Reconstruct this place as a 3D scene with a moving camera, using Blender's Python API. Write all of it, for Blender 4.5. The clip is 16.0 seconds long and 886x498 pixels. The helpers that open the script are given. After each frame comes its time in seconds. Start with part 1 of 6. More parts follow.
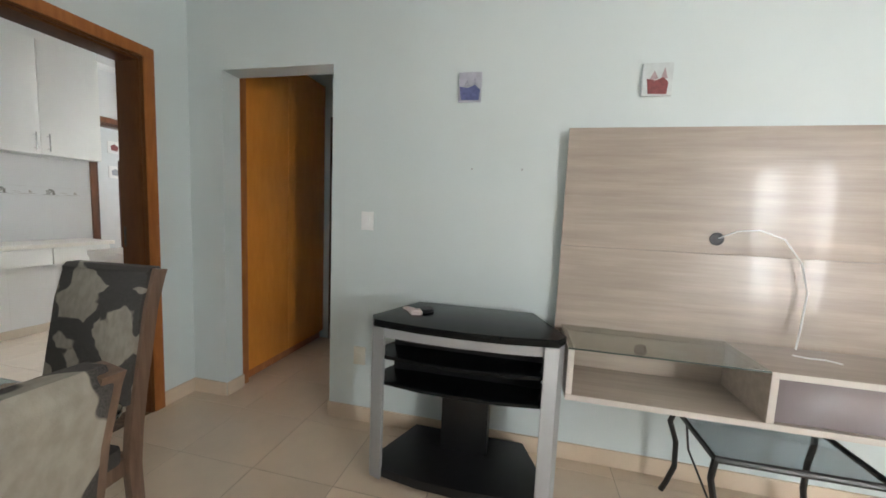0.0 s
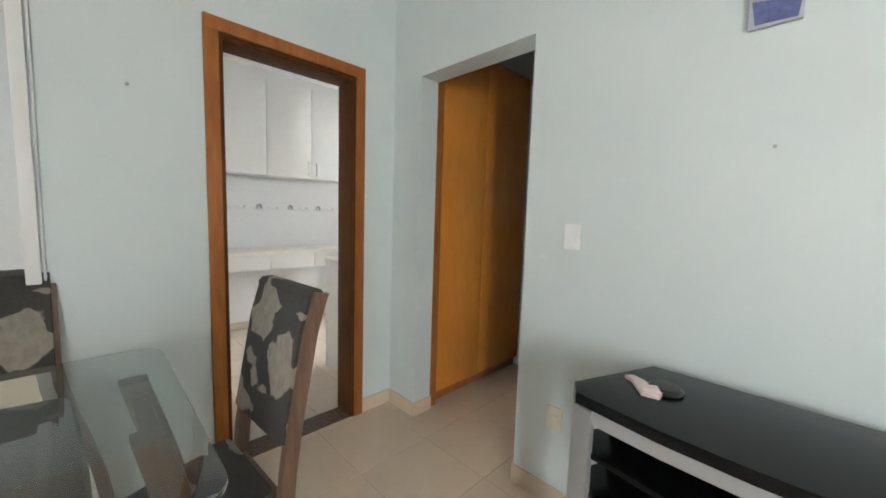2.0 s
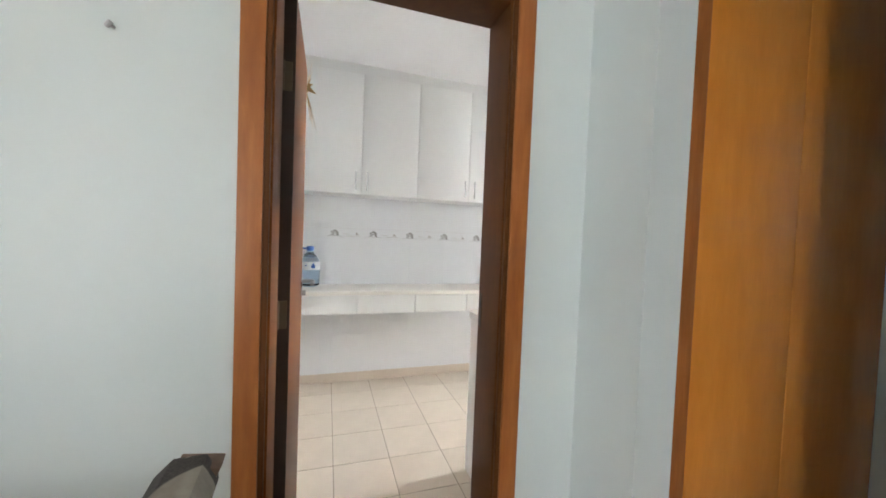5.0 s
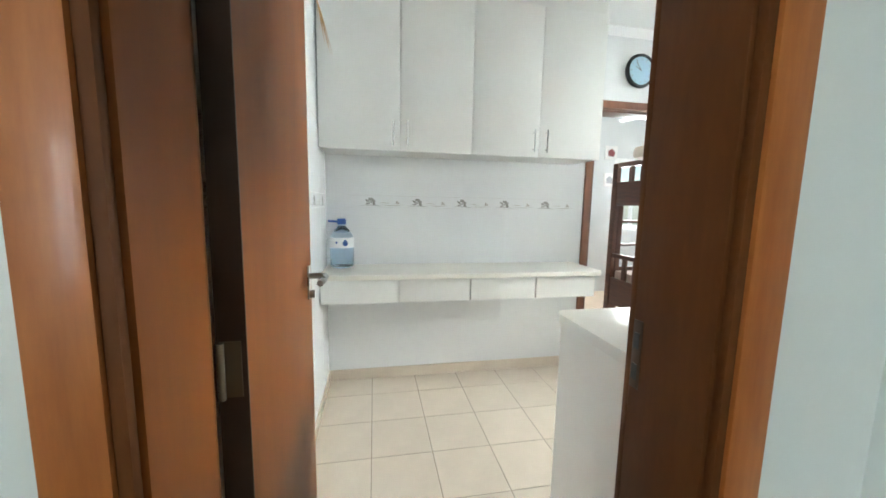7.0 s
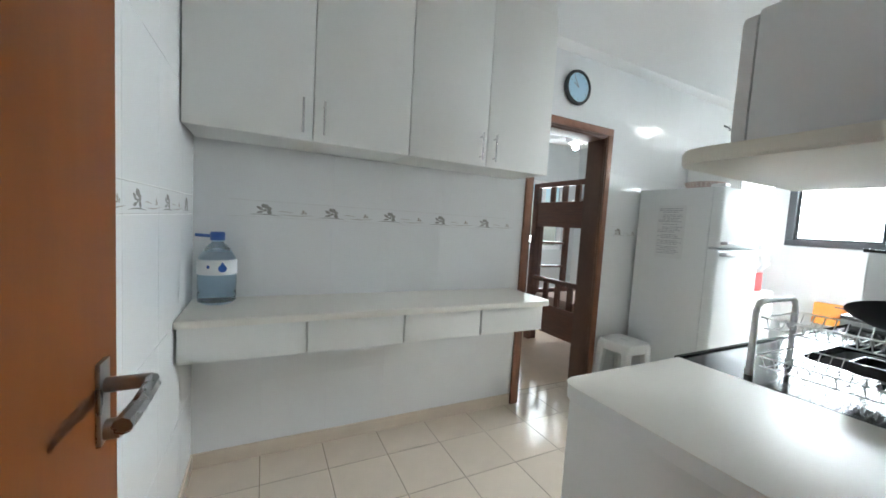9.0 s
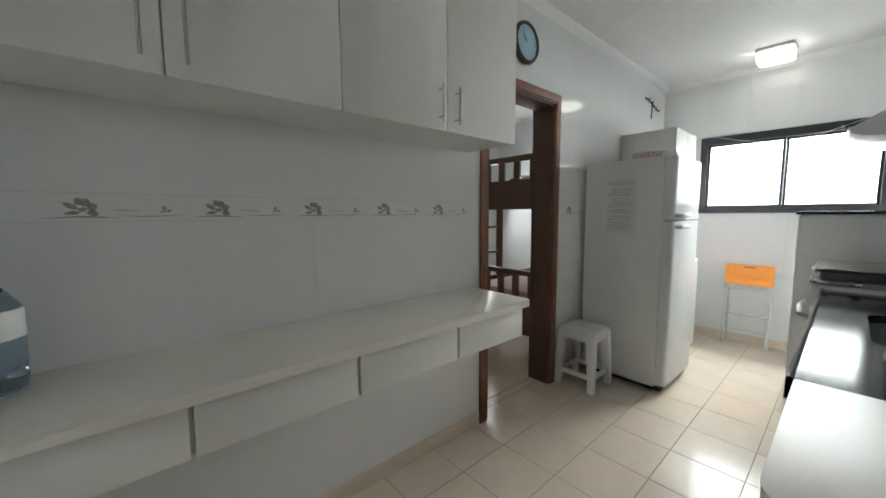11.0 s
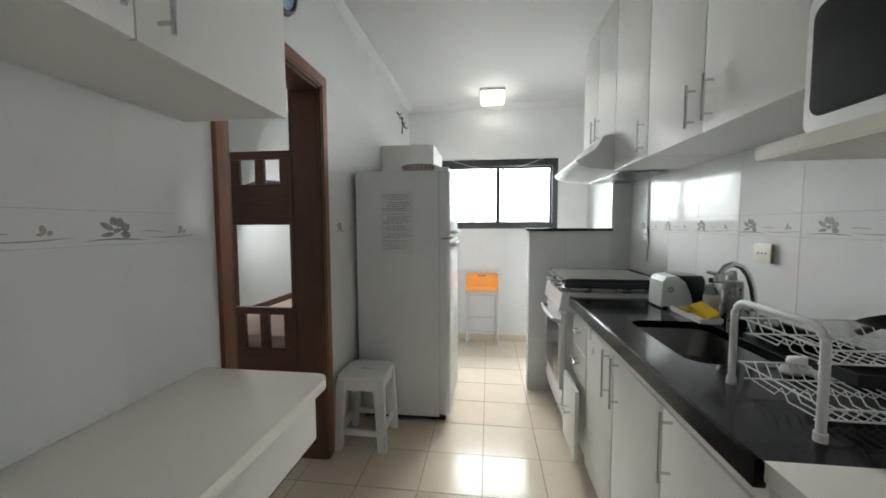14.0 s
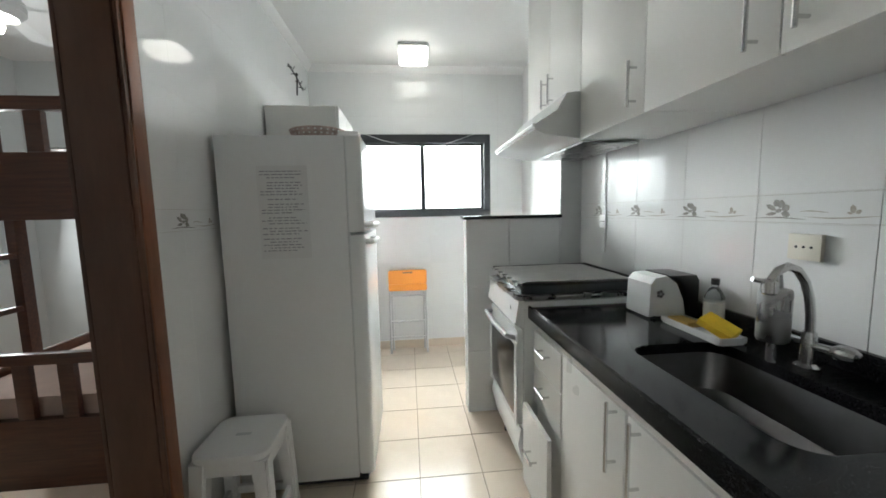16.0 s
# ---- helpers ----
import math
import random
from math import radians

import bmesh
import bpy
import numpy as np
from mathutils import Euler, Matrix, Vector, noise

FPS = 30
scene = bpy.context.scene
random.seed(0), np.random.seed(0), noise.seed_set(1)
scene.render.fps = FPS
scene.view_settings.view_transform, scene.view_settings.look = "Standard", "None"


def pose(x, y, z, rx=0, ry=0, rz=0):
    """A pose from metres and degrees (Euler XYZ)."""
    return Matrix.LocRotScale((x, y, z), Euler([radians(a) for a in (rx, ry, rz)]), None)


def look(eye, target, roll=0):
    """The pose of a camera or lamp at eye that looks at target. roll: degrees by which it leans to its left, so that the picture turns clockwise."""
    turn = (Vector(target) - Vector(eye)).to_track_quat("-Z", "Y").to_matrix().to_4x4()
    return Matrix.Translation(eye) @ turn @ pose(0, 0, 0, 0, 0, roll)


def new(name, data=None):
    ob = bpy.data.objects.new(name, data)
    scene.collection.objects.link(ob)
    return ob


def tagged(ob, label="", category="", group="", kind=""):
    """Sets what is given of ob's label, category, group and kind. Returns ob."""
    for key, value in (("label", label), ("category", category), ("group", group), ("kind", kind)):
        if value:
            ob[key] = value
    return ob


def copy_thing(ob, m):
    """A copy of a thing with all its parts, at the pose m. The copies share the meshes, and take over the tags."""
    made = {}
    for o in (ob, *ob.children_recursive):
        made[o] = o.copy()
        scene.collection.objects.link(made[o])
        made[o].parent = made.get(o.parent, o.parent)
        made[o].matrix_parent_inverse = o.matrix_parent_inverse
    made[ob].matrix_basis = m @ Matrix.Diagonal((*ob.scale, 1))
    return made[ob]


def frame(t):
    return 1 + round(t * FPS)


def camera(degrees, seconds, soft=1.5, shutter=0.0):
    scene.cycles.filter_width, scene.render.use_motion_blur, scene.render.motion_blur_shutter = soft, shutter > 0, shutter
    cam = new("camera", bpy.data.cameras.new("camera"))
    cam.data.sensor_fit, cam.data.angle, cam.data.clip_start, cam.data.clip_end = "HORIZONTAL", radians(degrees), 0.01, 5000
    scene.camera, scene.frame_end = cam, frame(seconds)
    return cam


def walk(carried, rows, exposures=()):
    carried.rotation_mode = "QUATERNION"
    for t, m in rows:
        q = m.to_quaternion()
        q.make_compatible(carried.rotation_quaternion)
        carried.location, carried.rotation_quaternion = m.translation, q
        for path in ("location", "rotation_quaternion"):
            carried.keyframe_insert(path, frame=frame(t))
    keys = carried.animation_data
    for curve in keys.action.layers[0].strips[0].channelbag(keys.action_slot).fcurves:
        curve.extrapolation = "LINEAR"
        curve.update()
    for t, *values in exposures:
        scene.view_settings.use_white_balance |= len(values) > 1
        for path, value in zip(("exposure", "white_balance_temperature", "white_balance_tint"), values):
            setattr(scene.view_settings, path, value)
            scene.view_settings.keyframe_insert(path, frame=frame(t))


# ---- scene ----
cam = camera(101.9, 16.0, 1.7)
PATH = [
    (0, (2.178, -1.961, 1.297), (1.734, -0.021, 1.102), 2.5),
    (0.5, (2.131, -1.824, 1.29), (1.505, 0.068, 1.119), 2.5),
    (1, (2.066, -1.735, 1.305), (1.249, 0.081, 1.114), 1.9),
    (1.5, (2.018, -1.588, 1.324), (0.765, -0.036, 1.169), 2.4),
    (2, (1.957, -1.463, 1.312), (0.547, -0.057, 1.122), 1.8),
    (2.5, (1.823, -1.33, 1.32), (0.331, -0.008, 1.155), 1.8),
    (3, (1.702, -1.223, 1.323), (0.146, 0.022, 1.148), 1.9),
    (3.5, (1.565, -1.071, 1.326), (-0.158, -0.07, 1.161), 1.7),
    (4, (1.42, -0.985, 1.317), (-0.409, -0.201, 1.117), 1.0),
    (4.5, (1.228, -0.907, 1.34), (-0.648, -0.22, 1.254), 2.3),
    (6.8, (0.449, -0.733, 1.311), (-1.508, -0.374, 1.11), 1.2),
    (7, (0.383, -0.754, 1.33), (-1.566, -0.38, 1.084), 1.1),
    (7.5, (0.205, -0.742, 1.311), (-1.754, -0.388, 1.122), 1.0),
    (8, (0.088, -0.738, 1.29), (-1.854, -0.311, 1.075), 1.7),
    (8.5, (-0.061, -0.782, 1.319), (-1.935, -0.095, 1.196), 2.0),
    (8.7, (-0.106, -0.783, 1.325), (-1.939, 0.009, 1.208), 2.8),
    (10.8, (-0.783, -0.707, 1.317), (-2.341, 0.528, 1.106), 0.2),
    (11, (-0.815, -0.693, 1.319), (-2.305, 0.626, 1.123), -0.3),
    (11.5, (-0.939, -0.632, 1.309), (-2.31, 0.809, 1.096), -0.5),
    (12, (-1.066, -0.556, 1.315), (-2.292, 1.011, 1.107), -0.3),
    (12.5, (-1.199, -0.518, 1.327), (-2.1, 1.253, 1.093), -1.0),
    (13, (-1.302, -0.476, 1.336), (-1.886, 1.429, 1.164), -1.3),
    (13.5, (-1.339, -0.376, 1.331), (-1.726, 1.58, 1.17), -0.8),
    (14, (-1.363, -0.214, 1.345), (-1.614, 1.766, 1.216), -0.2),
    (14.5, (-1.386, -0.094, 1.348), (-1.542, 1.894, 1.194), -0.5),
    (15, (-1.429, 0.079, 1.353), (-1.406, 2.074, 1.211), -1.3),
    (15.5, (-1.427, 0.242, 1.35), (-1.243, 2.223, 1.145), -1.4),
    (16, (-1.409, 0.434, 1.354), (-1.223, 2.415, 1.148), -1.2),
]
walk(cam, [(t, look(eye, target, roll)) for t, eye, target, roll in PATH],
     [(0.0, -0.02, 6500, 10), (1.5, 0.34, 6500, 10), (3.0, 0.44, 6500, 12), (4.7, 0.62, 6450, 13), (6.8, 0.6, 6350, 4), (8.0, 0.45, 6050, 4), (8.7, -0.02, 6050, 6), (9.7, -0.48, 6300, 6), (10.8, -1.06, 6500, 7), (14.0, -1.02, 6600, 7), (16.0, -0.97, 6520, 7)])

# ---- light ----
world = bpy.data.worlds.new("sky")
scene.world = world
world.use_nodes = True
wn = world.node_tree
sky = wn.nodes.new("ShaderNodeTexSky")
sky.sky_type, sky.sun_disc = "NISHITA", False
sky.sun_elevation, sky.sun_rotation = radians(50), radians(150)
wn.nodes["Background"].inputs["Strength"].default_value = 0.12
wn.links.new(sky.outputs["Color"], wn.nodes["Background"].inputs["Color"])


def lamp(name, kind, m, energy, color=(1, 1, 1), size=(1, 1)):
    data = bpy.data.lights.new(name, kind)
    data.energy, data.color = energy, color
    if kind == "AREA":
        data.shape, data.size, data.size_y = "RECTANGLE", size[0], size[1]
    if kind == "POINT":
        data.shadow_soft_size = size[0]
    if kind == "SUN":
        data.angle = radians(12)
    ob = new(name, data)
    ob.matrix_world = m
    return ob


lamp("sun", "SUN", look((6, -20, 24), (0, 0, 0)), 1.0, (1.0, 0.96, 0.9))
# daylight that enters by the openings
lamp("daylight_kitchen_window", "AREA", look((-1.26, 4.75, 2.2), (-1.5, 1.5, 0.35)), 900, (0.95, 0.98, 1.0), (2.2, 1.3))
lamp("daylight_living_window", "AREA", look((5.78, -4.3, 1.4), (3.2, 0, 1.2)), 162, (0.97, 0.99, 1.0), (1.15, 2.2))
lamp("daylight_dining_window", "AREA", look((-2.3, -3.35, 1.6), (0, -2.6, 1.2)), 52, (0.97, 0.99, 1.0), (1.25, 1.3))
lamp("daylight_bath_window", "AREA", look((0.22, 2.44, 1.62), (0.5, 0, 1.0)), 16, (0.97, 0.99, 1.0), (0.5, 0.3))
lamp("daylight_bedroom_window", "AREA", look((-4.62, 3.3, 1.6), (-2.4, 2.6, 1.0)), 42, (0.97, 0.99, 1.0), (0.8, 1.0))


# ---- materials ----
def material(name):
    m = bpy.data.materials.new(name)
    m.use_nodes = True
    return m, m.node_tree.nodes, m.node_tree.links, m.node_tree.nodes["Principled BSDF"]


def noise_node(n, l, scale, detail=4.0, stretch=(1, 1, 1), rough=0.55, seed=0.0):
    co = n.new("ShaderNodeTexCoord")
    mp = n.new("ShaderNodeMapping")
    mp.inputs["Scale"].default_value = stretch
    mp.inputs["Location"].default_value = (seed, seed * 1.7, seed * 0.6)
    tx = n.new("ShaderNodeTexNoise")
    tx.inputs["Scale"].default_value, tx.inputs["Detail"].default_value, tx.inputs["Roughness"].default_value = scale, detail, rough
    l.new(co.outputs["Object"], mp.inputs["Vector"])
    l.new(mp.outputs["Vector"], tx.inputs["Vector"])
    return tx


def ramp(n, l, source, stops):
    r = n.new("ShaderNodeValToRGB")
    el = r.color_ramp.elements
    while len(el) < len(stops):
        el.new(0.5)
    for e, (p, c) in zip(el, stops):
        e.position, e.color = p, (*c, 1)
    l.new(source, r.inputs["Fac"])
    return r


def add_bump(n, l, b, source, strength, distance=0.002):
    bu = n.new("ShaderNodeBump")
    bu.inputs["Strength"].default_value, bu.inputs["Distance"].default_value = strength, distance
    l.new(source, bu.inputs["Height"])
    l.new(bu.outputs["Normal"], b.inputs["Normal"])


def mix(n, l, a, b, fac, mode="MIX"):
    m = n.new("ShaderNodeMix")
    m.data_type, m.blend_type = "RGBA", mode
    for key, v in ((0, fac), (6, a), (7, b)):
        if isinstance(v, tuple):
            m.inputs[key].default_value = (*v, 1)
        elif isinstance(v, float):
            m.inputs[key].default_value = v
        else:
            l.new(v, m.inputs[key])
    return m.outputs[2]


def plain(name, color, rough=0.5, metal=0.0, vary=0.06, scale=3.0, bump=0.05, grain=180.0, coat=0.0, each=0.0):
    """A painted, moulded or cast surface: soft stains, fine grain, uneven gloss."""
    m, n, l, b = material(name)
    big = noise_node(n, l, scale, 5)
    fine = noise_node(n, l, grain, 2, seed=3.0)
    lo = tuple(max(0, c * (1 - vary)) for c in color)
    hi = tuple(min(1, c * (1 + vary * 0.6)) for c in color)
    r = ramp(n, l, big.outputs["Fac"], [(0.3, lo), (0.7, hi)])
    out = r.outputs["Color"]
    if each:
        info = n.new("ShaderNodeObjectInfo")
        mr = n.new("ShaderNodeMapRange")
        mr.inputs["To Min"].default_value, mr.inputs["To Max"].default_value = 1 - each, 1.0
        l.new(info.outputs["Random"], mr.inputs["Value"])
        out = mix(n, l, out, mr.outputs["Result"], 1.0, "MULTIPLY")
    l.new(out, b.inputs["Base Color"])
    rr = n.new("ShaderNodeMapRange")
    rr.inputs["To Min"].default_value, rr.inputs["To Max"].default_value = max(0.02, rough * 0.8), min(1, rough * 1.2)
    l.new(big.outputs["Fac"], rr.inputs["Value"])
    l.new(rr.outputs["Result"], b.inputs["Roughness"])
    b.inputs["Metallic"].default_value = metal
    b.inputs["Coat Weight"].default_value = coat
    if bump:
        add_bump(n, l, b, fine.outputs["Fac"], bump)
    return m


def wood(name, dark, light, rough=0.35, axis=2, scale=5.0, coat=0.0, streak=14.0, grain=0.5):
    """Planed timber or veneer with its grain along one axis."""
    m, n, l, b = material(name)
    st = [streak, streak, streak]
    st[axis] = 0.9
    g = noise_node(n, l, scale, 6, tuple(st), 0.62)
    st2 = [c * 6 for c in st]
    st2[axis] = 1.6
    f = noise_node(n, l, scale, 3, tuple(st2), 0.6, 5.0)
    w = noise_node(n, l, 1.6, 2, (1, 1, 1), 0.5, 9.0)
    r = ramp(n, l, g.outputs["Fac"], [(0.28, dark), (0.52, tuple((a + c) / 2 for a, c in zip(dark, light))), (0.72, light)])
    fr = ramp(n, l, f.outputs["Fac"], [(0.3, (0.82, 0.8, 0.78)), (0.65, (1, 1, 1))])
    out = mix(n, l, r.outputs["Color"], fr.outputs["Color"], grain, "MULTIPLY")
    wr = ramp(n, l, w.outputs["Fac"], [(0.3, (0.86, 0.84, 0.82)), (0.7, (1, 1, 1))])
    out = mix(n, l, out, wr.outputs["Color"], 0.8, "MULTIPLY")
    l.new(out, b.inputs["Base Color"])
    b.inputs["Roughness"].default_value = rough
    b.inputs["Coat Weight"].default_value = coat
    b.inputs["Coat Roughness"].default_value = 0.08
    add_bump(n, l, b, f.outputs["Fac"], 0.08, 0.001)
    return m


def granite(name):
    m, n, l, b = material(name)
    a = noise_node(n, l, 260, 2)
    c = noise_node(n, l, 30, 4, seed=2.0)
    r = ramp(n, l, a.outputs["Fac"], [(0.4, (0.005, 0.005, 0.006)), (0.62, (0.012, 0.012, 0.013)), (0.74, (0.045, 0.045, 0.048))])
    r2 = ramp(n, l, c.outputs["Fac"], [(0.3, (0.75, 0.75, 0.75)), (0.7, (1, 1, 1))])
    l.new(mix(n, l, r.outputs["Color"], r2.outputs["Color"], 1.0, "MULTIPLY"), b.inputs["Base Color"])
    b.inputs["Roughness"].default_value = 0.12
    b.inputs["Specular IOR Level"].default_value = 0.16
    return m


def floral(name):
    """Charcoal cloth woven with large pale leaves."""
    m, n, l, b = material(name)
    co = n.new("ShaderNodeTexCoord")
    warp = noise_node(n, l, 9, 2)
    add = n.new("ShaderNodeMix")
    add.data_type, add.blend_type = "RGBA", "LINEAR_LIGHT"
    add.inputs[0].default_value = 0.05
    l.new(co.outputs["Object"], add.inputs[6])
    l.new(warp.outputs["Color"], add.inputs[7])
    vo = n.new("ShaderNodeTexVoronoi")
    vo.inputs["Scale"].default_value = 4.3
    vo.inputs["Randomness"].default_value = 1.0
    l.new(add.outputs[2], vo.inputs["Vector"])
    ve = n.new("ShaderNodeTexVoronoi")
    ve.feature = "DISTANCE_TO_EDGE"
    ve.inputs["Scale"].default_value = 4.3
    l.new(add.outputs[2], ve.inputs["Vector"])
    pick = n.new("ShaderNodeSeparateColor")
    l.new(vo.outputs["Color"], pick.inputs["Color"])
    is_leaf = n.new("ShaderNodeMath")
    is_leaf.operation = "GREATER_THAN"
    is_leaf.inputs[1].default_value = 0.47
    l.new(pick.outputs["Red"], is_leaf.inputs[0])
    inside = n.new("ShaderNodeMapRange")
    inside.inputs["From Min"].default_value, inside.inputs["From Max"].default_value = 0.07, 0.085
    l.new(ve.outputs["Distance"], inside.inputs["Value"])
    both = n.new("ShaderNodeMath")
    both.operation = "MULTIPLY"
    l.new(is_leaf.outputs[0], both.inputs[0])
    l.new(inside.outputs["Result"], both.inputs[1])
    vein = noise_node(n, l, 45, 3, (1, 1, 0.5), 0.5, 4.0)
    leaf = ramp(n, l, vein.outputs["Fac"], [(0.35, (0.265, 0.24, 0.2)), (0.6, (0.33, 0.3, 0.25))])
    weave = noise_node(n, l, 420, 2, seed=8.0)
    dark = ramp(n, l, weave.outputs["Fac"], [(0.3, (0.03, 0.027, 0.026)), (0.7, (0.085, 0.078, 0.072))])
    l.new(mix(n, l, dark.outputs["Color"], leaf.outputs["Color"], both.outputs[0]), b.inputs["Base Color"])
    b.inputs["Roughness"].default_value = 0.85
    add_bump(n, l, b, weave.outputs["Fac"], 0.25, 0.001)
    return m


def glass(name, color=(1, 1, 1), rough=0.0, ior=1.45):
    m, n, l, b = material(name)
    b.inputs["Base Color"].default_value = (*color, 1)
    b.inputs["Transmission Weight"].default_value = 1.0
    b.inputs["Roughness"].default_value = rough
    b.inputs["IOR"].default_value = ior
    return m


def thin_glass(name, tint):
    """A thin pane: what lies behind shows tinted and undistorted, with more gloss at a low angle."""
    m, n, l, b = material(name)
    clear = n.new("ShaderNodeBsdfTransparent")
    clear.inputs["Color"].default_value = (*tint, 1)
    shine = n.new("ShaderNodeBsdfGlossy")
    shine.inputs["Roughness"].default_value = 0.02
    facing = n.new("ShaderNodeLayerWeight")
    facing.inputs["Blend"].default_value = 0.5
    power = n.new("ShaderNodeMath")
    power.operation = "POWER"
    power.inputs[1].default_value = 4.0
    l.new(facing.outputs["Facing"], power.inputs[0])
    amount = n.new("ShaderNodeMapRange")
    amount.inputs["To Min"].default_value, amount.inputs["To Max"].default_value = 0.04, 0.8
    l.new(power.outputs[0], amount.inputs["Value"])
    pane = n.new("ShaderNodeMixShader")
    l.new(amount.outputs["Result"], pane.inputs["Fac"])
    l.new(clear.outputs[0], pane.inputs[1])
    l.new(shine.outputs[0], pane.inputs[2])
    l.new(pane.outputs[0], n["Material Output"].inputs["Surface"])
    n.remove(b)
    return m


def glow(name, color, strength):
    m, n, l, b = material(name)
    b.inputs["Base Color"].default_value = (*color, 1)
    b.inputs["Emission Color"].default_value = (*color, 1)
    b.inputs["Emission Strength"].default_value = strength
    return m


MINT = plain("mint_wall_paint", (0.675, 0.745, 0.745), 0.42, vary=0.035, scale=1.3, bump=0.12, grain=90)
WHITE_PAINT = plain("white_paint", (0.83, 0.83, 0.825), 0.6, vary=0.03, scale=1.2, bump=0.08, grain=90)
PALE_GREY = plain("pale_grey_paint", (0.66, 0.69, 0.7), 0.6, vary=0.04, bump=0.1, grain=90)
FLOOR_TILE = plain("beige_floor_tile", (0.73, 0.63, 0.515), 0.13, vary=0.05, scale=5, bump=0.02, grain=40, each=0.05)
LIVING_TILE = plain("warm_beige_floor_tile", (0.74, 0.6, 0.46), 0.15, vary=0.06, scale=4, bump=0.02, grain=40, each=0.04)
WALL_TILE = plain("white_glazed_tile", (0.8, 0.81, 0.81), 0.055, vary=0.015, scale=4, bump=0.015, grain=14, each=0.02)
GROUT = plain("pale_grout", (0.72, 0.72, 0.71), 0.9, vary=0.08, scale=20, bump=0.2)
FLOOR_GROUT = plain("tan_grout", (0.3, 0.235, 0.17), 0.9, vary=0.15, scale=20, bump=0.2)
MOTIF = plain("grey_glaze_motif", (0.36, 0.35, 0.33), 0.15, vary=0.35, scale=60)
MOTIF_PALE = plain("pale_grey_glaze_line", (0.62, 0.6, 0.57), 0.15, vary=0.15, scale=60)
MOTIF_TAN = plain("tan_glaze_motif", (0.5, 0.46, 0.41), 0.15, vary=0.3, scale=60)
LEAF_WOOD = wood("varnished_leaf_wood", (0.15, 0.044, 0.0075), (0.2, 0.062, 0.011), 0.45, 2, scale=2.0, streak=5.0, grain=0.12)
# Copy of the door wood for the jambs, darkened to paint in their shade.
SHADED_JAMB_WOOD = wood("shaded_varnished_jamb_wood", (0.088, 0.031, 0.009), (0.135, 0.05, 0.014), 0.5, 2, streak=4.0, grain=0.2)
for m_ in (LEAF_WOOD, SHADED_JAMB_WOOD):
    m_.node_tree.nodes["Principled BSDF"].inputs["Specular IOR Level"].default_value = 0.13
DOOR_WOOD = wood("varnished_door_wood", (0.3, 0.098, 0.024), (0.46, 0.17, 0.045), 0.38, 2, coat=0.12, streak=6.0, grain=0.3)
DOOR_WOOD.node_tree.nodes["Principled BSDF"].inputs["Specular IOR Level"].default_value = 0.3
CLOSET_WOOD = wood("honey_closet_veneer", (0.66, 0.245, 0.036), (0.76, 0.3, 0.052), 0.24, 2, coat=0.6, streak=3.0, grain=0.15)
# Bedroom door frame: a duller, darker copy of DOOR_WOOD.
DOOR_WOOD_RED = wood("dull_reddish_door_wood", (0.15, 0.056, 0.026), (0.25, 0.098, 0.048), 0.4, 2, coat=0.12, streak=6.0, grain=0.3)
# Its jambs: the same wood darkened further, their shade painted into the colour.
SHADED_JAMB_RED = wood("shaded_reddish_jamb_wood", (0.085, 0.038, 0.021), (0.13, 0.06, 0.034), 0.42, 2, streak=4.0, grain=0.2)
EDGE_WOOD = plain("dark_leaf_edge", (0.035, 0.014, 0.006), 0.6, vary=0.2, scale=8)
LID_GREY = plain("grey_tinted_lid_glass", (0.075, 0.085, 0.09), 0.12, vary=0.15, bump=0.0)
BRONZE = plain("brown_bronze_plate", (0.075, 0.045, 0.028), 0.45, 0.5, vary=0.2)
CREAM_BOARD = plain("cream_shelf_laminate", (0.8, 0.77, 0.67), 0.35, vary=0.02, scale=2, bump=0.0)
PINK_SHEET = plain("pinkish_bed_sheet", (0.6, 0.45, 0.38), 0.9, vary=0.08, scale=9, bump=0.3)
DARK_WOOD = wood("dark_brown_wood", (0.035, 0.016, 0.009), (0.085, 0.036, 0.02), 0.35, 2, coat=0.3)
BUNK_WOOD = wood("mahogany_wood", (0.07, 0.02, 0.01), (0.16, 0.055, 0.026), 0.35, 0, coat=0.4)
CHAIR_WOOD = wood("brown_chair_wood", (0.12, 0.07, 0.045), (0.23, 0.14, 0.095), 0.4, 2)
PANEL_WOOD = wood("pale_oak_laminate", (0.39, 0.325, 0.275), (0.53, 0.455, 0.39), 0.34, 0, 2.2, coat=0.36, streak=12.0, grain=0.35)
PANEL_EDGE = plain("whitish_edge_band", (0.66, 0.61, 0.56), 0.4, vary=0.05)
TAUPE_LACQUER = plain("taupe_lacquer", (0.2, 0.17, 0.18), 0.16, vary=0.05, coat=0.3)
BROWN_GLOSS = plain("brown_lacquer", (0.16, 0.12, 0.11), 0.2, vary=0.1)
LAMINATE = plain("white_laminate", (0.8, 0.8, 0.77), 0.3, vary=0.02, scale=2, bump=0.03)
LAMINATE_WARM = plain("white_worktop_laminate", (0.82, 0.79, 0.72), 0.3, vary=0.02, scale=2, bump=0.0)
GRANITE = granite("black_granite")
CHROME = plain("brushed_chrome", (0.62, 0.62, 0.62), 0.22, 1.0, vary=0.08, scale=12)
STEEL = plain("stainless_steel", (0.36, 0.36, 0.36), 0.28, 1.0, vary=0.1, scale=18)
BLACK = plain("black_plastic", (0.012, 0.012, 0.013), 0.35, vary=0.2)
BLACK_GLOSS = plain("black_glass_paint", (0.006, 0.007, 0.008), 0.2, vary=0.2, bump=0.01)
BLACK_GLOSS.node_tree.nodes["Principled BSDF"].inputs["Specular IOR Level"].default_value = 0.25
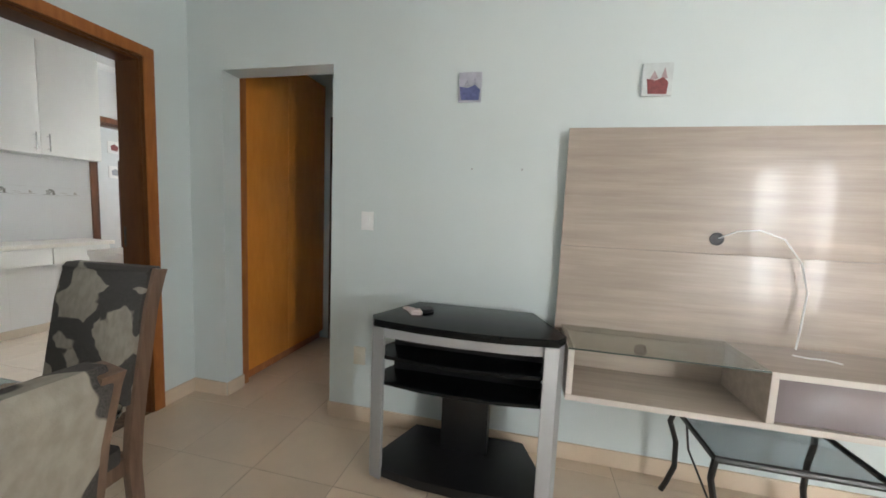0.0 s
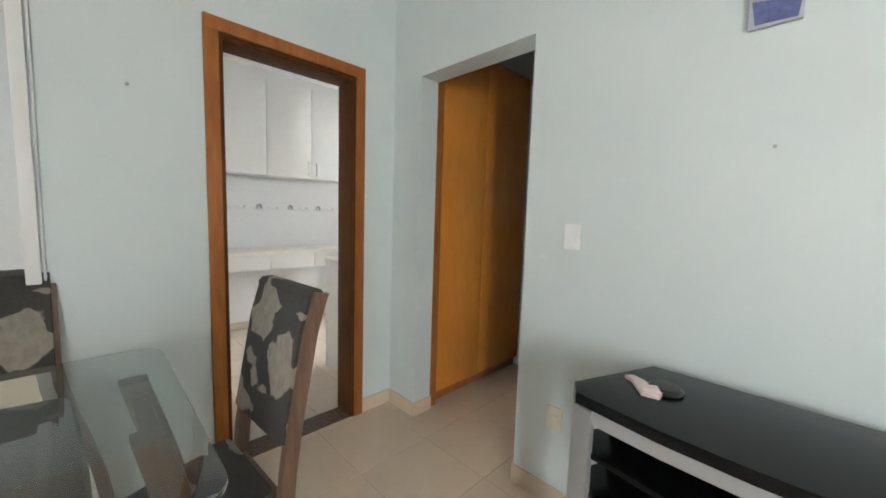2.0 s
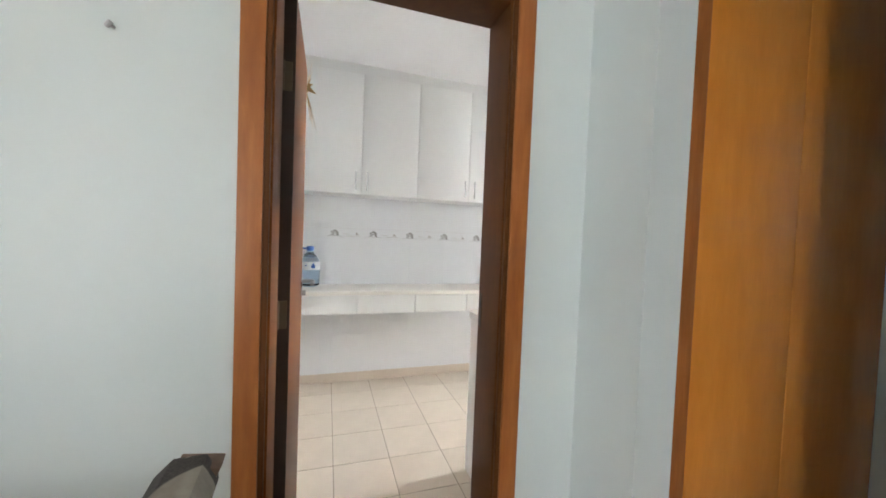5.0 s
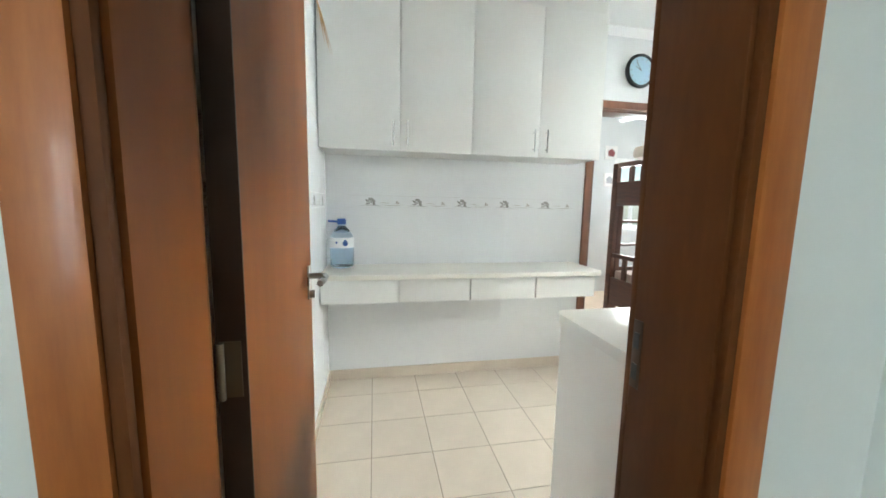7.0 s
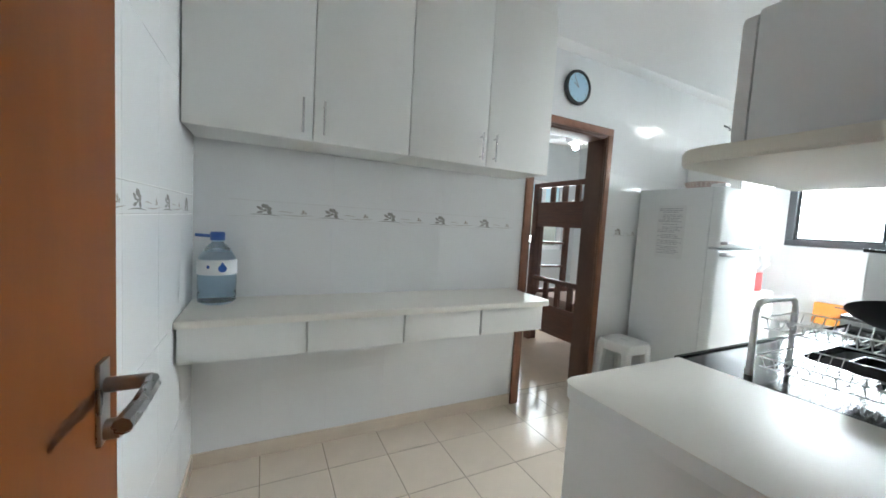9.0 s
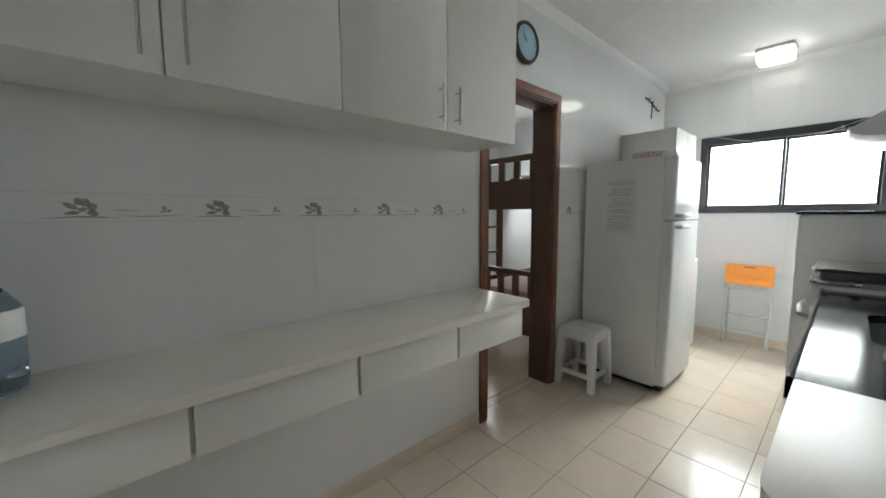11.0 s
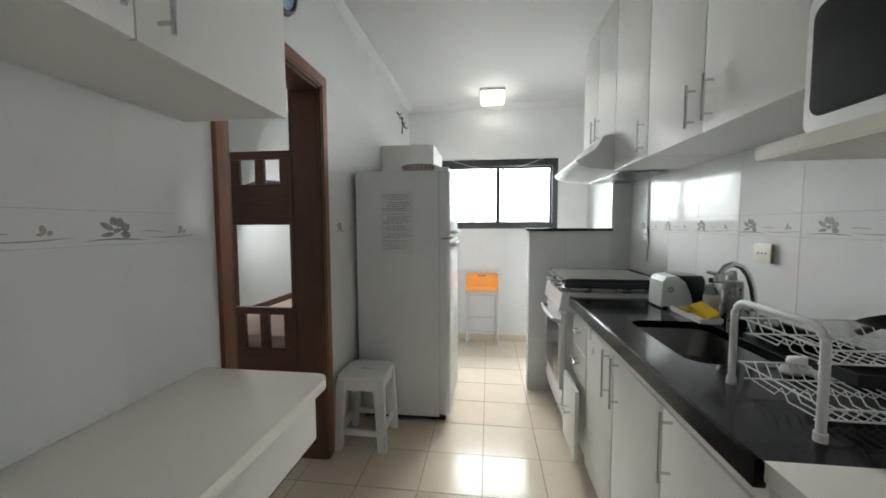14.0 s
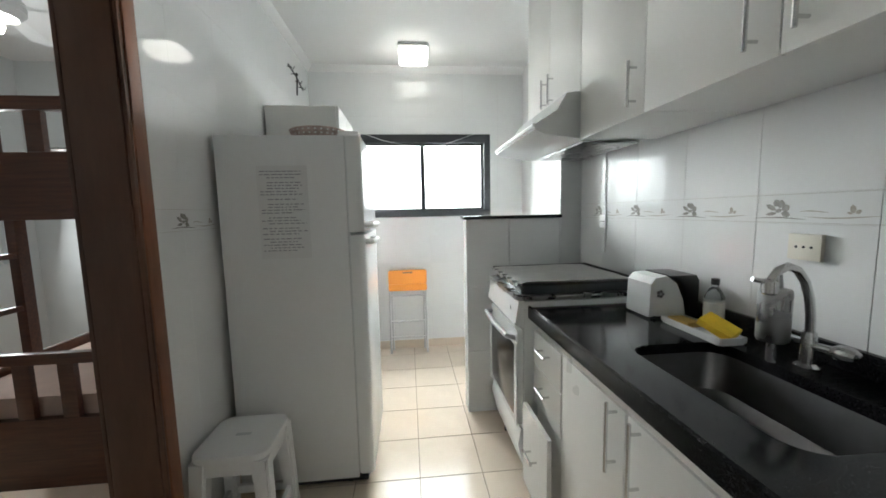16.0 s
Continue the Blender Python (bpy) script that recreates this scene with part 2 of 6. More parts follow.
PALE_METAL = plain("pale_grey_metal", (0.6, 0.61, 0.62), 0.35, 0.4, vary=0.06)
SILVER = plain("silver_paint", (0.42, 0.43, 0.44), 0.4, 0.35, vary=0.08)
WHITE_PLASTIC = plain("white_plastic", (0.86, 0.87, 0.87), 0.32, vary=0.03)
GREY_PLASTIC = plain("pale_grey_plastic", (0.74, 0.76, 0.76), 0.35, vary=0.04)
NOTE_PAPER = plain("greyed_note_paper", (0.72, 0.735, 0.735), 0.8, vary=0.04, bump=0.03)
CREAM_PLASTIC = plain("cream_plastic", (0.74, 0.71, 0.62), 0.35, vary=0.04)
ENAMEL = plain("white_enamel", (0.81, 0.83, 0.83), 0.22, vary=0.025, scale=2, bump=0.05, grain=120)
ORANGE = plain("orange_plastic", (0.85, 0.32, 0.05), 0.4, vary=0.06)
FRAME_DARK = plain("dark_anodised_aluminium", (0.035, 0.037, 0.042), 0.4, 0.4, vary=0.15)
FABRIC = floral("floral_upholstery")
CLOTH = plain("white_cloth", (0.82, 0.81, 0.79), 0.9, vary=0.08, scale=14, bump=0.4, grain=300)
PAPER = plain("paper", (0.83, 0.83, 0.82), 0.8, vary=0.03, bump=0.03)
INK = plain("blue_black_ink", (0.33, 0.34, 0.38), 0.8, vary=0.2)
YELLOW = plain("yellow_sponge", (0.85, 0.56, 0.03), 0.9, vary=0.1, scale=40, bump=0.5)
BLUE = plain("blue_plastic", (0.03, 0.1, 0.35), 0.35, vary=0.1)
LIGHT_BLUE = plain("pale_blue_dial", (0.42, 0.62, 0.75), 0.4, vary=0.04)
RED = plain("red_carton", (0.6, 0.03, 0.03), 0.45, vary=0.1)
STRAW = plain("dried_palm_leaf", (0.62, 0.4, 0.16), 0.8, vary=0.2, scale=30)
BRASS = plain("dull_brass", (0.13, 0.1, 0.065), 0.55, 0.6, vary=0.1)
CURTAIN = plain("tan_curtain_cloth", (0.42, 0.25, 0.12), 0.9, vary=0.12, scale=10, bump=0.3)
SHEER = plain("pale_curtain_cloth", (0.75, 0.68, 0.66), 0.9, vary=0.06, scale=10, bump=0.0)
n_, l_ = SHEER.node_tree.nodes, SHEER.node_tree.links
tl_, mx_ = n_.new("ShaderNodeBsdfTranslucent"), n_.new("ShaderNodeMixShader")
tl_.inputs["Color"].default_value = (0.86, 0.8, 0.78, 1)
mx_.inputs[0].default_value = 0.65
l_.new(n_["Principled BSDF"].outputs[0], mx_.inputs[1])
l_.new(tl_.outputs[0], mx_.inputs[2])
l_.new(mx_.outputs[0], n_["Material Output"].inputs["Surface"])
BROWN_STONE = plain("brown_granite_sill", (0.16, 0.11, 0.08), 0.25, vary=0.5, scale=45, bump=0.05)
BEIGE_STONE = plain("beige_stone", (0.5, 0.42, 0.34), 0.3, vary=0.3, scale=35)
BAG = plain("white_film_bag", (0.8, 0.8, 0.8), 0.3, vary=0.05, scale=20, bump=0.3, grain=40)
PINK_PAPER = plain("pink_paper", (0.78, 0.64, 0.62), 0.7, vary=0.05)
BASKET = plain("pinkish_wicker", (0.55, 0.42, 0.37), 0.8, vary=0.3, scale=60, bump=0.5)
GLASS = glass("clear_glass", (0.96, 0.99, 0.98))
GLASS_TABLE = glass("green_tinted_glass", (0.66, 0.74, 0.71), 0.02, 1.6)
GLASS_SMOKE = thin_glass("smoked_glass", (0.7, 0.735, 0.76))
GLASS_SHELF = thin_glass("thin_shelf_glass", (0.88, 0.91, 0.89))
GLASS_RIM = plain("dark_green_glass_edge", (0.05, 0.075, 0.068), 0.15, vary=0.05)
PET_BLUE = glass("blue_water_bottle_plastic", (0.62, 0.78, 0.92), 0.05)
PET_CLEAR = glass("clear_bottle_plastic", (0.93, 0.95, 0.95), 0.05)
LIGHT_ON = glow("lit_diffuser", (1.0, 0.97, 0.9), 11.0)
BULB_ON = glow("lit_bulb", (1.0, 0.97, 0.92), 200)
SKY_GLOW = glow("bright_overcast_sky", (0.95, 0.98, 1.0), 6)


# ---- building helpers ----
def box(bm, x0, y0, z0, x1, y1, z1, bevel=0.0):
    r = bmesh.ops.create_cube(bm, size=1.0)
    vs = r["verts"]
    for v in vs:
        v.co = Vector(((x0 + x1) / 2 + v.co.x * (x1 - x0), (y0 + y1) / 2 + v.co.y * (y1 - y0), (z0 + z1) / 2 + v.co.z * (z1 - z0)))
    if bevel:
        es = list({e for v in vs for e in v.link_edges})
        bmesh.ops.bevel(bm, geom=es, offset=bevel, segments=2, profile=0.7, affect="EDGES")


def cyl(bm, p0, p1, r0, r1=None, n=16):
    p0, p1 = Vector(p0), Vector(p1)
    r1 = r0 if r1 is None else r1
    d = (p1 - p0).normalized()
    q = d.to_track_quat("Z", "Y")
    rings = []
    for p, r in ((p0, r0), (p1, r1)):
        rings.append([bm.verts.new(p + q @ Vector((math.cos(a) * r, math.sin(a) * r, 0))) for a in [2 * math.pi * i / n for i in range(n)]])
    for i in range(n):
        bm.faces.new((rings[0][i], rings[0][(i + 1) % n], rings[1][(i + 1) % n], rings[1][i]))
    bm.faces.new(list(reversed(rings[0])))
    bm.faces.new(rings[1])


def tube(bm, pts, r, n=8, closed=False):
    pts = [Vector(p) for p in pts]
    rings = []
    count = len(pts)
    for i, p in enumerate(pts):
        a = pts[(i - 1) % count] if (i > 0 or closed) else p
        c = pts[(i + 1) % count] if (i < count - 1 or closed) else p
        d = (c - a).normalized()
        up = Vector((0, 0, 1)) if abs(d.z) < 0.92 else Vector((1, 0, 0))
        s = d.cross(up).normalized()
        u = s.cross(d).normalized()
        rings.append([bm.verts.new(p + s * (math.cos(t) * r) + u * (math.sin(t) * r)) for t in [2 * math.pi * k / n for k in range(n)]])
    for i in range(count if closed else count - 1):
        a, c = rings[i], rings[(i + 1) % count]
        for k in range(n):
            bm.faces.new((a[k], a[(k + 1) % n], c[(k + 1) % n], c[k]))
    if not closed:
        bm.faces.new(list(reversed(rings[0])))
        bm.faces.new(rings[-1])


def arc(c, r, a0, a1, n, u, v):
    """Points on an arc in the plane of the directions u and v; degrees."""
    c, u, v = Vector(c), Vector(u), Vector(v)
    return [c + u * (r * math.cos(radians(a0 + (a1 - a0) * i / n))) + v * (r * math.sin(radians(a0 + (a1 - a0) * i / n))) for i in range(n + 1)]


def prism(bm, outline, lo, hi, axis=2, bevel=0.0):
    """Extrude a 2D outline along an axis; the outline's two numbers are the other axes in order."""
    def place(a, c, h):
        return {0: (h, a, c), 1: (a, h, c), 2: (a, c, h)}[axis]
    va = [bm.verts.new(place(a, c, lo)) for a, c in outline]
    vb = [bm.verts.new(place(a, c, hi)) for a, c in outline]
    k = len(outline)
    fs = [bm.faces.new(va), bm.faces.new(vb)]
    for i in range(k):
        fs.append(bm.faces.new((va[i], va[(i + 1) % k], vb[(i + 1) % k], vb[i])))
    bmesh.ops.recalc_face_normals(bm, faces=fs)
    if bevel:
        es = list({e for e in fs[0].edges} | {e for e in fs[1].edges})
        bmesh.ops.bevel(bm, geom=es, offset=bevel, segments=2, profile=0.7, affect="EDGES")


def lathe(bm, profile, c, n=24, axis="z"):
    """Turn a profile of (radius, height) round an upright axis at c; axis x or y lays it down."""
    rings = []
    for r, h in profile:
        ring = []
        for i in range(n):
            a = 2 * math.pi * i / n
            if axis == "z":
                p = (c[0] + r * math.cos(a), c[1] + r * math.sin(a), c[2] + h)
            elif axis == "x":
                p = (c[0] + h, c[1] + r * math.cos(a), c[2] + r * math.sin(a))
            else:
                p = (c[0] + r * math.cos(a), c[1] + h, c[2] + r * math.sin(a))
            ring.append(bm.verts.new(p))
        rings.append(ring)
    fs = []
    for a, b in zip(rings, rings[1:]):
        for i in range(n):
            fs.append(bm.faces.new((a[i], a[(i + 1) % n], b[(i + 1) % n], b[i])))
    fs.append(bm.faces.new(rings[0]))
    fs.append(bm.faces.new(rings[-1]))
    bmesh.ops.recalc_face_normals(bm, faces=fs)


def rounded(x0, y0, x1, y1, r, corners=(1, 1, 1, 1), n=5):
    """Outline of a rectangle with rounded corners, in the order (x0,y0) (x1,y0) (x1,y1) (x0,y1)."""
    out = []
    for (cx, cy, a), on in zip(((x0 + r, y0 + r, 180), (x1 - r, y0 + r, 270), (x1 - r, y1 - r, 0), (x0 + r, y1 - r, 90)), corners):
        if on:
            out += [(cx + r * math.cos(radians(a + 90 * i / n)), cy + r * math.sin(radians(a + 90 * i / n))) for i in range(n + 1)]
        else:
            out.append((x0 if cx == x0 + r else x1, y0 if cy == y0 + r else y1))
    return out


def mesh_of(name, bm, mat, smooth=True):
    me = bpy.data.meshes.new(name)
    bm.to_mesh(me)
    bm.free()
    me.materials.append(mat)
    if smooth:
        me.polygons.foreach_set("use_smooth", [True] * len(me.polygons))
        me.set_sharp_from_angle(angle=radians(35))
    return me


def thing(name, label, category, base, group="", kind=""):
    ob = new(name)
    ob.location = base
    ob.empty_display_size = 0.05
    return tagged(ob, label, category, group, kind)


def part(name, bm, mat, parent, label="", smooth=True):
    ob = new(name, mesh_of(name, bm, mat, smooth))
    ob.parent = parent
    ob.matrix_parent_inverse = Matrix.Translation(-parent.location) if parent.type == "EMPTY" else Matrix()
    return tagged(ob, label)


def solid(name, bm, mat, label, category, group="", kind="", smooth=True):
    return tagged(new(name, mesh_of(name, bm, mat, smooth)), label, category, group, kind)


def B():
    return bmesh.new()


def quick(parent, name, mat, dims, bevel=0.003, label=""):
    bm = B()
    box(bm, *dims, bevel)
    return part(name, bm, mat, parent, label)


def bar_handle(parent, x, y, z, length, out, upright=True, mat=None, name="handle"):
    """A round bar on two pins; out is the direction away from the door."""
    bm = B()
    o = Vector(out)
    a = Vector((0, 0, 1)) if upright else (Vector((0, 1, 0)) if abs(o.x) > 0.5 else Vector((1, 0, 0)))
    c = Vector((x, y, z))
    cyl(bm, c - a * length / 2 + o * 0.03, c + a * length / 2 + o * 0.03, 0.005, n=10)
    for s in (-0.36, 0.36):
        cyl(bm, c + a * length * s, c + a * length * s + o * 0.03, 0.004, n=8)
    return part(name, bm, mat or CHROME, parent, "slim metal bar handle")


# ---- setting ----
def slab(name, mat, dims, label, category="wall"):
    bm = B()
    box(bm, *dims)
    return solid(name, bm, mat, label, category, kind="structure", smooth=False)


CEIL = 2.70
KITCHEN_E, KITCHEN_W, KITCHEN_N, KITCHEN_S = -0.275, -2.285, 3.96, -1.09


def wall(name, mat, axis, lo, hi, a0, a1, holes, label, top=CEIL):
    """An upright wall with its faces at lo and hi on the axis, from a0 to a1, pierced by holes (a0, a1, z0, z1)."""
    bm = B()
    cuts = sorted({a0, a1, *[h[0] for h in holes], *[h[1] for h in holes]})
    for u0, u1 in zip(cuts, cuts[1:]):
        gaps = sorted((h[2], h[3]) for h in holes if h[0] <= u0 + 1e-6 and h[1] >= u1 - 1e-6)
        z = 0.0
        for g0, g1 in [*gaps, (top, top)]:
            if g0 > z + 1e-6:
                if axis == "x":
                    box(bm, lo, u0, z, hi, u1, g0)
                else:
                    box(bm, u0, lo, z, u1, hi, g0)
            z = max(z, g1)
    return solid(name, bm, mat, label, "wall", kind="structure", smooth=False)


ROOM_E, ROOM_S = 7.4, -4.2
wall("wall_west", MINT, "x", -0.15, 0.0, -4.2, 0.0, [(-4.0, -1.6, 0, 2.3), (-1.0, -0.28, 0, 2.12)], "pale mint painted wall with the kitchen doorway")
wall("wall_tv", MINT, "y", 0.0, 0.14, -0.15, ROOM_E, [(0.264, 1.034, 0, 2.13)], "pale mint painted wall with an open passage")
wall("wall_south", MINT, "y", ROOM_S - 0.15, ROOM_S, -0.15, ROOM_E, [(5.15, 6.4, 0.04, 2.5)], "pale mint painted wall with a tall window door")
wall("wall_east", MINT, "x", ROOM_E, ROOM_E + 0.15, -4.35, 0.14, [], "pale mint painted wall")
slab("ceiling_living", WHITE_PAINT, (-0.15, -4.35, CEIL, 7.55, 0.14, CEIL + 0.12), "flat white painted ceiling", "ceiling")
# dining recess beyond the wide opening
wall("wall_recess_west", PALE_GREY, "x", -2.5, -2.35, -4.35, -1.24, [(-4.0, -2.7, 0.9, 2.3)], "pale grey wall with a bright window")
wall("wall_recess_south", PALE_GREY, "y", -4.35, -4.2, -2.35, -0.15, [], "pale grey wall")
slab("ceiling_recess", WHITE_PAINT, (-2.5, -4.35, CEIL, -0.15, -1.24, CEIL + 0.12), "flat white painted ceiling", "ceiling")
# passage and bath
wall("wall_passage_end", MINT, "y", 1.22, 1.36, -0.15, 3.0, [(0.36, 1.02, 0, 2.1)], "pale painted wall with a dark door frame")
wall("wall_passage_east", MINT, "x", 3.0, 3.12, 0.14, 3.12, [], "pale painted wall")
slab("ceiling_passage", WHITE_PAINT, (-0.15, 0.14, CEIL, 3.12, 3.12, CEIL + 0.12), "flat white painted ceiling", "ceiling")
wall("wall_bath_north", WALL_TILE, "y", 2.3, 2.42, -0.15, 3.0, [(-0.05, 0.5, 1.46, 1.77)], "white tiled bathroom wall with a small window")
# kitchen and laundry
wall("wall_kitchen_east", GROUT, "x", KITCHEN_E + 0.0015, -0.15, 0.0, 4.1, [], "kitchen wall behind the tiles")
wall("wall_kitchen_south", GROUT, "y", KITCHEN_S - 0.15, KITCHEN_S - 0.0015, -2.44, -0.15, [], "kitchen wall behind the tiles")
wall("wall_kitchen_west", GROUT, "x", -2.44, KITCHEN_W - 0.0015, KITCHEN_S - 0.0015, 4.1, [(0.955, 1.70, 0, 2.12)], "kitchen wall behind the tiles with the bedroom doorway")
wall("wall_kitchen_north", GROUT, "y", KITCHEN_N + 0.0015, KITCHEN_N + 0.15, KITCHEN_W - 0.0015, KITCHEN_E + 0.0015, [(-1.915, -0.6, 1.31, 2.09)], "laundry wall behind the tiles with the window")
slab("ceiling_kitchen", WHITE_PAINT, (-2.44, -1.24, CEIL, -0.15, 4.11, CEIL + 0.12), "flat white painted ceiling", "ceiling")
# bedroom
wall("wall_bedroom_west", PALE_GREY, "x", -4.85, -4.7, 0.2, 4.1, [(2.9, 3.7, 1.0, 2.1)], "pale grey bedroom wall")
wall("wall_bedroom_south", PALE_GREY, "y", 0.2, 0.35, -4.7, -2.44, [], "pale grey bedroom wall")
wall("wall_bedroom_north", PALE_GREY, "y", 3.95, 4.1, -4.7, -2.44, [], "pale grey bedroom wall")
slab("bedroom_partition", PALE_GREY, (-2.452, 1.75, 0, -2.442, 3.95, CEIL), "pale grey bedroom wall face")
slab("ceiling_bedroom", WHITE_PAINT, (-4.85, 0.2, CEIL, -2.44, 4.1, CEIL + 0.12), "flat white painted ceiling", "ceiling")
slab("floor", FLOOR_GROUT, (-4.85, -4.35, -0.15, 7.55, 4.11, -0.002), "grout bed under the beige floor tiles", "floor")
slab("backdrop_north", SKY_GLOW, (-4.5, 5.6, -1, 2.0, 5.62, 5), "bright overcast sky outside", "sky")
slab("balcony_parapet", PALE_GREY, (4.2, -5.5, -0.15, 8.2, -5.38, 1.3), "pale plastered balcony parapet outside the window", "parapet")
slab("balcony_floor", FLOOR_TILE, (4.2, -5.38, -0.15, 8.2, -4.352, -0.02), "beige balcony floor outside the window", "floor")
slab("backdrop_south", SKY_GLOW, (1.5, -6.6, -1, 10.5, -6.58, 6), "bright overcast sky outside", "sky")
slab("backdrop_west", SKY_GLOW, (-4.2, -4.6, -1, -4.18, 0.1, 5), "bright overcast sky outside", "sky")


def skirting(name, mat, runs, label, h=0.085):
    bm = B()
    for dims in runs:
        x0, y0, x1, y1 = dims
        box(bm, x0, y0, 0, x1, y1, h, 0.003)
    return solid(name, bm, mat, label, "baseboard", kind="structure")


skirting("baseboard_living", LIVING_TILE, [(0.0, -0.229, 0.012, 0.0), (0.0, -1.6, 0.012, -1.062), (0.013, -0.012, 0.264, 0.0), (1.034, -0.012, 7.4, 0.0), (0.265, 0.0, 0.277, 0.143), (1.021, 0.0, 1.033, 0.143)], "beige tile skirting along the mint walls", 0.09)
skirting("baseboard_kitchen", FLOOR_TILE, [(KITCHEN_W, -1.09, KITCHEN_W + 0.01, 0.895), (KITCHEN_W, 1.76, KITCHEN_W + 0.01, 3.95), (-2.27, KITCHEN_N - 0.01, KITCHEN_E, KITCHEN_N), (-2.27, KITCHEN_S, -0.16, KITCHEN_S + 0.01)], "beige tile skirting along the kitchen tiles", 0.08)

bm = B()
for x0, y0, x1, y1 in ((0, -4.2, 0.06, 0), (0.06, -0.06, 7.4, 0)):
    if x1 - x0 > y1 - y0:
        prism(bm, [(-0.001, CEIL), (-0.07, CEIL), (-0.06, CEIL - 0.02), (-0.03, CEIL - 0.045), (-0.001, CEIL - 0.065)], x0, x1, 0)
    else:
        prism(bm, [(0.001, CEIL), (0.07, CEIL), (0.06, CEIL - 0.02), (0.03, CEIL - 0.045), (0.001, CEIL - 0.065)], y0, y1, 1)
solid("trim_cornice", bm, WHITE_PAINT, "white plaster cornice under the ceiling", "cornice", kind="structure")
bm = B()
prism(bm, [(KITCHEN_W, CEIL), (KITCHEN_W + 0.05, CEIL), (KITCHEN_W + 0.04, CEIL - 0.02), (KITCHEN_W, CEIL - 0.05)], KITCHEN_S, KITCHEN_N, 1)
prism(bm, [(KITCHEN_N, CEIL), (KITCHEN_N - 0.05, CEIL), (KITCHEN_N - 0.04, CEIL - 0.02), (KITCHEN_N, CEIL - 0.05)], KITCHEN_W, KITCHEN_E, 0)
solid("trim_cornice_kitchen", bm, WHITE_PAINT, "white plaster cornice under the kitchen ceiling", "cornice", kind="structure")


# ---- doors and windows ----
def door_frame(name, mat, axis, faces, a0, a1, top, trim, label, hinge_lit=False):
    """A lined opening with flat trim on both faces; a0, a1, top are the outer edges of the trim."""
    lo, hi = faces
    root = thing(name, label, "door frame", ((lo + hi) / 2, (a0 + a1) / 2, 0) if axis == "x" else ((a0 + a1) / 2, (lo + hi) / 2, 0), kind="structure")

    def put(nm, mt, u0, u1, w0, w1, z0, z1):
        bm = B()
        if axis == "x":
            box(bm, w0, u0, z0, w1, u1, z1, 0.004)
        else:
            box(bm, u0, w0, z0, u1, w1, z1, 0.004)
        part(nm, bm, mt, root)
    # Beads, jambs and lintel take the copy with shade put into its colour.
    dark = {DOOR_WOOD: SHADED_JAMB_WOOD, DOOR_WOOD_RED: SHADED_JAMB_RED}.get(mat, mat)
    bead = 0.015
    flat = trim - bead
    for w0, w1 in ((hi + 0.001, hi + 0.02), (lo - 0.02, lo - 0.001)):
        put("trim", mat, a0, a0 + flat, w0, w1, 0, top - flat)
        put("trim", mat, a1 - flat, a1, w0, w1, 0, top - flat)
        put("trim", mat, a0, a1, w0, w1, top - flat, top)
        m = (w0 + w1) / 2
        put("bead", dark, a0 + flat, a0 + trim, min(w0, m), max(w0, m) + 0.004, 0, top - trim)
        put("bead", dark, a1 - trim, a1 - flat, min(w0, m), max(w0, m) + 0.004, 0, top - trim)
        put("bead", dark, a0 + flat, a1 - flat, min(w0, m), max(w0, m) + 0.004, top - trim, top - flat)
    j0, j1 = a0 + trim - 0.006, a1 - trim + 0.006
    # When set, the hinge jamb gets a brighter wood that paints in its light.
    put("jamb", LEAF_WOOD if hinge_lit else dark, j0 - 0.02, j0 + 0.012, lo, hi, 0, top - trim + 0.02)
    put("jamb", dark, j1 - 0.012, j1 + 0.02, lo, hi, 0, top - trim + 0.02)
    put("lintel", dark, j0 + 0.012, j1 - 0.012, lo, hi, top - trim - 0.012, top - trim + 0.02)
    return root


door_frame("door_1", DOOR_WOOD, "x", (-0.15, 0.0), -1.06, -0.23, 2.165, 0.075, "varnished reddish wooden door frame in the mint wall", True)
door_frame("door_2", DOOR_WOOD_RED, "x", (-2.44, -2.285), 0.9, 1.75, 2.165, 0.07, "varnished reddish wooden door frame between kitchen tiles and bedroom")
door_frame("door_3", DARK_WOOD, "y", (1.22, 1.36), 0.31, 1.07, 2.16, 0.07, "dark brown wooden door frame at the end of the passage")

# kitchen door leaf, swung open against the side wall
leaf = thing("door_leaf", "open varnished wooden door leaf with a lever handle", "door", (-0.2, -0.97, 0.01))
bm = B()
box(bm, -0.785, -0.992, 0.012, -0.202, -0.95, 2.085, 0.003)
part("panel", bm, LEAF_WOOD, leaf)
# Thin strip over the hinge edge, far darker than the panel.
bm = B()
box(bm, -0.2018, -0.993, 0.012, -0.198, -0.949, 2.085, 0.001)
part("edge", bm, EDGE_WOOD, leaf, "dark brown hinge edge")
bm = B()
box(bm, -0.745, -0.95, 1.04, -0.715, -0.945, 1.14, 0.002)
cyl(bm, (-0.73, -0.947, 1.11), (-0.73, -0.9, 1.11), 0.009)
tube(bm, [(-0.73, -0.902, 1.11), (-0.72, -0.898, 1.11), (-0.66, -0.896, 1.112), (-0.62, -0.9, 1.11)], 0.009)
cyl(bm, (-0.73, -0.947, 1.055), (-0.73, -0.93, 1.055), 0.012)
part("door_handle", bm, STEEL, leaf, "dull steel lever handle with a keyhole plate")
bm = B()
box(bm, -0.745, -0.997, 1.025, -0.715, -0.992, 1.155, 0.002)
cyl(bm, (-0.73, -0.988, 1.11), (-0.73, -1.03, 1.11), 0.009)
tube(bm, [(-0.73, -1.03, 1.11), (-0.72, -1.035, 1.11), (-0.62, -1.036, 1.11)], 0.009)
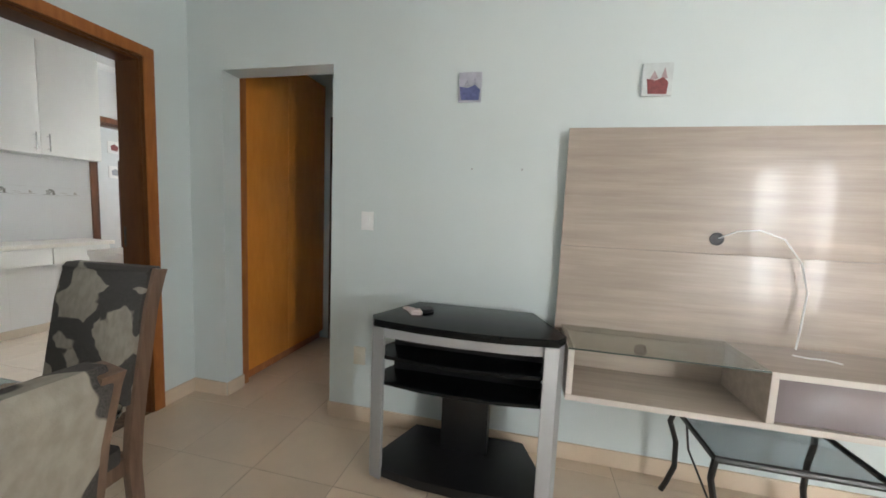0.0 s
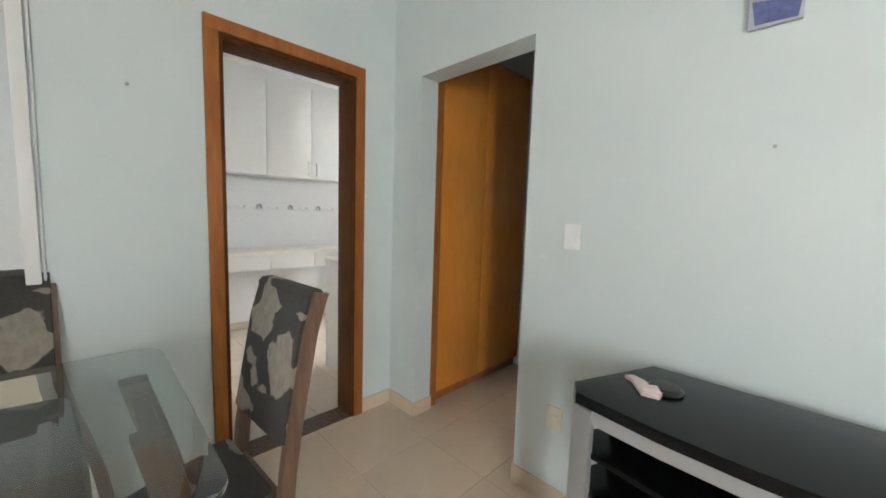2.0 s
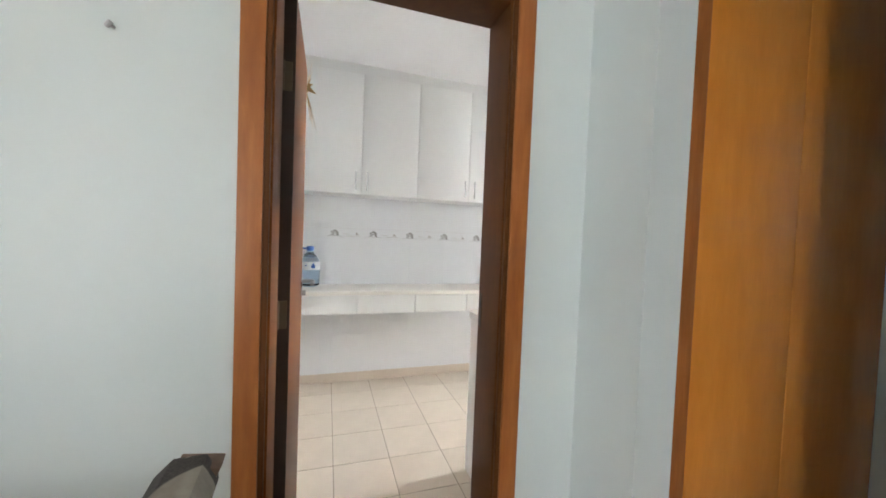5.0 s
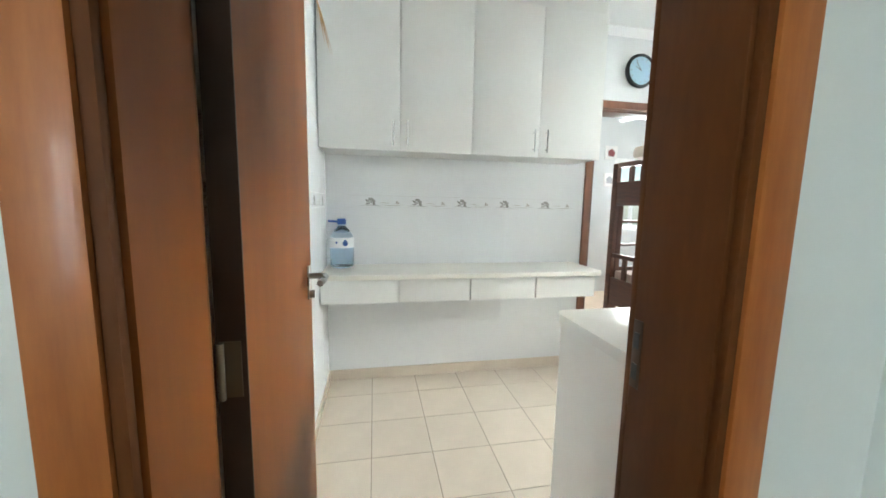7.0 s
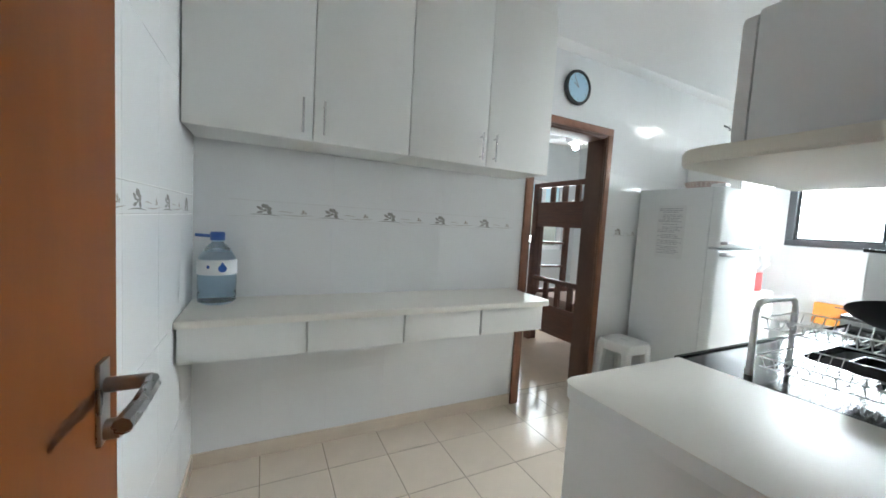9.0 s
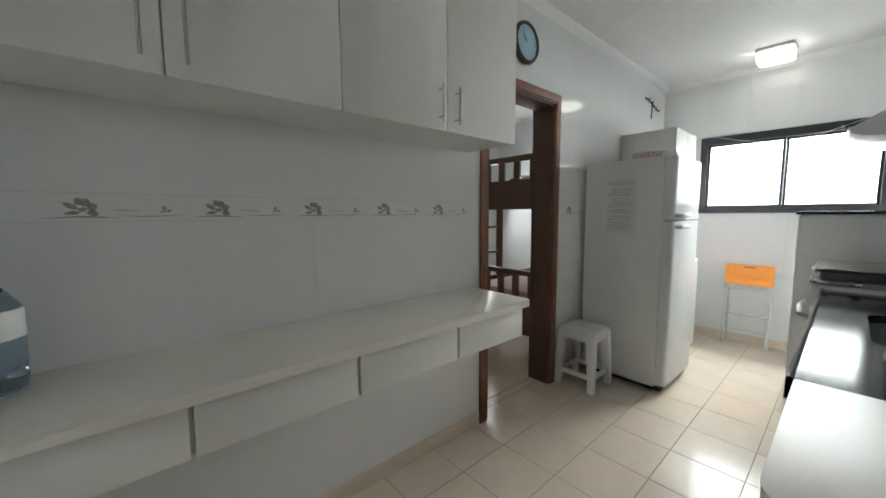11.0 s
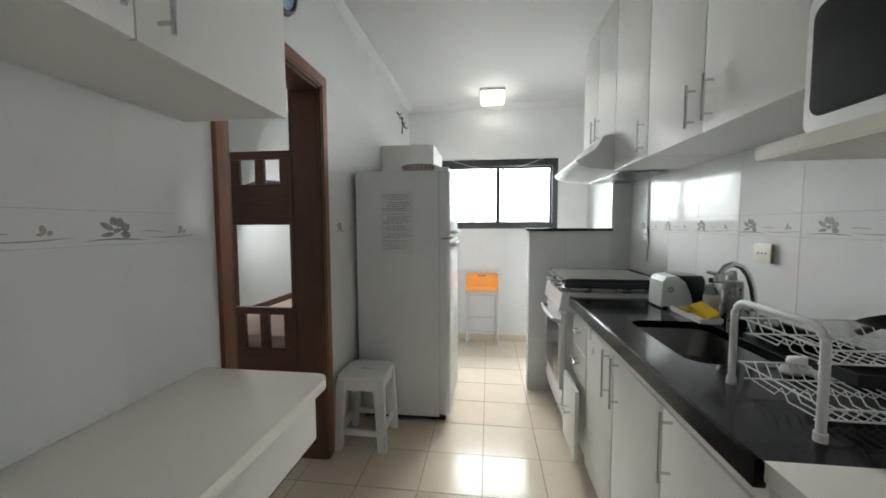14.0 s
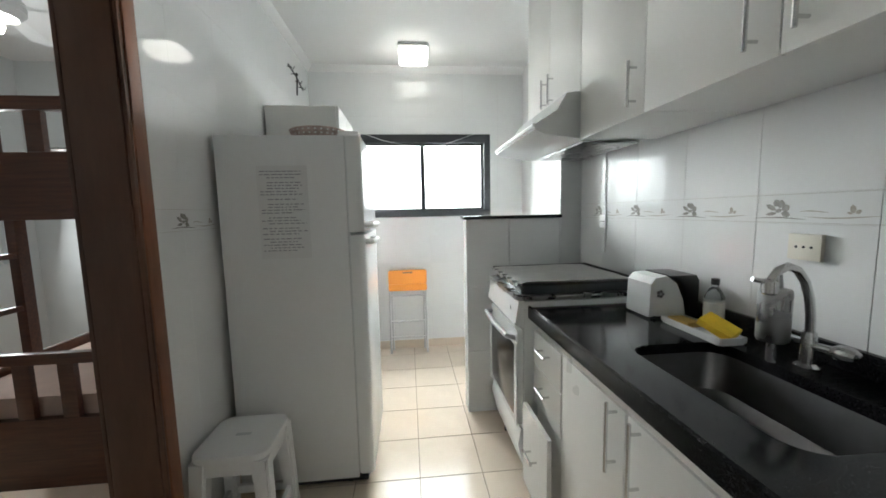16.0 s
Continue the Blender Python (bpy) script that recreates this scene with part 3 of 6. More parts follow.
part("door_handle", bm, CHROME, leaf, "chrome lever handle")
for z in (0.3, 1.07, 1.82):
    bm = B()
    box(bm, -0.1978, -0.989, z - 0.045, -0.1955, -0.957, z + 0.045)
    cyl(bm, (-0.19, -0.985, z - 0.045), (-0.19, -0.985, z + 0.045), 0.006)
    part("hinge", bm, BRASS, leaf, "dull brass hinge")
bm = B()
box(bm, -0.146, -0.3135, 1.02, -0.126, -0.3108, 1.14, 0.001)
plate = solid("strike_plate", bm, BRONZE, "dark bronze strike plate let into the door frame", "strike plate", kind="structure")
for z in (1.05, 1.105):
    bm = B()
    box(bm, -0.142, -0.3145, z - 0.014, -0.13, -0.3134, z + 0.014)
    part("latch_hole", bm, BLACK, plate)

bm = B()
box(bm, -0.15, -0.99, -0.009, 0.0, -0.3, 0.003, 0.002)
solid("door_sill", bm, BROWN_STONE, "mottled brown stone threshold under the kitchen door", "threshold", kind="structure")
bm = B()
box(bm, 0.38, 1.22, -0.009, 1.0, 1.36, 0.003, 0.002)
solid("door_sill", bm, BROWN_STONE, "mottled brown stone threshold at the bathroom", "threshold", kind="structure")


def sliding_window(name, mat, axis, face0, face1, a0, a1, z0, z1, label, panes=2, bar=0.045):
    root = thing(name, label, "window", ((a0 + a1) / 2, (face0 + face1) / 2, z0) if axis == "y" else ((face0 + face1) / 2, (a0 + a1) / 2, z0), kind="structure")

    def put(nm, u0, u1, w0, w1, h0, h1, mt, bevel=0.003, par=None):
        bm = B()
        if axis == "y":
            box(bm, u0, w0, h0, u1, w1, h1, bevel)
        else:
            box(bm, w0, u0, h0, w1, u1, h1, bevel)
        return part(nm, bm, mt, par or root)
    put("window_frame", a0, a1, face0, face1, z1 - bar * 1.3, z1, mat)
    put("window_frame", a0, a1, face0, face1, z0, z0 + bar, mat)
    put("window_frame", a0, a0 + bar, face0, face1, z0 + bar, z1 - bar * 1.3, mat)
    put("window_frame", a1 - bar, a1, face0, face1, z0 + bar, z1 - bar * 1.3, mat)
    step = (a1 - a0 - 2 * bar) / panes
    mid = (face0 + face1) / 2
    for i in range(panes):
        u0, u1 = a0 + bar + i * step, a0 + bar + (i + 1) * step
        w = mid + (0.012 if i % 2 else -0.012)
        s0, s1 = z0 + bar, z1 - bar * 1.3
        sash = put("sash", u0, u0 + 0.022, w - 0.01, w + 0.01, s0, s1, mat)
        put("rail", u1 - 0.022, u1, w - 0.01, w + 0.01, s0, s1, mat, par=sash)
        put("rail", u0 + 0.022, u1 - 0.022, w - 0.01, w + 0.01, s0, s0 + 0.02, mat, par=sash)
        put("rail", u0 + 0.022, u1 - 0.022, w - 0.01, w + 0.01, s1 - 0.02, s1, mat, par=sash)
        pane = put("pane", u0 + 0.022, u1 - 0.022, w - 0.002, w + 0.002, s0 + 0.02, s1 - 0.02, GLASS, 0.0, par=sash)
        pane.visible_shadow = False
    return root


sliding_window("window_1", FRAME_DARK, "y", KITCHEN_N - 0.015, KITCHEN_N + 0.1, -1.915, -0.6, 1.31, 2.09, "dark aluminium sliding window in the white tiles, blown out by daylight", 2, 0.06)
sliding_window("window_2", WHITE_PLASTIC, "y", ROOM_S - 0.12, ROOM_S - 0.02, 5.15, 6.4, 0.04, 2.5, "tall white sliding window door with a pale curtain", 2)
sliding_window("window_3", WHITE_PLASTIC, "x", -2.47, -2.38, -4.0, -2.7, 0.9, 2.3, "white window of the dining recess", 2)
sliding_window("window_4", WHITE_PLASTIC, "y", 2.31, 2.38, -0.05, 0.5, 1.46, 1.77, "small white bathroom window", 1, 0.03)
sliding_window("window_5", WHITE_PLASTIC, "x", -4.82, -4.74, 2.9, 3.7, 1.0, 2.1, "white bedroom window", 2)

# white lining of the wide opening
bm = B()
box(bm, -0.16, -1.625, 0, 0.012, -1.585, 2.32, 0.004)
box(bm, -0.16, -4.0, 2.28, 0.012, -1.625, 2.32, 0.004)
solid("trim_opening", bm, WHITE_PAINT, "white painted lining of the wide opening", "trim", kind="structure")
bm = B()
tube(bm, [(0.004, -1.572, 2.6), (0.005, -1.573, 2.0), (0.004, -1.576, 1.3), (0.005, -1.578, 0.1)], 0.005, 6)
solid("wall_cable", bm, PALE_GREY, "thin grey cable run down the wall edge", "cable")


# ---- living room ----
def closet(x, y0, y1):
    root = thing("closet", "honey-coloured veneered closet built along the passage", "closet", (x - 0.2, (y0 + y1) / 2, 0))
    quick(root, "body", CLOSET_WOOD, (-0.14, y0 + 0.002, 0.07, x - 0.02, y1, 2.45))
    quick(root, "plinth", DOOR_WOOD, (-0.14, y0 + 0.002, 0, x - 0.035, y1, 0.07))
    quick(root, "stile", DOOR_WOOD, (x - 0.02, y0 + 0.002, 0.0, x + 0.012, y0 + 0.06, 2.45))
    edges = [y0 + 0.062, y0 + 0.062 + (y1 - y0 - 0.062) * 0.46, y1]
    for u, w in zip(edges, edges[1:]):
        quick(root, "door", CLOSET_WOOD, (x - 0.019, u + 0.002, 0.08, x, w - 0.002, 2.44))
    return root


closet(0.245, 0.145, 1.215)

# bathroom glimpsed past the passage
TAUPE = plain("taupe_laminate", (0.3, 0.25, 0.22), 0.4, vary=0.06)
for i in range(6):
    bm = B()
    x = 0.99 - i * 0.2
    box(bm, x - 0.198, 2.2945, 1.082, x, 2.2985, 1.142, 0.001)
    band = solid("border_tile", bm, MOTIF_TAN, "greyish patterned border tile on the bathroom wall", "tile", "bathroom border", kind="structure")
v = thing("washbasin_cabinet", "beige stone washbasin top on a taupe bathroom cabinet", "washbasin", (0.2, 2.1, 0))
quick(v, "cabinet", TAUPE, (-0.14, 1.75, 0.0, 0.42, 2.295, 0.78))
quick(v, "top", BEIGE_STONE, (-0.145, 1.73, 0.78, 0.44, 2.297, 0.81))
bm = B()
lathe(bm, [(0.03, 0), (0.03, 0.01), (0.013, 0.02), (0.013, 0.12)], (0.2, 2.2, 0.81), 14)
tube(bm, [(0.2, 2.2, 0.92), (0.2, 2.16, 0.95), (0.2, 2.08, 0.93)], 0.01)
part("faucet", bm, CHROME, v, "chrome faucet")


def picture(x, y, z, w, h, main, low, label, ground, k=0.46, axis="y"):
    root = thing("picture", label, "picture", (x, y, z - h / 2))
    if axis == "y":
        quick(root, "board", ground, (x - w / 2, y - 0.018, z - h / 2, x + w / 2, y - 0.001, z + h / 2), 0.003)
        d0, d1 = y - 0.0205, y - 0.018
        bm = B()
        prism(bm, [(x - w * k * 0.8, z - h * 0.44), (x + w * k * 0.9, z - h * 0.46), (x + w * k, z - h * 0.1), (x + w * k * 0.5, z + h * 0.06), (x - w * k * 0.2, z - h * 0.04), (x - w * k, z + h * 0.02)], d0, d1, 1)
        part("print", bm, main, root)
        bm = B()
        prism(bm, [(x - w * 0.3, z - h * 0.05), (x - w * 0.12, z + h * 0.26), (x + w * 0.02, z + h * 0.02)], d0 + 0.0005, d1, 1)
        prism(bm, [(x + w * 0.1, z), (x + w * 0.22, z + h * 0.36), (x + w * 0.32, z + h * 0.02)], d0 + 0.0005, d1, 1)
        part("print", bm, low, root)
    return root


PRINT_BLUE = plain("blue_print", (0.13, 0.15, 0.33), 0.5, vary=0.3, scale=50)
PRINT_RED = plain("dark_red_print", (0.24, 0.06, 0.06), 0.5, vary=0.3, scale=50)
PRINT_PALE = plain("faded_print_ground", (0.5, 0.51, 0.58), 0.6, vary=0.15, scale=30)
PRINT_MINT = plain("pale_greenish_board", (0.64, 0.69, 0.69), 0.6, vary=0.1, scale=30)
PRINT_DULL = plain("dull_pink_print", (0.45, 0.34, 0.35), 0.5, vary=0.3, scale=50)
PRINT_GREY = plain("grey_print", (0.43, 0.44, 0.52), 0.5, vary=0.3, scale=50)
picture(1.84, 0.0, 1.968, 0.12, 0.15, PRINT_BLUE, PRINT_GREY, "small square picture of blue boats on pale board", PRINT_PALE)
picture(2.735, 0.0, 1.972, 0.13, 0.15, PRINT_RED, PRINT_DULL, "small square picture in dark red on pale board", PRINT_MINT, 0.36)

for hx in (1.871, 2.136):
    bm = B()
    cyl(bm, (hx, 0.0, 1.544), (hx, -0.006, 1.545), 0.005, n=8)
    solid("wall_plug", bm, SILVER, "small grey plug stuck in the mint wall", "wall plug", "plugs in the wall")
bm = B()
cyl(bm, (0.0, -1.32, 1.79), (0.016, -1.325, 1.788), 0.004, n=8)
cyl(bm, (0.014, -1.328, 1.784), (0.018, -1.318, 1.794), 0.0055, n=8)
solid("wall_hook", bm, SILVER, "small bent metal hook in the mint wall", "hook")

sw = thing("light_switch", "white plastic light switch on the mint wall", "light switch", (1.262, -0.006, 1.17))
quick(sw, "plate", WHITE_PLASTIC, (1.233, -0.012, 1.182, 1.308, -0.0005, 1.29), 0.005)
quick(sw, "rocker", WHITE_PLASTIC, (1.253, -0.021, 1.213, 1.288, -0.011, 1.259), 0.006)
so = thing("wall_socket", "cream plastic wall socket low on the mint wall", "socket", (1.235, -0.006, 0.36))
quick(so, "plate", CREAM_PLASTIC, (1.2, -0.01, 0.36, 1.275, -0.0005, 0.47), 0.003)
quick(so, "inlay", CREAM_PLASTIC, (1.22, -0.013, 0.395, 1.255, -0.0095, 0.435), 0.002)


def tv_stand():
    root = thing("tv_stand", "black and silver television stand with open shelves", "tv stand", (1.93, -0.26, 0))
    top = [(1.485, -0.385), (1.52, -0.45), (1.75, -0.485), (1.93, -0.492), (2.12, -0.485), (2.34, -0.45), (2.375, -0.385), (2.24, -0.05), (1.62, -0.05)]
    bm = B()
    prism(bm, top, 0.765, 0.80, 2, 0.004)
    part("top", bm, BLACK_GLOSS, root, "black top with cut corners")

    def shrink(f, g=0.0):
        return [(1.93 + (x - 1.93) * f, -0.26 + (y + 0.26) * f + g) for x, y in top]
    bm = B()
    prism(bm, [(1.56, -0.452), (1.75, -0.475), (1.93, -0.482), (2.12, -0.475), (2.3, -0.452), (2.3, -0.43), (1.93, -0.455), (1.56, -0.43)], 0.722, 0.765, 2)
    part("apron", bm, SILVER, root, "silver front rail")
    for z in (0.49, 0.615):
        bm = B()
        prism(bm, shrink(0.955), z, z + 0.018, 2, 0.003)
        part("shelf", bm, BLACK_GLOSS, root)
    bm = B()
    prism(bm, shrink(0.97), 0.03, 0.075, 2, 0.004)
    part("base", bm, BLACK, root)
    for x0, x1, s in ((1.487, 1.575, 1), (2.285, 2.373, -1)):
        bm = B()
        xo, xi = (x0, x1) if s > 0 else (x1, x0)
        prism(bm, [(xo, -0.30), (xo + 0.004 * s, -0.40), (xo + 0.03 * s, -0.452), (xi, -0.47), (xi, -0.44), (xo + 0.045 * s, -0.40), (xo + 0.022 * s, -0.30)], 0.03, 0.765, 2)
        part("leg", bm, SILVER, root, "silver corner post")
    bm = B()
    box(bm, 1.81, -0.22, 0.07, 2.05, -0.09, 0.489, 0.004)
    part("spine", bm, BLACK, root)
    quick(root, "back", BLACK, (1.57, -0.3, 0.509, 2.29, -0.285, 0.764))
    for x, y in ((1.55, -0.40), (2.31, -0.40), (1.68, -0.1), (2.18, -0.1)):
        bm = B()
        cyl(bm, (x, y, 0), (x, y, 0.031), 0.022, n=12)
        part("foot", bm, BLACK, root)
    return root


tv_stand()
bm = B()
prism(bm, [(1.585, -0.235), (1.61, -0.25), (1.66, -0.325), (1.705, -0.315), (1.705, -0.285), (1.64, -0.23), (1.605, -0.215)], 0.8, 0.812, 2, 0.002)
prism(bm, [(1.645, -0.285), (1.66, -0.31), (1.702, -0.295), (1.685, -0.262)], 0.812, 0.82, 2, 0.002)
solid("folded_paper", bm, PINK_PAPER, "crumpled pinkish paper lying on the black stand", "paper")
bm = B()
lathe(bm, [(0.0, 0), (0.045, 0.0), (0.05, 0.008), (0.04, 0.018), (0.0, 0.02)], (1.70, -0.235, 0.8), 18)
solid("coaster", bm, BLACK, "round black coaster lying on the black stand", "coaster")


def tv_panel():
    x0, x1 = 2.355, 4.35
    root = thing("tv_wall_unit", "pale oak-effect television wall panel with an open shelf box", "tv unit", (3.35, -0.03, 0.53))
    for z0, z1 in ((0.64, 1.164), (1.1655, 1.745)):
        quick(root, "board", PANEL_WOOD, (x0, -0.05, z0, x1, -0.026, z1), 0.002)
    quick(root, "batten", PANEL_WOOD, (2.5, -0.026, 0.75, 2.56, -0.001, 1.7), 0.001)
    quick(root, "batten", PANEL_WOOD, (4.1, -0.026, 0.75, 4.16, -0.001, 1.7), 0.001)
    yb, yf, zb, zt = -0.052, -0.40, 0.553, 0.757
    quick(root, "shelf_bottom", PANEL_WOOD, (x0 + 0.03, yf, zb - 0.025, x1, yb, zb), 0.002)
    quick(root, "shelf_back", PANEL_WOOD, (x0 + 0.03, yb - 0.016, zb + 0.001, x1, yb - 0.001, zt - 0.025), 0.001)
    quick(root, "side", PANEL_WOOD, (x0 + 0.03, yf, zb + 0.001, x0 + 0.055, yb - 0.017, zt - 0.008), 0.002)
    quick(root, "divider", PANEL_WOOD, (3.118, yf, zb + 0.001, 3.143, yb - 0.017, zt - 0.026), 0.002)
    quick(root, "shelf_top", PANEL_WOOD, (3.118, yf, zt - 0.025, x1, yb - 0.001, zt), 0.002)
    quick(root, "end", PANEL_WOOD, (x1 - 0.025, yf + 0.001, zb + 0.001, x1, yb - 0.017, zt - 0.026), 0.002)
    quick(root, "flap", TAUPE_LACQUER, (3.146, -0.386, zb + 0.003, x1 - 0.028, -0.37, zt - 0.028), 0.001, "taupe lacquered drop flap")
    for dims in ((x0 + 0.03, zb - 0.025, x1, zb), (x0 + 0.03, zb + 0.001, x0 + 0.055, zt - 0.008), (3.118, zb + 0.001, 3.143, zt - 0.026), (3.118, zt - 0.025, x1, zt)):
        quick(root, "edge_band", PANEL_EDGE, (dims[0], yf - 0.0022, dims[1], dims[2], yf - 0.0002, dims[3]), 0.0005, "whitish edge band")
    bm = B()
    box(bm, x0 + 0.03, yf + 0.003, zt - 0.006, 3.117, yb - 0.001, zt, 0.0005)
    shelf = part("glass_shelf", bm, GLASS_SHELF, root, "clear glass shelf")
    quick(shelf, "polished_edge", GLASS_RIM, (x0 + 0.03, yf, zt - 0.006, 3.117, yf + 0.0026, zt), 0.0005, "dark green glass edge")
    for x, y, z in ((3.04, -0.05, 1.235), (2.76, -0.069, 0.675)):
        bm = B()
        lathe(bm, [(0.0, 0.0), (0.026, 0.0), (0.03, -0.002), (0.03, -0.004), (0.024, -0.004), (0.022, -0.001)], (x, y, z), 20, "y")
        part("cable_hole", bm, BLACK if z > 1 else BROWN_GLOSS, root, "round cable grommet")
    return root


tv_panel()
bm = B()
tube(bm, [(3.045, -0.058, 1.24), (3.1, -0.09, 1.275), (3.18, -0.1, 1.285), (3.28, -0.095, 1.25), (3.36, -0.085, 1.15), (3.4, -0.08, 1.02), (3.38, -0.1, 0.86), (3.36, -0.12, 0.772)], 0.0035, 6)
solid("aerial_cable", bm, WHITE_PLASTIC, "thin white aerial cable looping from the panel hole", "cable")
bm = B()
tube(bm, [(3.3, -0.2, 0.769), (3.34, -0.23, 0.772), (3.4, -0.22, 0.77), (3.44, -0.25, 0.769)], 0.0035, 6)
solid("cable_plug", bm, WHITE_PLASTIC, "loose white cable end lying on the shelf", "cable")


def glass_side_table():
    x0, x1, y0, y1, h = 2.92, 3.465, -0.495, -0.13, 0.43
    root = thing("side_table", "low glass side table with curved dark metal legs", "side table", ((x0 + x1) / 2, (y0 + y1) / 2, 0))
    bm = B()
    tube(bm, [(x0, y0, h), (x1, y0, h), (x1, y1, h), (x0, y1, h)], 0.014, 8, True)
    part("rim", bm, BLACK, root, "dark metal rim")
    bm = B()
    box(bm, x0 + 0.008, y0 + 0.008, h - 0.002, x1 - 0.008, y1 - 0.008, h + 0.006, 0.001)
    part("glass_top", bm, GLASS_SMOKE, root, "tinted glass top")
    for x, y in ((x0, y0), (x1, y0), (x0, y1), (x1, y1)):
        s, t = (1 if x == x0 else -1), (1 if y == y0 else -1)
        bm = B()
        tube(bm, [(x, y, h), (x - 0.014 * s, y - 0.012 * t, h - 0.07), (x + 0.012 * s, y + 0.006 * t, 0.27), (x + 0.016 * s, y + 0.008 * t, 0.15), (x - 0.006 * s, y - 0.004 * t, 0.06), (x - 0.022 * s, y - 0.015 * t, 0.004)], 0.012, 8)
        part("leg", bm, BLACK, root)
    return root


glass_side_table()
bm = B()
tube(bm, [(3.02, -0.02, 0.3), (3.02, -0.06, 0.2), (3.08, -0.16, 0.03), (3.2, -0.2, 0.006), (3.36, -0.17, 0.006), (3.5, -0.1, 0.006)], 0.005, 6)
box(bm, 3.31, -0.21, 0.001, 3.36, -0.17, 0.04, 0.006)
solid("power_cable", bm, BLACK, "black power cable with a small plug on the floor", "cable")


def dining_chair():
    """Built facing -y with its back's foot at the origin, then posed."""
    root = thing("dining_chair", "brown wooden dining chair upholstered in dark floral cloth", "chair", (0, 0, 0), "chairs round the glass table")
    hw = 0.172
    # the back sweeps away from the seat towards its top
    curve = [(0.0, 0.40), (0.01, 0.52), (0.03, 0.66), (0.055, 0.80), (0.08, 0.94), (0.11, 1.04), (0.135, 1.065)]
    for s in (-1, 1):
        bm = B()
        outline = [(y - 0.022, z) for y, z in curve[:-1]] + [(0.096, 1.062), (0.142, 1.054)] + [(y + 0.022, z - 0.01) for y, z in reversed(curve[:-1])] + [(0.03, 0.2), (0.06, 0.0), (0.025, 0.0), (-0.01, 0.2)]
        x0 = s * hw - 0.016 + 0.006 * s
        prism(bm, outline, x0, x0 + 0.032, 0, 0.004)
        part("post", bm, CHAIR_WOOD, root)
    bm = B()
    bend = [(0.02, 0.61)] + curve[2:-1] + [(0.108, 1.05)]
    pad = [(y - 0.034, z) for y, z in bend] + [(0.09, 1.066), (0.125, 1.066)] + [(y + 0.028, z - 0.004) for y, z in reversed(bend)]
    prism(bm, pad, -hw - 0.008, hw + 0.008, 0, 0.008)
    part("backrest", bm, FABRIC, root, "dark cloth with large pale leaves")
    bm = B()
    prism(bm, rounded(-0.19, -0.43, 0.19, -0.03, 0.03), 0.43, 0.485, 2, 0.012)
    part("seat", bm, FABRIC, root, "dark cloth with large pale leaves")
    for dims in ((-0.175, -0.41, 0.37, 0.175, -0.385, 0.43), (-0.175, -0.385, 0.37, -0.15, -0.02, 0.43), (0.15, -0.385, 0.37, 0.175, -0.02, 0.43), (-0.149, -0.02, 0.37, 0.149, 0.01, 0.43)):
        quick(root, "rail", CHAIR_WOOD, dims)
    for s in (-1, 1):
        bm = B()
        prism(bm, [(s * 0.165 - 0.02, -0.425), (s * 0.165 + 0.02, -0.425), (s * 0.165 + 0.02, -0.386), (s * 0.165 - 0.02, -0.386)], 0, 0.43, 2)
        part("leg", bm, CHAIR_WOOD, root)
    return root


chair = dining_chair()
chair.matrix_basis = pose(0.737, -1.082, 0, 0, 0, 4)
copy_thing(chair, pose(0.08, -1.745, 0, 0, 0, 90))
copy_thing(chair, pose(1.49, -1.77, 0, 0, 0, -90))


def glass_table():
    x0, x1, y0, y1, h = 0.235, 1.245, -2.25, -1.28, 0.775
    root = thing("dining_table", "rectangular glass dining table on brown wooden legs", "table", ((x0 + x1) / 2, (y0 + y1) / 2, 0))
    bm = B()
    prism(bm, rounded(x0, y0, x1, y1, 0.08), h - 0.012, h, 2, 0.003)
    part("glass_top", bm, GLASS_TABLE, root, "clear glass top with a polished edge")
    for x in (x0 + 0.3, x1 - 0.34):
        for y in (y0 + 0.08, y1 - 0.1):
            bm = B()
            prism(bm, rounded(x - 0.035, y - 0.035, x + 0.035, y + 0.035, 0.008, n=2), 0, h - 0.013, 2, 0.004)
            part("leg", bm, CHAIR_WOOD, root)
    for y in (y0 + 0.08, y1 - 0.1):
        quick(root, "rail", CHAIR_WOOD, (x0 + 0.336, y - 0.02, 0.62, x1 - 0.376, y + 0.02, 0.70))
    return root


glass_table()


def sunflowers(x, y, z):
    root = thing("flower_vase", "small vase of yellow flowers on the glass table", "vase", (x, y, z))
    bm = B()
    lathe(bm, [(0.0, 0), (0.04, 0), (0.055, 0.05), (0.05, 0.11), (0.03, 0.15), (0.034, 0.17)], (x, y, z), 18)
    part("vase", bm, PRINT_GREY, root)
    for k, (dx, dy, dz) in enumerate(((0.06, 0.05, 0.2), (-0.02, 0.08, 0.27), (-0.06, -0.04, 0.22), (0.03, -0.06, 0.26))):
        c = Vector((x + dx, y + dy, z + dz))
        bm = B()
        tube(bm, [(x, y, z + 0.15), (x + dx * 0.6, y + dy * 0.6, z + dz * 0.8), c], 0.003, 6)
        part("stem", bm, PRINT_GREY, root)
        bm = B()
        for i in range(14):
            a = 2 * math.pi * i / 14
            d = Vector((math.cos(a), math.sin(a), 0.25 + 0.1 * (i % 2)))
            q = Vector((-math.sin(a), math.cos(a), 0))
            vs = [bm.verts.new(c + d * 0.012), bm.verts.new(c + d * 0.03 + q * 0.008), bm.verts.new(c + d * 0.05), bm.verts.new(c + d * 0.03 - q * 0.008)]
            bm.faces.new(vs)
        lathe(bm, [(0.0, 0.0), (0.014, 0.002), (0.012, 0.01), (0.0, 0.013)], c, 10)
        part("flower", bm, YELLOW, root, "yellow petals")
    return root


sunflowers(0.42, -1.9, 0.775)

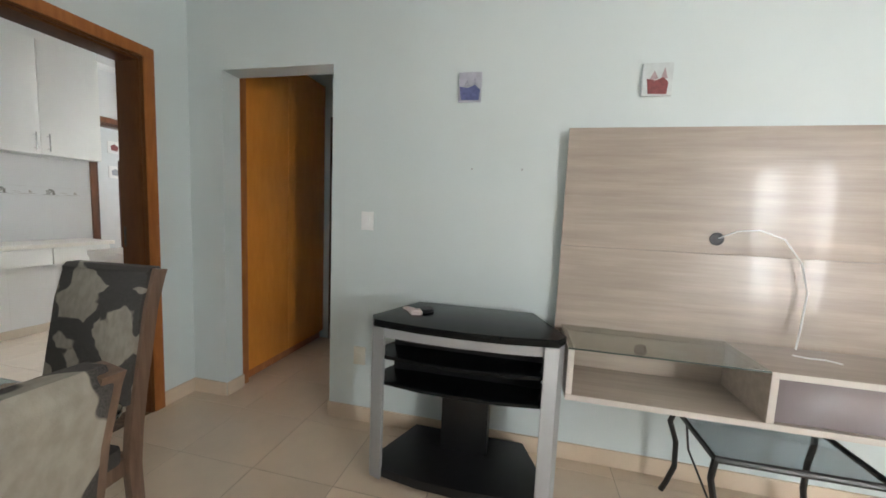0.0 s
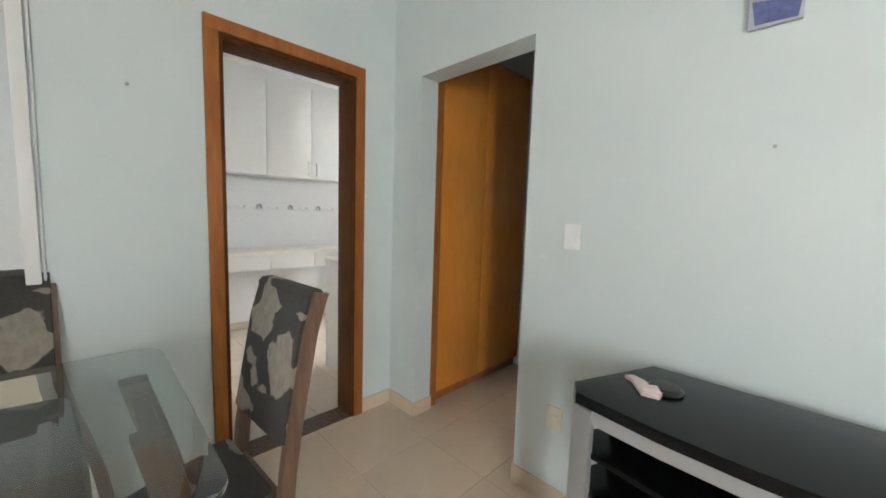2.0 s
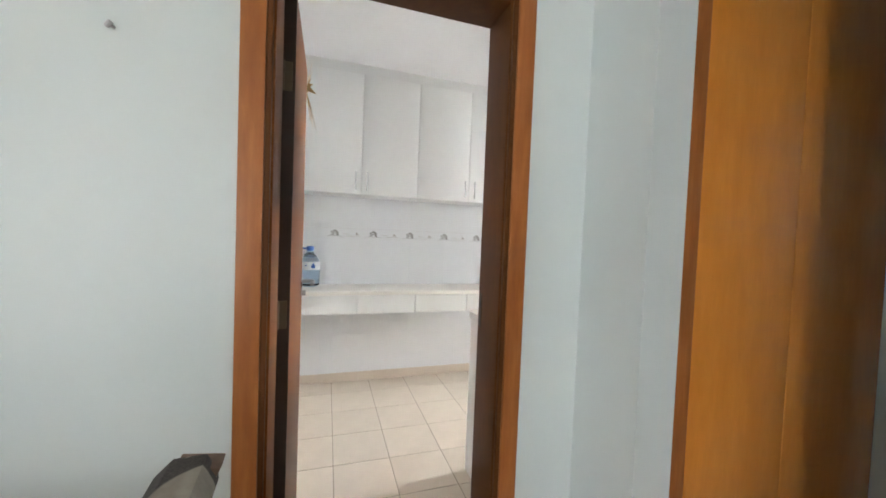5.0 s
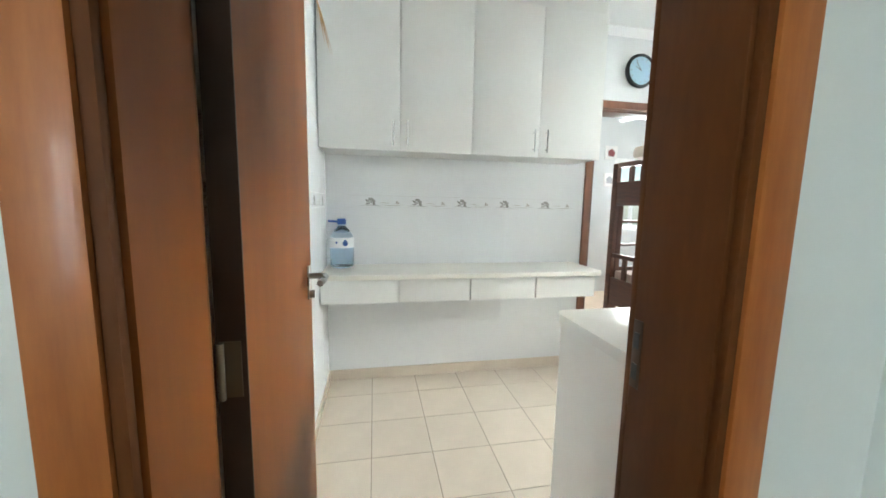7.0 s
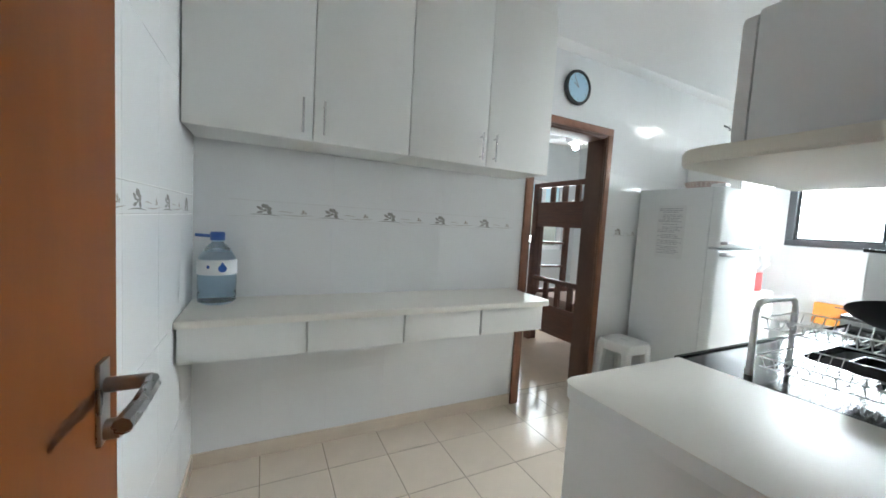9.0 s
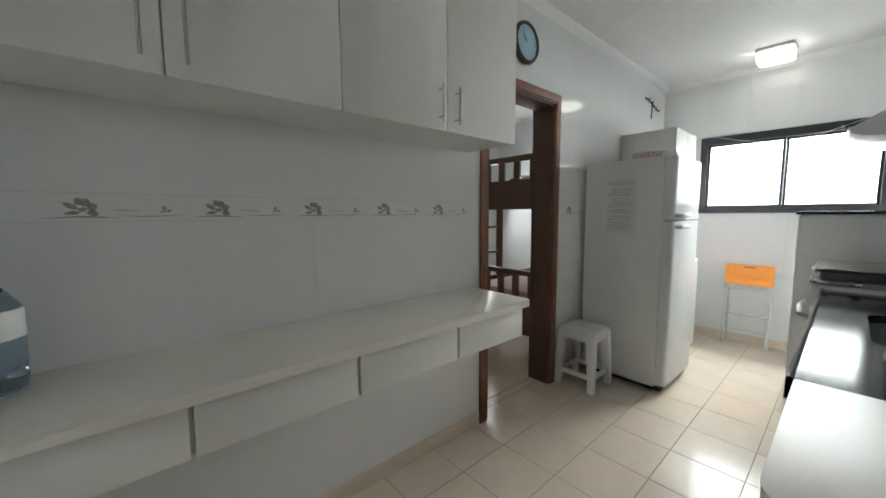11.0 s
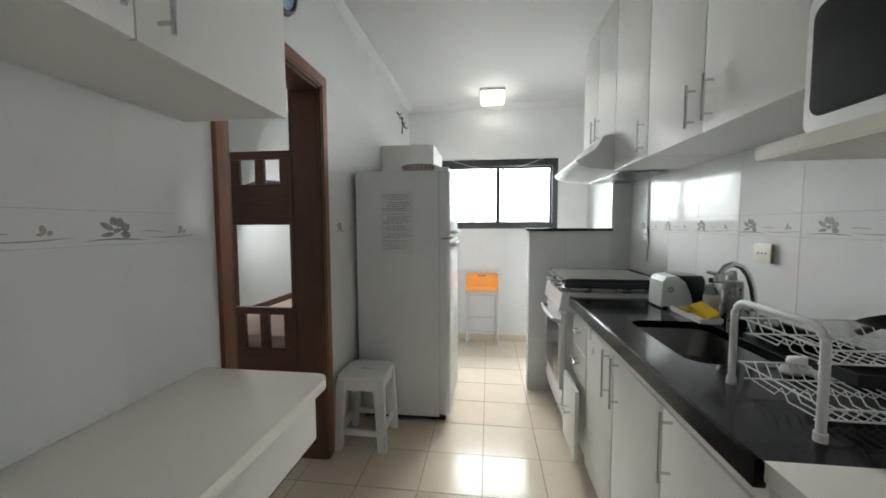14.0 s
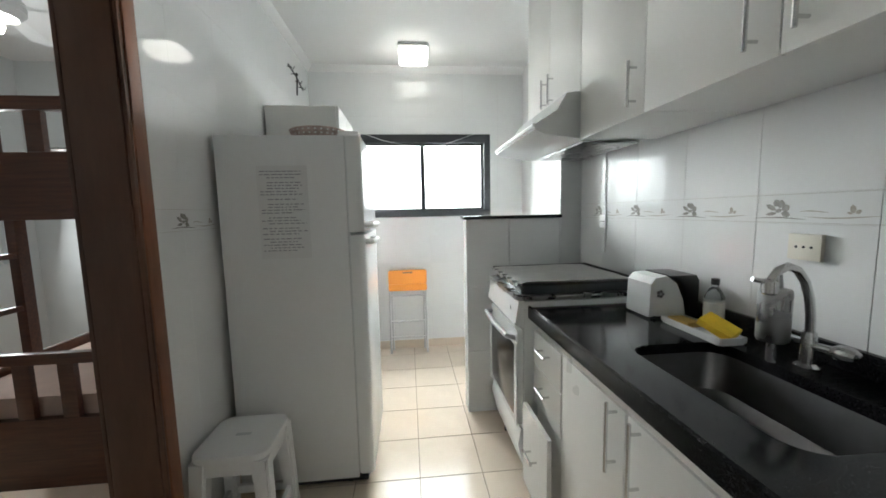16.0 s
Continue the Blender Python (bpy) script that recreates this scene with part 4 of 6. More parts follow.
# dining recess: curtain and a round white lamp
bm = B()
pts = [(-2.3 + 0.018 * math.sin(i * 1.1), -3.2 + i * 0.022) for i in range(44)]
prism(bm, [(x, y) for x, y in pts] + [(x + 0.006, y) for x, y in reversed(pts)], 0.05, 2.4, 2)
solid("curtain", bm, CURTAIN, "tan curtain hanging beside the recess window", "curtain")
bm = B()
pts = [(5.56 + i * 0.028, -4.12 + 0.02 * math.sin(i * 1.2)) for i in range(31)]
prism(bm, [(x, y) for x, y in pts] + [(x, y + 0.006) for x, y in reversed(pts)], 0.05, 2.55, 2)
solid("curtain", bm, SHEER, "pale pinkish curtain drawn aside at the living room window", "curtain")
bm = B()
cyl(bm, (5.0, -4.12, 2.56), (6.5, -4.12, 2.56), 0.014, n=10)
for x in (5.05, 6.45):
    cyl(bm, (x, -4.199, 2.56), (x, -4.12, 2.56), 0.01, n=8)
solid("curtain_rod", bm, STEEL, "slim metal curtain rod above the window", "curtain rod")
bm = B()
box(bm, 6.52, -4.199, 0.0, 7.25, -4.16, 2.12, 0.004)
solid("door_4", bm, CLOSET_WOOD, "closed honey-coloured wooden door in the far wall", "door", kind="structure")
st = thing("round_lamp", "round white lamp on a slim stand in the recess", "lamp", (-0.62, -2.02, 0))
bm = B()
lathe(bm, [(0.0, -0.1), (0.06, -0.085), (0.1, -0.03), (0.105, 0.02), (0.08, 0.07), (0.0, 0.1)], (-0.62, -2.02, 1.03), 24)
part("shade", bm, WHITE_PLASTIC, st)
bm = B()
lathe(bm, [(0.0, 0), (0.12, 0), (0.12, 0.015), (0.015, 0.03), (0.012, 0.98)], (-0.62, -2.02, 0), 18)
part("stand", bm, STEEL, st)


# ---- kitchen ----
def wall_cabinets(name, x_back, x_front, ys, z0, z1, sign, handle_at, label, group):
    """A row of two-door wall cabinets; sign is the direction in which the doors face along x."""
    pairs = [(ys[i], ys[min(i + 2, len(ys) - 1)], ys[i + 1]) for i in range(0, len(ys) - 1, 2)]
    for a, b, m in pairs:
        root = thing(name, label, "wall cabinet", ((x_back + x_front) / 2, (a + b) / 2, z0), group)
        xa, xb = sorted((x_back + sign * 0.002, x_front - sign * 0.02))
        quick(root, "body", LAMINATE, (xa, a + 0.001, z0, xb, b - 0.001, z1), 0.002)
        doors = [(a, m), (m, b)] if m < b else [(a, b)]
        for u, w in doors:
            d0, d1 = sorted((x_front, x_front - sign * 0.018))
            d = quick(root, "door", LAMINATE, (d0, u + 0.002, z0 - 0.004, d1, w - 0.002, z1 - 0.002), 0.002)
            side = handle_at(u, w)
            if side is not None:
                bar_handle(d, x_front, side, z0 + 0.1, 0.15, (sign, 0, 0))


W_SEAMS = [-1.085, -0.593, -0.126, 0.342, 0.80]
wall_cabinets("wall_cabinet", KITCHEN_W, -1.952, W_SEAMS, 1.663, 2.617, 1,
              lambda u, w: w - 0.045 if u in (W_SEAMS[0], W_SEAMS[2]) else u + 0.045, "white laminate wall cabinet with two tall doors", "wall cabinets over the long table")
quickfill = B()
box(quickfill, KITCHEN_W + 0.002, -1.085, 2.618, -1.972, 0.799, CEIL)
solid("cabinet_filler", quickfill, LAMINATE, "white filler board between cabinets and ceiling", "filler board")

E_SEAMS = [0.735, 1.14, 1.57]
wall_cabinets("wall_cabinet", KITCHEN_E, -0.64, E_SEAMS, 1.663, 2.62, -1, lambda u, w: w - 0.052 if u == E_SEAMS[0] else u + 0.052, "white laminate wall cabinet with two doors over the sink", "wall cabinets over the worktop")
wall_cabinets("wall_cabinet", KITCHEN_E, -0.64, [1.57, 2.008], 1.663, 2.62, -1, lambda u, w: u + 0.045, "narrow white laminate wall cabinet beside the hood", "wall cabinets over the worktop")
wall_cabinets("wall_cabinet", KITCHEN_E, -0.64, [2.01, 2.36, 2.71], 1.875, 2.62, -1, lambda u, w: w - 0.045 if u < 2.1 else u + 0.045, "short white laminate wall cabinet over the hood", "wall cabinets over the worktop")
quickfill = B()
box(quickfill, -0.62, 0.736, 2.621, KITCHEN_E - 0.002, 2.709, CEIL)
solid("cabinet_filler", quickfill, LAMINATE, "white filler board between cabinets and ceiling", "filler board")


def long_table():
    root = thing("wall_table", "long white laminate table with shallow drawers fixed along the wall", "table", (-2.07, -0.13, 0.70))
    bm = B()
    prism(bm, rounded(KITCHEN_W + 0.002, -1.086, -1.85, 0.83, 0.045, (0, 0, 1, 0)), 0.853, 0.885, 2, 0.004)
    part("top", bm, LAMINATE_WARM, root, "white top with a rounded corner")
    quick(root, "carcass", LAMINATE, (KITCHEN_W + 0.002, -1.086, 0.70, -1.9, 0.79, 0.852), 0.002)
    ys = [-1.084, -0.60, -0.13, 0.335, 0.79]
    for u, w in zip(ys, ys[1:]):
        quick(root, "drawer", LAMINATE, (-1.899, u + 0.006, 0.7, -1.88, w - 0.006, 0.846), 0.002)
    return root


long_table()


def base_units():
    xf = -0.865
    # drawer unit
    root = thing("base_cabinet", "white laminate base cabinet with three drawers beside the stove", "base cabinet", (-0.57, 1.83, 0), "base cabinets under the worktop")
    quick(root, "body", LAMINATE, (xf + 0.02, 1.66, 0.1, KITCHEN_E - 0.01, 1.955, 0.888))
    quick(root, "plinth", LAMINATE, (xf + 0.07, 1.66, 0.0, KITCHEN_E - 0.02, 1.955, 0.1))
    for z0, z1, out in ((0.67, 0.82, 0.0), (0.49, 0.665, 0.0), (0.11, 0.485, 0.05)):
        d = quick(root, "drawer", LAMINATE, (xf - out, 1.665, z0, xf + 0.019 - out, 1.95, z1))
        bar_handle(d, xf - out, 1.81, (z0 + z1) / 2 + 0.02, 0.1, (-1, 0, 0), False)
    # door units
    for u, w, hs, lab in ((1.265, 1.655, "lo", "white laminate base cabinet with a single door"), (0.86, 1.262, "hi", "white laminate base cabinet with a single door under the sink"), (0.467, 0.857, "hi", "white laminate base cabinet with a single door")):
        root = thing("base_cabinet", lab, "base cabinet", (-0.57, (u + w) / 2, 0), "base cabinets under the worktop")
        quick(root, "body", LAMINATE, (xf + 0.02, u, 0.1, KITCHEN_E - 0.01, w, 0.70 if 0.8 < u < 1.3 else 0.888))
        quick(root, "plinth", LAMINATE, (xf + 0.07, u, 0.0, KITCHEN_E - 0.02, w, 0.1))
        quick(root, "rail", LAMINATE, (xf + 0.001, u, 0.832, xf + 0.0195, w, 0.888))
        d = quick(root, "door", LAMINATE, (xf, u + 0.004, 0.11, xf + 0.019, w - 0.004, 0.825))
        bar_handle(d, xf, u + 0.042 if hs == "lo" else w - 0.055, 0.735, 0.2, (-1, 0, 0))
    # end unit with the white top
    root = thing("base_cabinet", "white laminate end cabinet with a closed side panel", "base cabinet", (-0.57, 0.22, 0), "base cabinets under the worktop")
    quick(root, "body", LAMINATE, (xf + 0.02, -0.02, 0.02, KITCHEN_E - 0.01, 0.464, 0.888))
    quick(root, "side_panel", LAMINATE, (-0.855, -0.045, 0.0, KITCHEN_E - 0.01, -0.0205, 0.888))
    d = quick(root, "door", LAMINATE, (xf, -0.015, 0.11, xf + 0.019, 0.46, 0.80))
    bar_handle(d, xf, 0.40, 0.66, 0.2, (-1, 0, 0))


base_units()
bm = B()
prism(bm, rounded(-0.875, -0.065, KITCHEN_E - 0.003, 0.464, 0.05, (1, 0, 0, 0)), 0.889, 0.9255, 2, 0.003)
wt = thing("worktop", "white laminate worktop with a rounded corner on the end cabinet", "worktop", (-0.575, 0.2, 0.889))
part("edge_band", bm, LAMINATE, wt)
bm = B()
prism(bm, rounded(-0.8765, -0.0665, KITCHEN_E - 0.003, 0.464, 0.05, (1, 0, 0, 0)), 0.9258, 0.928, 2, 0.0008)
part("top_sheet", bm, LAMINATE_WARM, wt)


def granite_top():
    root = thing("granite_worktop", "polished black granite worktop with an upstand and sink cut-out", "worktop", (-0.58, 1.25, 0.889))
    x0, x1, y0, y1 = -0.89, KITCHEN_E - 0.003, 0.466, 1.957
    sx0, sx1, sy0, sy1 = -0.745, -0.43, 0.945, 1.465
    bm = B()
    for dims in ((x0, y0, x1, sy0), (x0, sy1, x1, y1), (x0, sy0, sx0, sy1), (sx1, sy0, x1, sy1)):
        box(bm, dims[0], dims[1], 0.89, dims[2], dims[3], 0.922)
    bmesh.ops.remove_doubles(bm, verts=bm.verts, dist=0.0005)
    for cx, cy, a0 in ((sx0, sy0, 180), (sx1, sy0, 270), (sx1, sy1, 0), (sx0, sy1, 90)):
        ox, oy = cx + (0.07 if cx == sx0 else -0.07), cy + (0.07 if cy == sy0 else -0.07)
        curve = [(ox + 0.07 * math.cos(radians(a0 + k * 15)), oy + 0.07 * math.sin(radians(a0 + k * 15))) for k in range(7)]
        prism(bm, [(cx, cy)] + (curve[::-1]), 0.89, 0.922, 2)
    part("slab", bm, GRANITE, root, smooth=False)
    bm = B()
    prism(bm, [(x0 - 0.001, 0.875), (x0 + 0.02, 0.875), (x0 + 0.02, 0.889), (x0 + 0.012, 0.927), (x0 + 0.006, 0.931), (x0 - 0.001, 0.926)], y0, y1, 1)
    part("front_edge", bm, GRANITE, root)
    quick(root, "upstand", GRANITE, (x1 - 0.02, y0, 0.923, x1, y1, 0.985), 0.003)
    # steel bowl
    s = thing("kitchen_sink", "rectangular stainless steel sink bowl set into the granite", "sink", ((sx0 + sx1) / 2, (sy0 + sy1) / 2, 0.75))
    bm = B()
    rim, base = rounded(sx0 - 0.004, sy0 - 0.004, sx1 + 0.004, sy1 + 0.004, 0.05), rounded(sx0 + 0.02, sy0 + 0.02, sx1 - 0.02, sy1 - 0.02, 0.06)
    rings = [[bm.verts.new((x, y, 0.889)) for x, y in rim], [bm.verts.new((x, y, 0.78)) for x, y in base], [bm.verts.new((sx0 + sx1 - 0 - ((sx0 + sx1) / 2) + (x - (sx0 + sx1) / 2) * 0.8, (sy0 + sy1) / 2 + (y - (sy0 + sy1) / 2) * 0.86, 0.755)) for x, y in base]]
    for a, c in zip(rings, rings[1:]):
        for i in range(len(a)):
            bm.faces.new((a[i], a[(i + 1) % len(a)], c[(i + 1) % len(a)], c[i]))
    bm.faces.new(rings[-1])
    part("bowl", bm, plain("dull_sink_steel", (0.2, 0.2, 0.2), 0.3, 1.0, vary=0.1, scale=18), s)
    bm = B()
    lathe(bm, [(0.0, 0.001), (0.035, 0.001), (0.04, 0.006), (0.03, 0.004), (0.0, 0.003)], ((sx0 + sx1) / 2, 1.2, 0.755), 20)
    part("drain", bm, CHROME, s)
    return root


granite_top()


def faucet(x, y, z):
    root = thing("faucet", "chrome kitchen faucet with a swan neck and filter cylinder", "faucet", (x, y, z))
    bm = B()
    lathe(bm, [(0.0, 0), (0.028, 0), (0.028, 0.01), (0.018, 0.018), (0.016, 0.09), (0.014, 0.1)], (x, y, z), 20)
    part("base", bm, CHROME, root)
    bm = B()
    pts = [(x, y, z + 0.09), (x - 0.002, y, z + 0.14), (x - 0.01, y, z + 0.19), (x - 0.026, y, z + 0.235), (x - 0.05, y, z + 0.265), (x - 0.078, y, z + 0.276), (x - 0.104, y, z + 0.266), (x - 0.122, y, z + 0.24)]
    tube(bm, pts, 0.0105, 12)
    part("neck", bm, CHROME, root)
    bm = B()
    lathe(bm, [(0.012, 0.0), (0.018, 0.005), (0.018, 0.035), (0.012, 0.04)], (x - 0.125, y, z + 0.205), 16)
    cyl(bm, (x - 0.125, y, z + 0.235), (x - 0.165, y + 0.01, z + 0.245), 0.008, 0.006, 10)
    part("spout", bm, CHROME, root)
    for s in (-1, 1):
        bm = B()
        cyl(bm, (x, y, z + 0.065), (x, y + s * 0.06, z + 0.07), 0.011, n=12)
        lathe(bm, [(0.012, 0), (0.02, s * 0.01), (0.022, s * 0.035), (0.014, s * 0.05), (0.0, s * 0.052)], (x, y + s * 0.055, z + 0.07), 14, "y")
        part("tap_knob", bm, CHROME, root)
    bm = B()
    fx, fy = x - 0.045, y + 0.055
    lathe(bm, [(0.0, 0), (0.034, 0), (0.037, 0.008), (0.037, 0.135), (0.034, 0.145), (0.016, 0.15), (0.012, 0.185), (0.0, 0.187)], (fx, fy, z + 0.06), 24)
    tube(bm, [(fx, fy, z + 0.235), (fx - 0.03, fy - 0.025, z + 0.238), (x - 0.115, y, z + 0.236)], 0.007, 8)
    cyl(bm, (fx, fy, z), (fx, fy, z + 0.061), 0.012, n=12)
    part("filter", bm, STEEL, root, "brushed steel water filter cylinder")
    return root


faucet(-0.375, 1.25, 0.922)


def toaster():
    x, y, z = -0.4, 1.79, 0.922
    root = thing("toaster", "white toaster with black top standing on the granite", "toaster", (x, y, z))
    bm = B()
    prism(bm, [(-0.495, 0.93), (-0.49, 1.06), (-0.47, 1.085), (-0.42, 1.09), (-0.38, 1.06), (-0.35, 0.99), (-0.34, 0.93)], 1.71, 1.86, 1, 0.012)
    part("shell", bm, GREY_PLASTIC, root)
    bm = B()
    prism(bm, [(-0.42, 1.093), (-0.375, 1.064), (-0.345, 0.99), (-0.335, 0.93), (-0.298, 0.93), (-0.298, 1.07), (-0.31, 1.092)], 1.70, 1.855, 1, 0.006)
    part("back", bm, BLACK, root)
    bm = B()
    for i in range(5):
        a = 2 * math.pi * i / 5
        lathe(bm, [(0.0, 0.0), (0.006, 0.0), (0.005, -0.002), (0.0, -0.002)], (-0.45 + 0.01 * math.cos(a), 1.709, 1.02 + 0.01 * math.sin(a)), 8, "y")
    part("emblem", bm, STEEL, root)
    for dx, dy in ((-0.47, 1.72), (-0.47, 1.86), (-0.32, 1.72), (-0.32, 1.86)):
        bm = B()
        cyl(bm, (dx, dy, z), (dx, dy, z + 0.012), 0.01, n=10)
        part("foot", bm, BLACK, root)


toaster()
bt = thing("detergent_bottle", "small clear detergent bottle with a dark cap", "bottle", (-0.325, 1.6, 0.922))
bm = B()
lathe(bm, [(0.0, 0), (0.028, 0), (0.031, 0.01), (0.031, 0.11), (0.02, 0.135), (0.011, 0.145), (0.011, 0.155)], (-0.325, 1.6, 0.922), 20)
part("body", bm, PET_CLEAR, bt)
bm = B()
lathe(bm, [(0.0, 0.153), (0.013, 0.153), (0.013, 0.175), (0.0, 0.176)], (-0.325, 1.6, 0.922), 14)
part("cap", bm, BLACK, bt)
bm = B()
lathe(bm, [(0.0315, 0.03), (0.032, 0.03), (0.032, 0.09), (0.0315, 0.09)], (-0.325, 1.6, 0.922), 20)
part("label", bm, PAPER, bt)

tr = thing("sponge_tray", "white plastic sponge tray beside the sink", "tray", (-0.42, 1.55, 0.922))
bm = B()
prism(bm, rounded(-0.465, 1.42, -0.375, 1.68, 0.015), 0.9225, 0.928, 2)
part("base", bm, WHITE_PLASTIC, tr)
for dims in ((-0.467, 1.42, 0.928, -0.462, 1.68, 0.946), (-0.378, 1.42, 0.928, -0.373, 1.68, 0.946), (-0.462, 1.418, 0.928, -0.378, 1.423, 0.946), (-0.462, 1.677, 0.928, -0.378, 1.682, 0.946), (-0.462, 1.545, 0.928, -0.378, 1.55, 0.94)):
    quick(tr, "rim", WHITE_PLASTIC, dims, 0.002)
bm = B()
box(bm, -0.035, -0.05, -0.012, 0.035, 0.05, 0.012, 0.004)
sp = solid("sponge", bm, YELLOW, "yellow kitchen sponge leaning on its tray", "sponge")
sp.matrix_basis = pose(-0.42, 1.475, 0.966, 24, -12, 20)
bm = B()
box(bm, -0.03, -0.045, -0.01, 0.03, 0.045, 0.01, 0.004)
sp = solid("sponge", bm, plain("ochre_soap", (0.5, 0.32, 0.08), 0.5, vary=0.1), "ochre soap bar lying in the tray", "soap")
sp.matrix_basis = pose(-0.42, 1.62, 0.9385, 0, 0, 5)


def socket(y, z, w, h, lab):
    root = thing("wall_socket", lab, "socket", (KITCHEN_E, y, z - h / 2))
    quick(root, "plate", CREAM_PLASTIC if w > 0.08 else WHITE_PLASTIC, (KITCHEN_E - 0.014, y - w / 2, z - h / 2, KITCHEN_E - 0.001, y + w / 2, z + h / 2), 0.004)
    for dy in (-0.02, 0.0, 0.02):
        bm = B()
        cyl(bm, (KITCHEN_E - 0.0145, y + dy, z), (KITCHEN_E - 0.0155, y + dy, z), 0.004, n=8)
        part("hole", bm, BLACK, root)
    return root


socket(1.352, 1.232, 0.088, 0.075, "cream plastic double socket on the white tiles")
socket(2.43, 1.28, 0.06, 0.075, "small white socket beside the stove")
bm = B()
tube(bm, [(KITCHEN_E - 0.006, 2.42, 1.7), (KITCHEN_E - 0.006, 2.42, 1.5), (KITCHEN_E - 0.005, 2.415, 1.33), (KITCHEN_E - 0.006, 2.41, 1.1)], 0.004, 6)
solid("hood_cable", bm, WHITE_PLASTIC, "thin white cable down the tiles below the hood", "cable")


def dish_rack():
    x0, x1, y0, y1, z = -0.718, -0.335, 0.55, 0.81, 0.922
    root = thing("dish_rack", "white coated wire dish rack on two tiers", "dish rack", ((x0 + x1) / 2, (y0 + y1) / 2, z))
    for x in (x0, x1):
        bm = B()
        r = 0.04
        pts = [Vector((x, y0, z)), Vector((x, y0, z + 0.175))] + arc((x, y0 + r, z + 0.185), r, 180, 90, 5, (0, 1, 0), (0, 0, 1)) + arc((x, y1 - r, z + 0.185), r, 90, 0, 5, (0, 1, 0), (0, 0, 1)) + [Vector((x, y1, z + 0.175)), Vector((x, y1, z))]
        tube(bm, pts, 0.0085, 12)
        part("side_frame", bm, WHITE_PLASTIC, root)
        for y in (y0, y1):
            bm = B()
            cyl(bm, (x, y, z), (x, y, z + 0.018), 0.0115, n=14)
            part("foot", bm, WHITE_PLASTIC, root)
    for zz, h in ((z + 0.028, 0.035), (z + 0.145, 0.035)):
        bm = B()
        tube(bm, [(x0 + 0.012, y0 + 0.005, zz + h), (x1 - 0.012, y0 + 0.005, zz + h), (x1 - 0.012, y1 - 0.005, zz + h), (x0 + 0.012, y1 - 0.005, zz + h)], 0.0024, 6, True)
        tier = part("basket", bm, WHITE_PLASTIC, root, "white wire tier")
        for y in (y0 + 0.03, y1 - 0.03):
            bm = B()
            tube(bm, [(x0 + 0.012, y, zz), (x1 - 0.012, y, zz)], 0.0022, 6)
            part("wire", bm, WHITE_PLASTIC, tier)
        for i in range(14):
            bm = B()
            x = x0 + 0.025 + i * (x1 - x0 - 0.05) / 13
            tube(bm, [(x, y0 + 0.005, zz + h), (x, y0 + 0.03, zz), (x, (y0 + y1) / 2 - 0.02, zz - 0.003), (x, (y0 + y1) / 2, zz + 0.02), (x, (y0 + y1) / 2 + 0.02, zz - 0.003), (x, y1 - 0.03, zz), (x, y1 - 0.005, zz + h)], 0.0016, 5)
            part("wire", bm, WHITE_PLASTIC, tier)
    return root


dish_rack()
bm = B()
lathe(bm, [(0.02, 0.0), (0.05, 0.004), (0.1, 0.02), (0.125, 0.035), (0.128, 0.038), (0.1, 0.028), (0.05, 0.012), (0.0, 0.01)], (0, 0, 0), 28)
lathe(bm, [(0.0, 0.0385), (0.02, 0.0386), (0.03, 0.0388)], (0, 0, 0), 12)
pn = thing("frying_pan", "black pan lying tilted in the upper rack tier", "pan", (0, 0, 0))
part("dish", bm, BLACK, pn)
bm = B()
tube(bm, [(0.0, 0.12, 0.034), (0.0, 0.17, 0.04), (0.0, 0.235, 0.03)], 0.012, 10)
part("handle", bm, BLACK, pn, "black moulded handle")
pn.matrix_basis = pose(-0.43, 0.62, 1.125, -22, -6, -8)
bm = B()
prism(bm, rounded(-0.55, 0.67, -0.37, 0.795, 0.02), 0.0, 0.004, 2)
for dims in ((-0.55, 0.67, -0.544, 0.795), (-0.376, 0.67, -0.37, 0.795), (-0.544, 0.67, -0.376, 0.676), (-0.544, 0.789, -0.376, 0.795)):
    box(bm, dims[0], dims[1], 0.004, dims[2], dims[3], 0.03)
bt_ = solid("baking_tray", bm, BLACK, "black baking tray lying in the lower rack tier", "tray")
bt_.matrix_basis = pose(0, 0, 0.982)
wr = thing("wire_rack", "thin dark wire rack hanging on the white tiles", "wire rack", (-0.3, 0.7, 1.21))
for z, y1 in ((1.25, 0.885), (1.218, 0.875), (1.385, 0.87)):
    bm = B()
    tube(bm, [(KITCHEN_E - 0.001, 0.5, z), (-0.305, 0.51, z), (-0.305, y1 - 0.02, z), (-0.3, y1, z + 0.008)], 0.003, 6)
    part("wire", bm, STEEL, wr)
bm = B()
tube(bm, [(-0.298, 0.6, 1.39), (-0.298, 0.6, 1.21)], 0.0025, 6)
part("wire", bm, STEEL, wr)
bm = B()
for i, c in enumerate(((0, 0, 0.012), (0.03, 0.02, 0.016), (-0.03, 0.015, 0.014), (0.01, -0.03, 0.012), (0.0, 0.01, 0.03))):
    bmesh.ops.create_icosphere(bm, subdivisions=2, radius=0.035, matrix=Matrix.Translation(c) @ Matrix.Diagonal((1.2, 0.9, 0.5, 1)))
for vtx in bm.verts:
    vtx.co += noise.noise_vector(vtx.co * 45) * 0.007
    vtx.co.z = max(vtx.co.z, 0.0)
cl = solid("dish_cloth", bm, CLOTH, "crumpled white dish cloth on the granite", "cloth")
cl.matrix_basis = pose(-0.47, 0.9, 0.9225, 0, 0, 30)


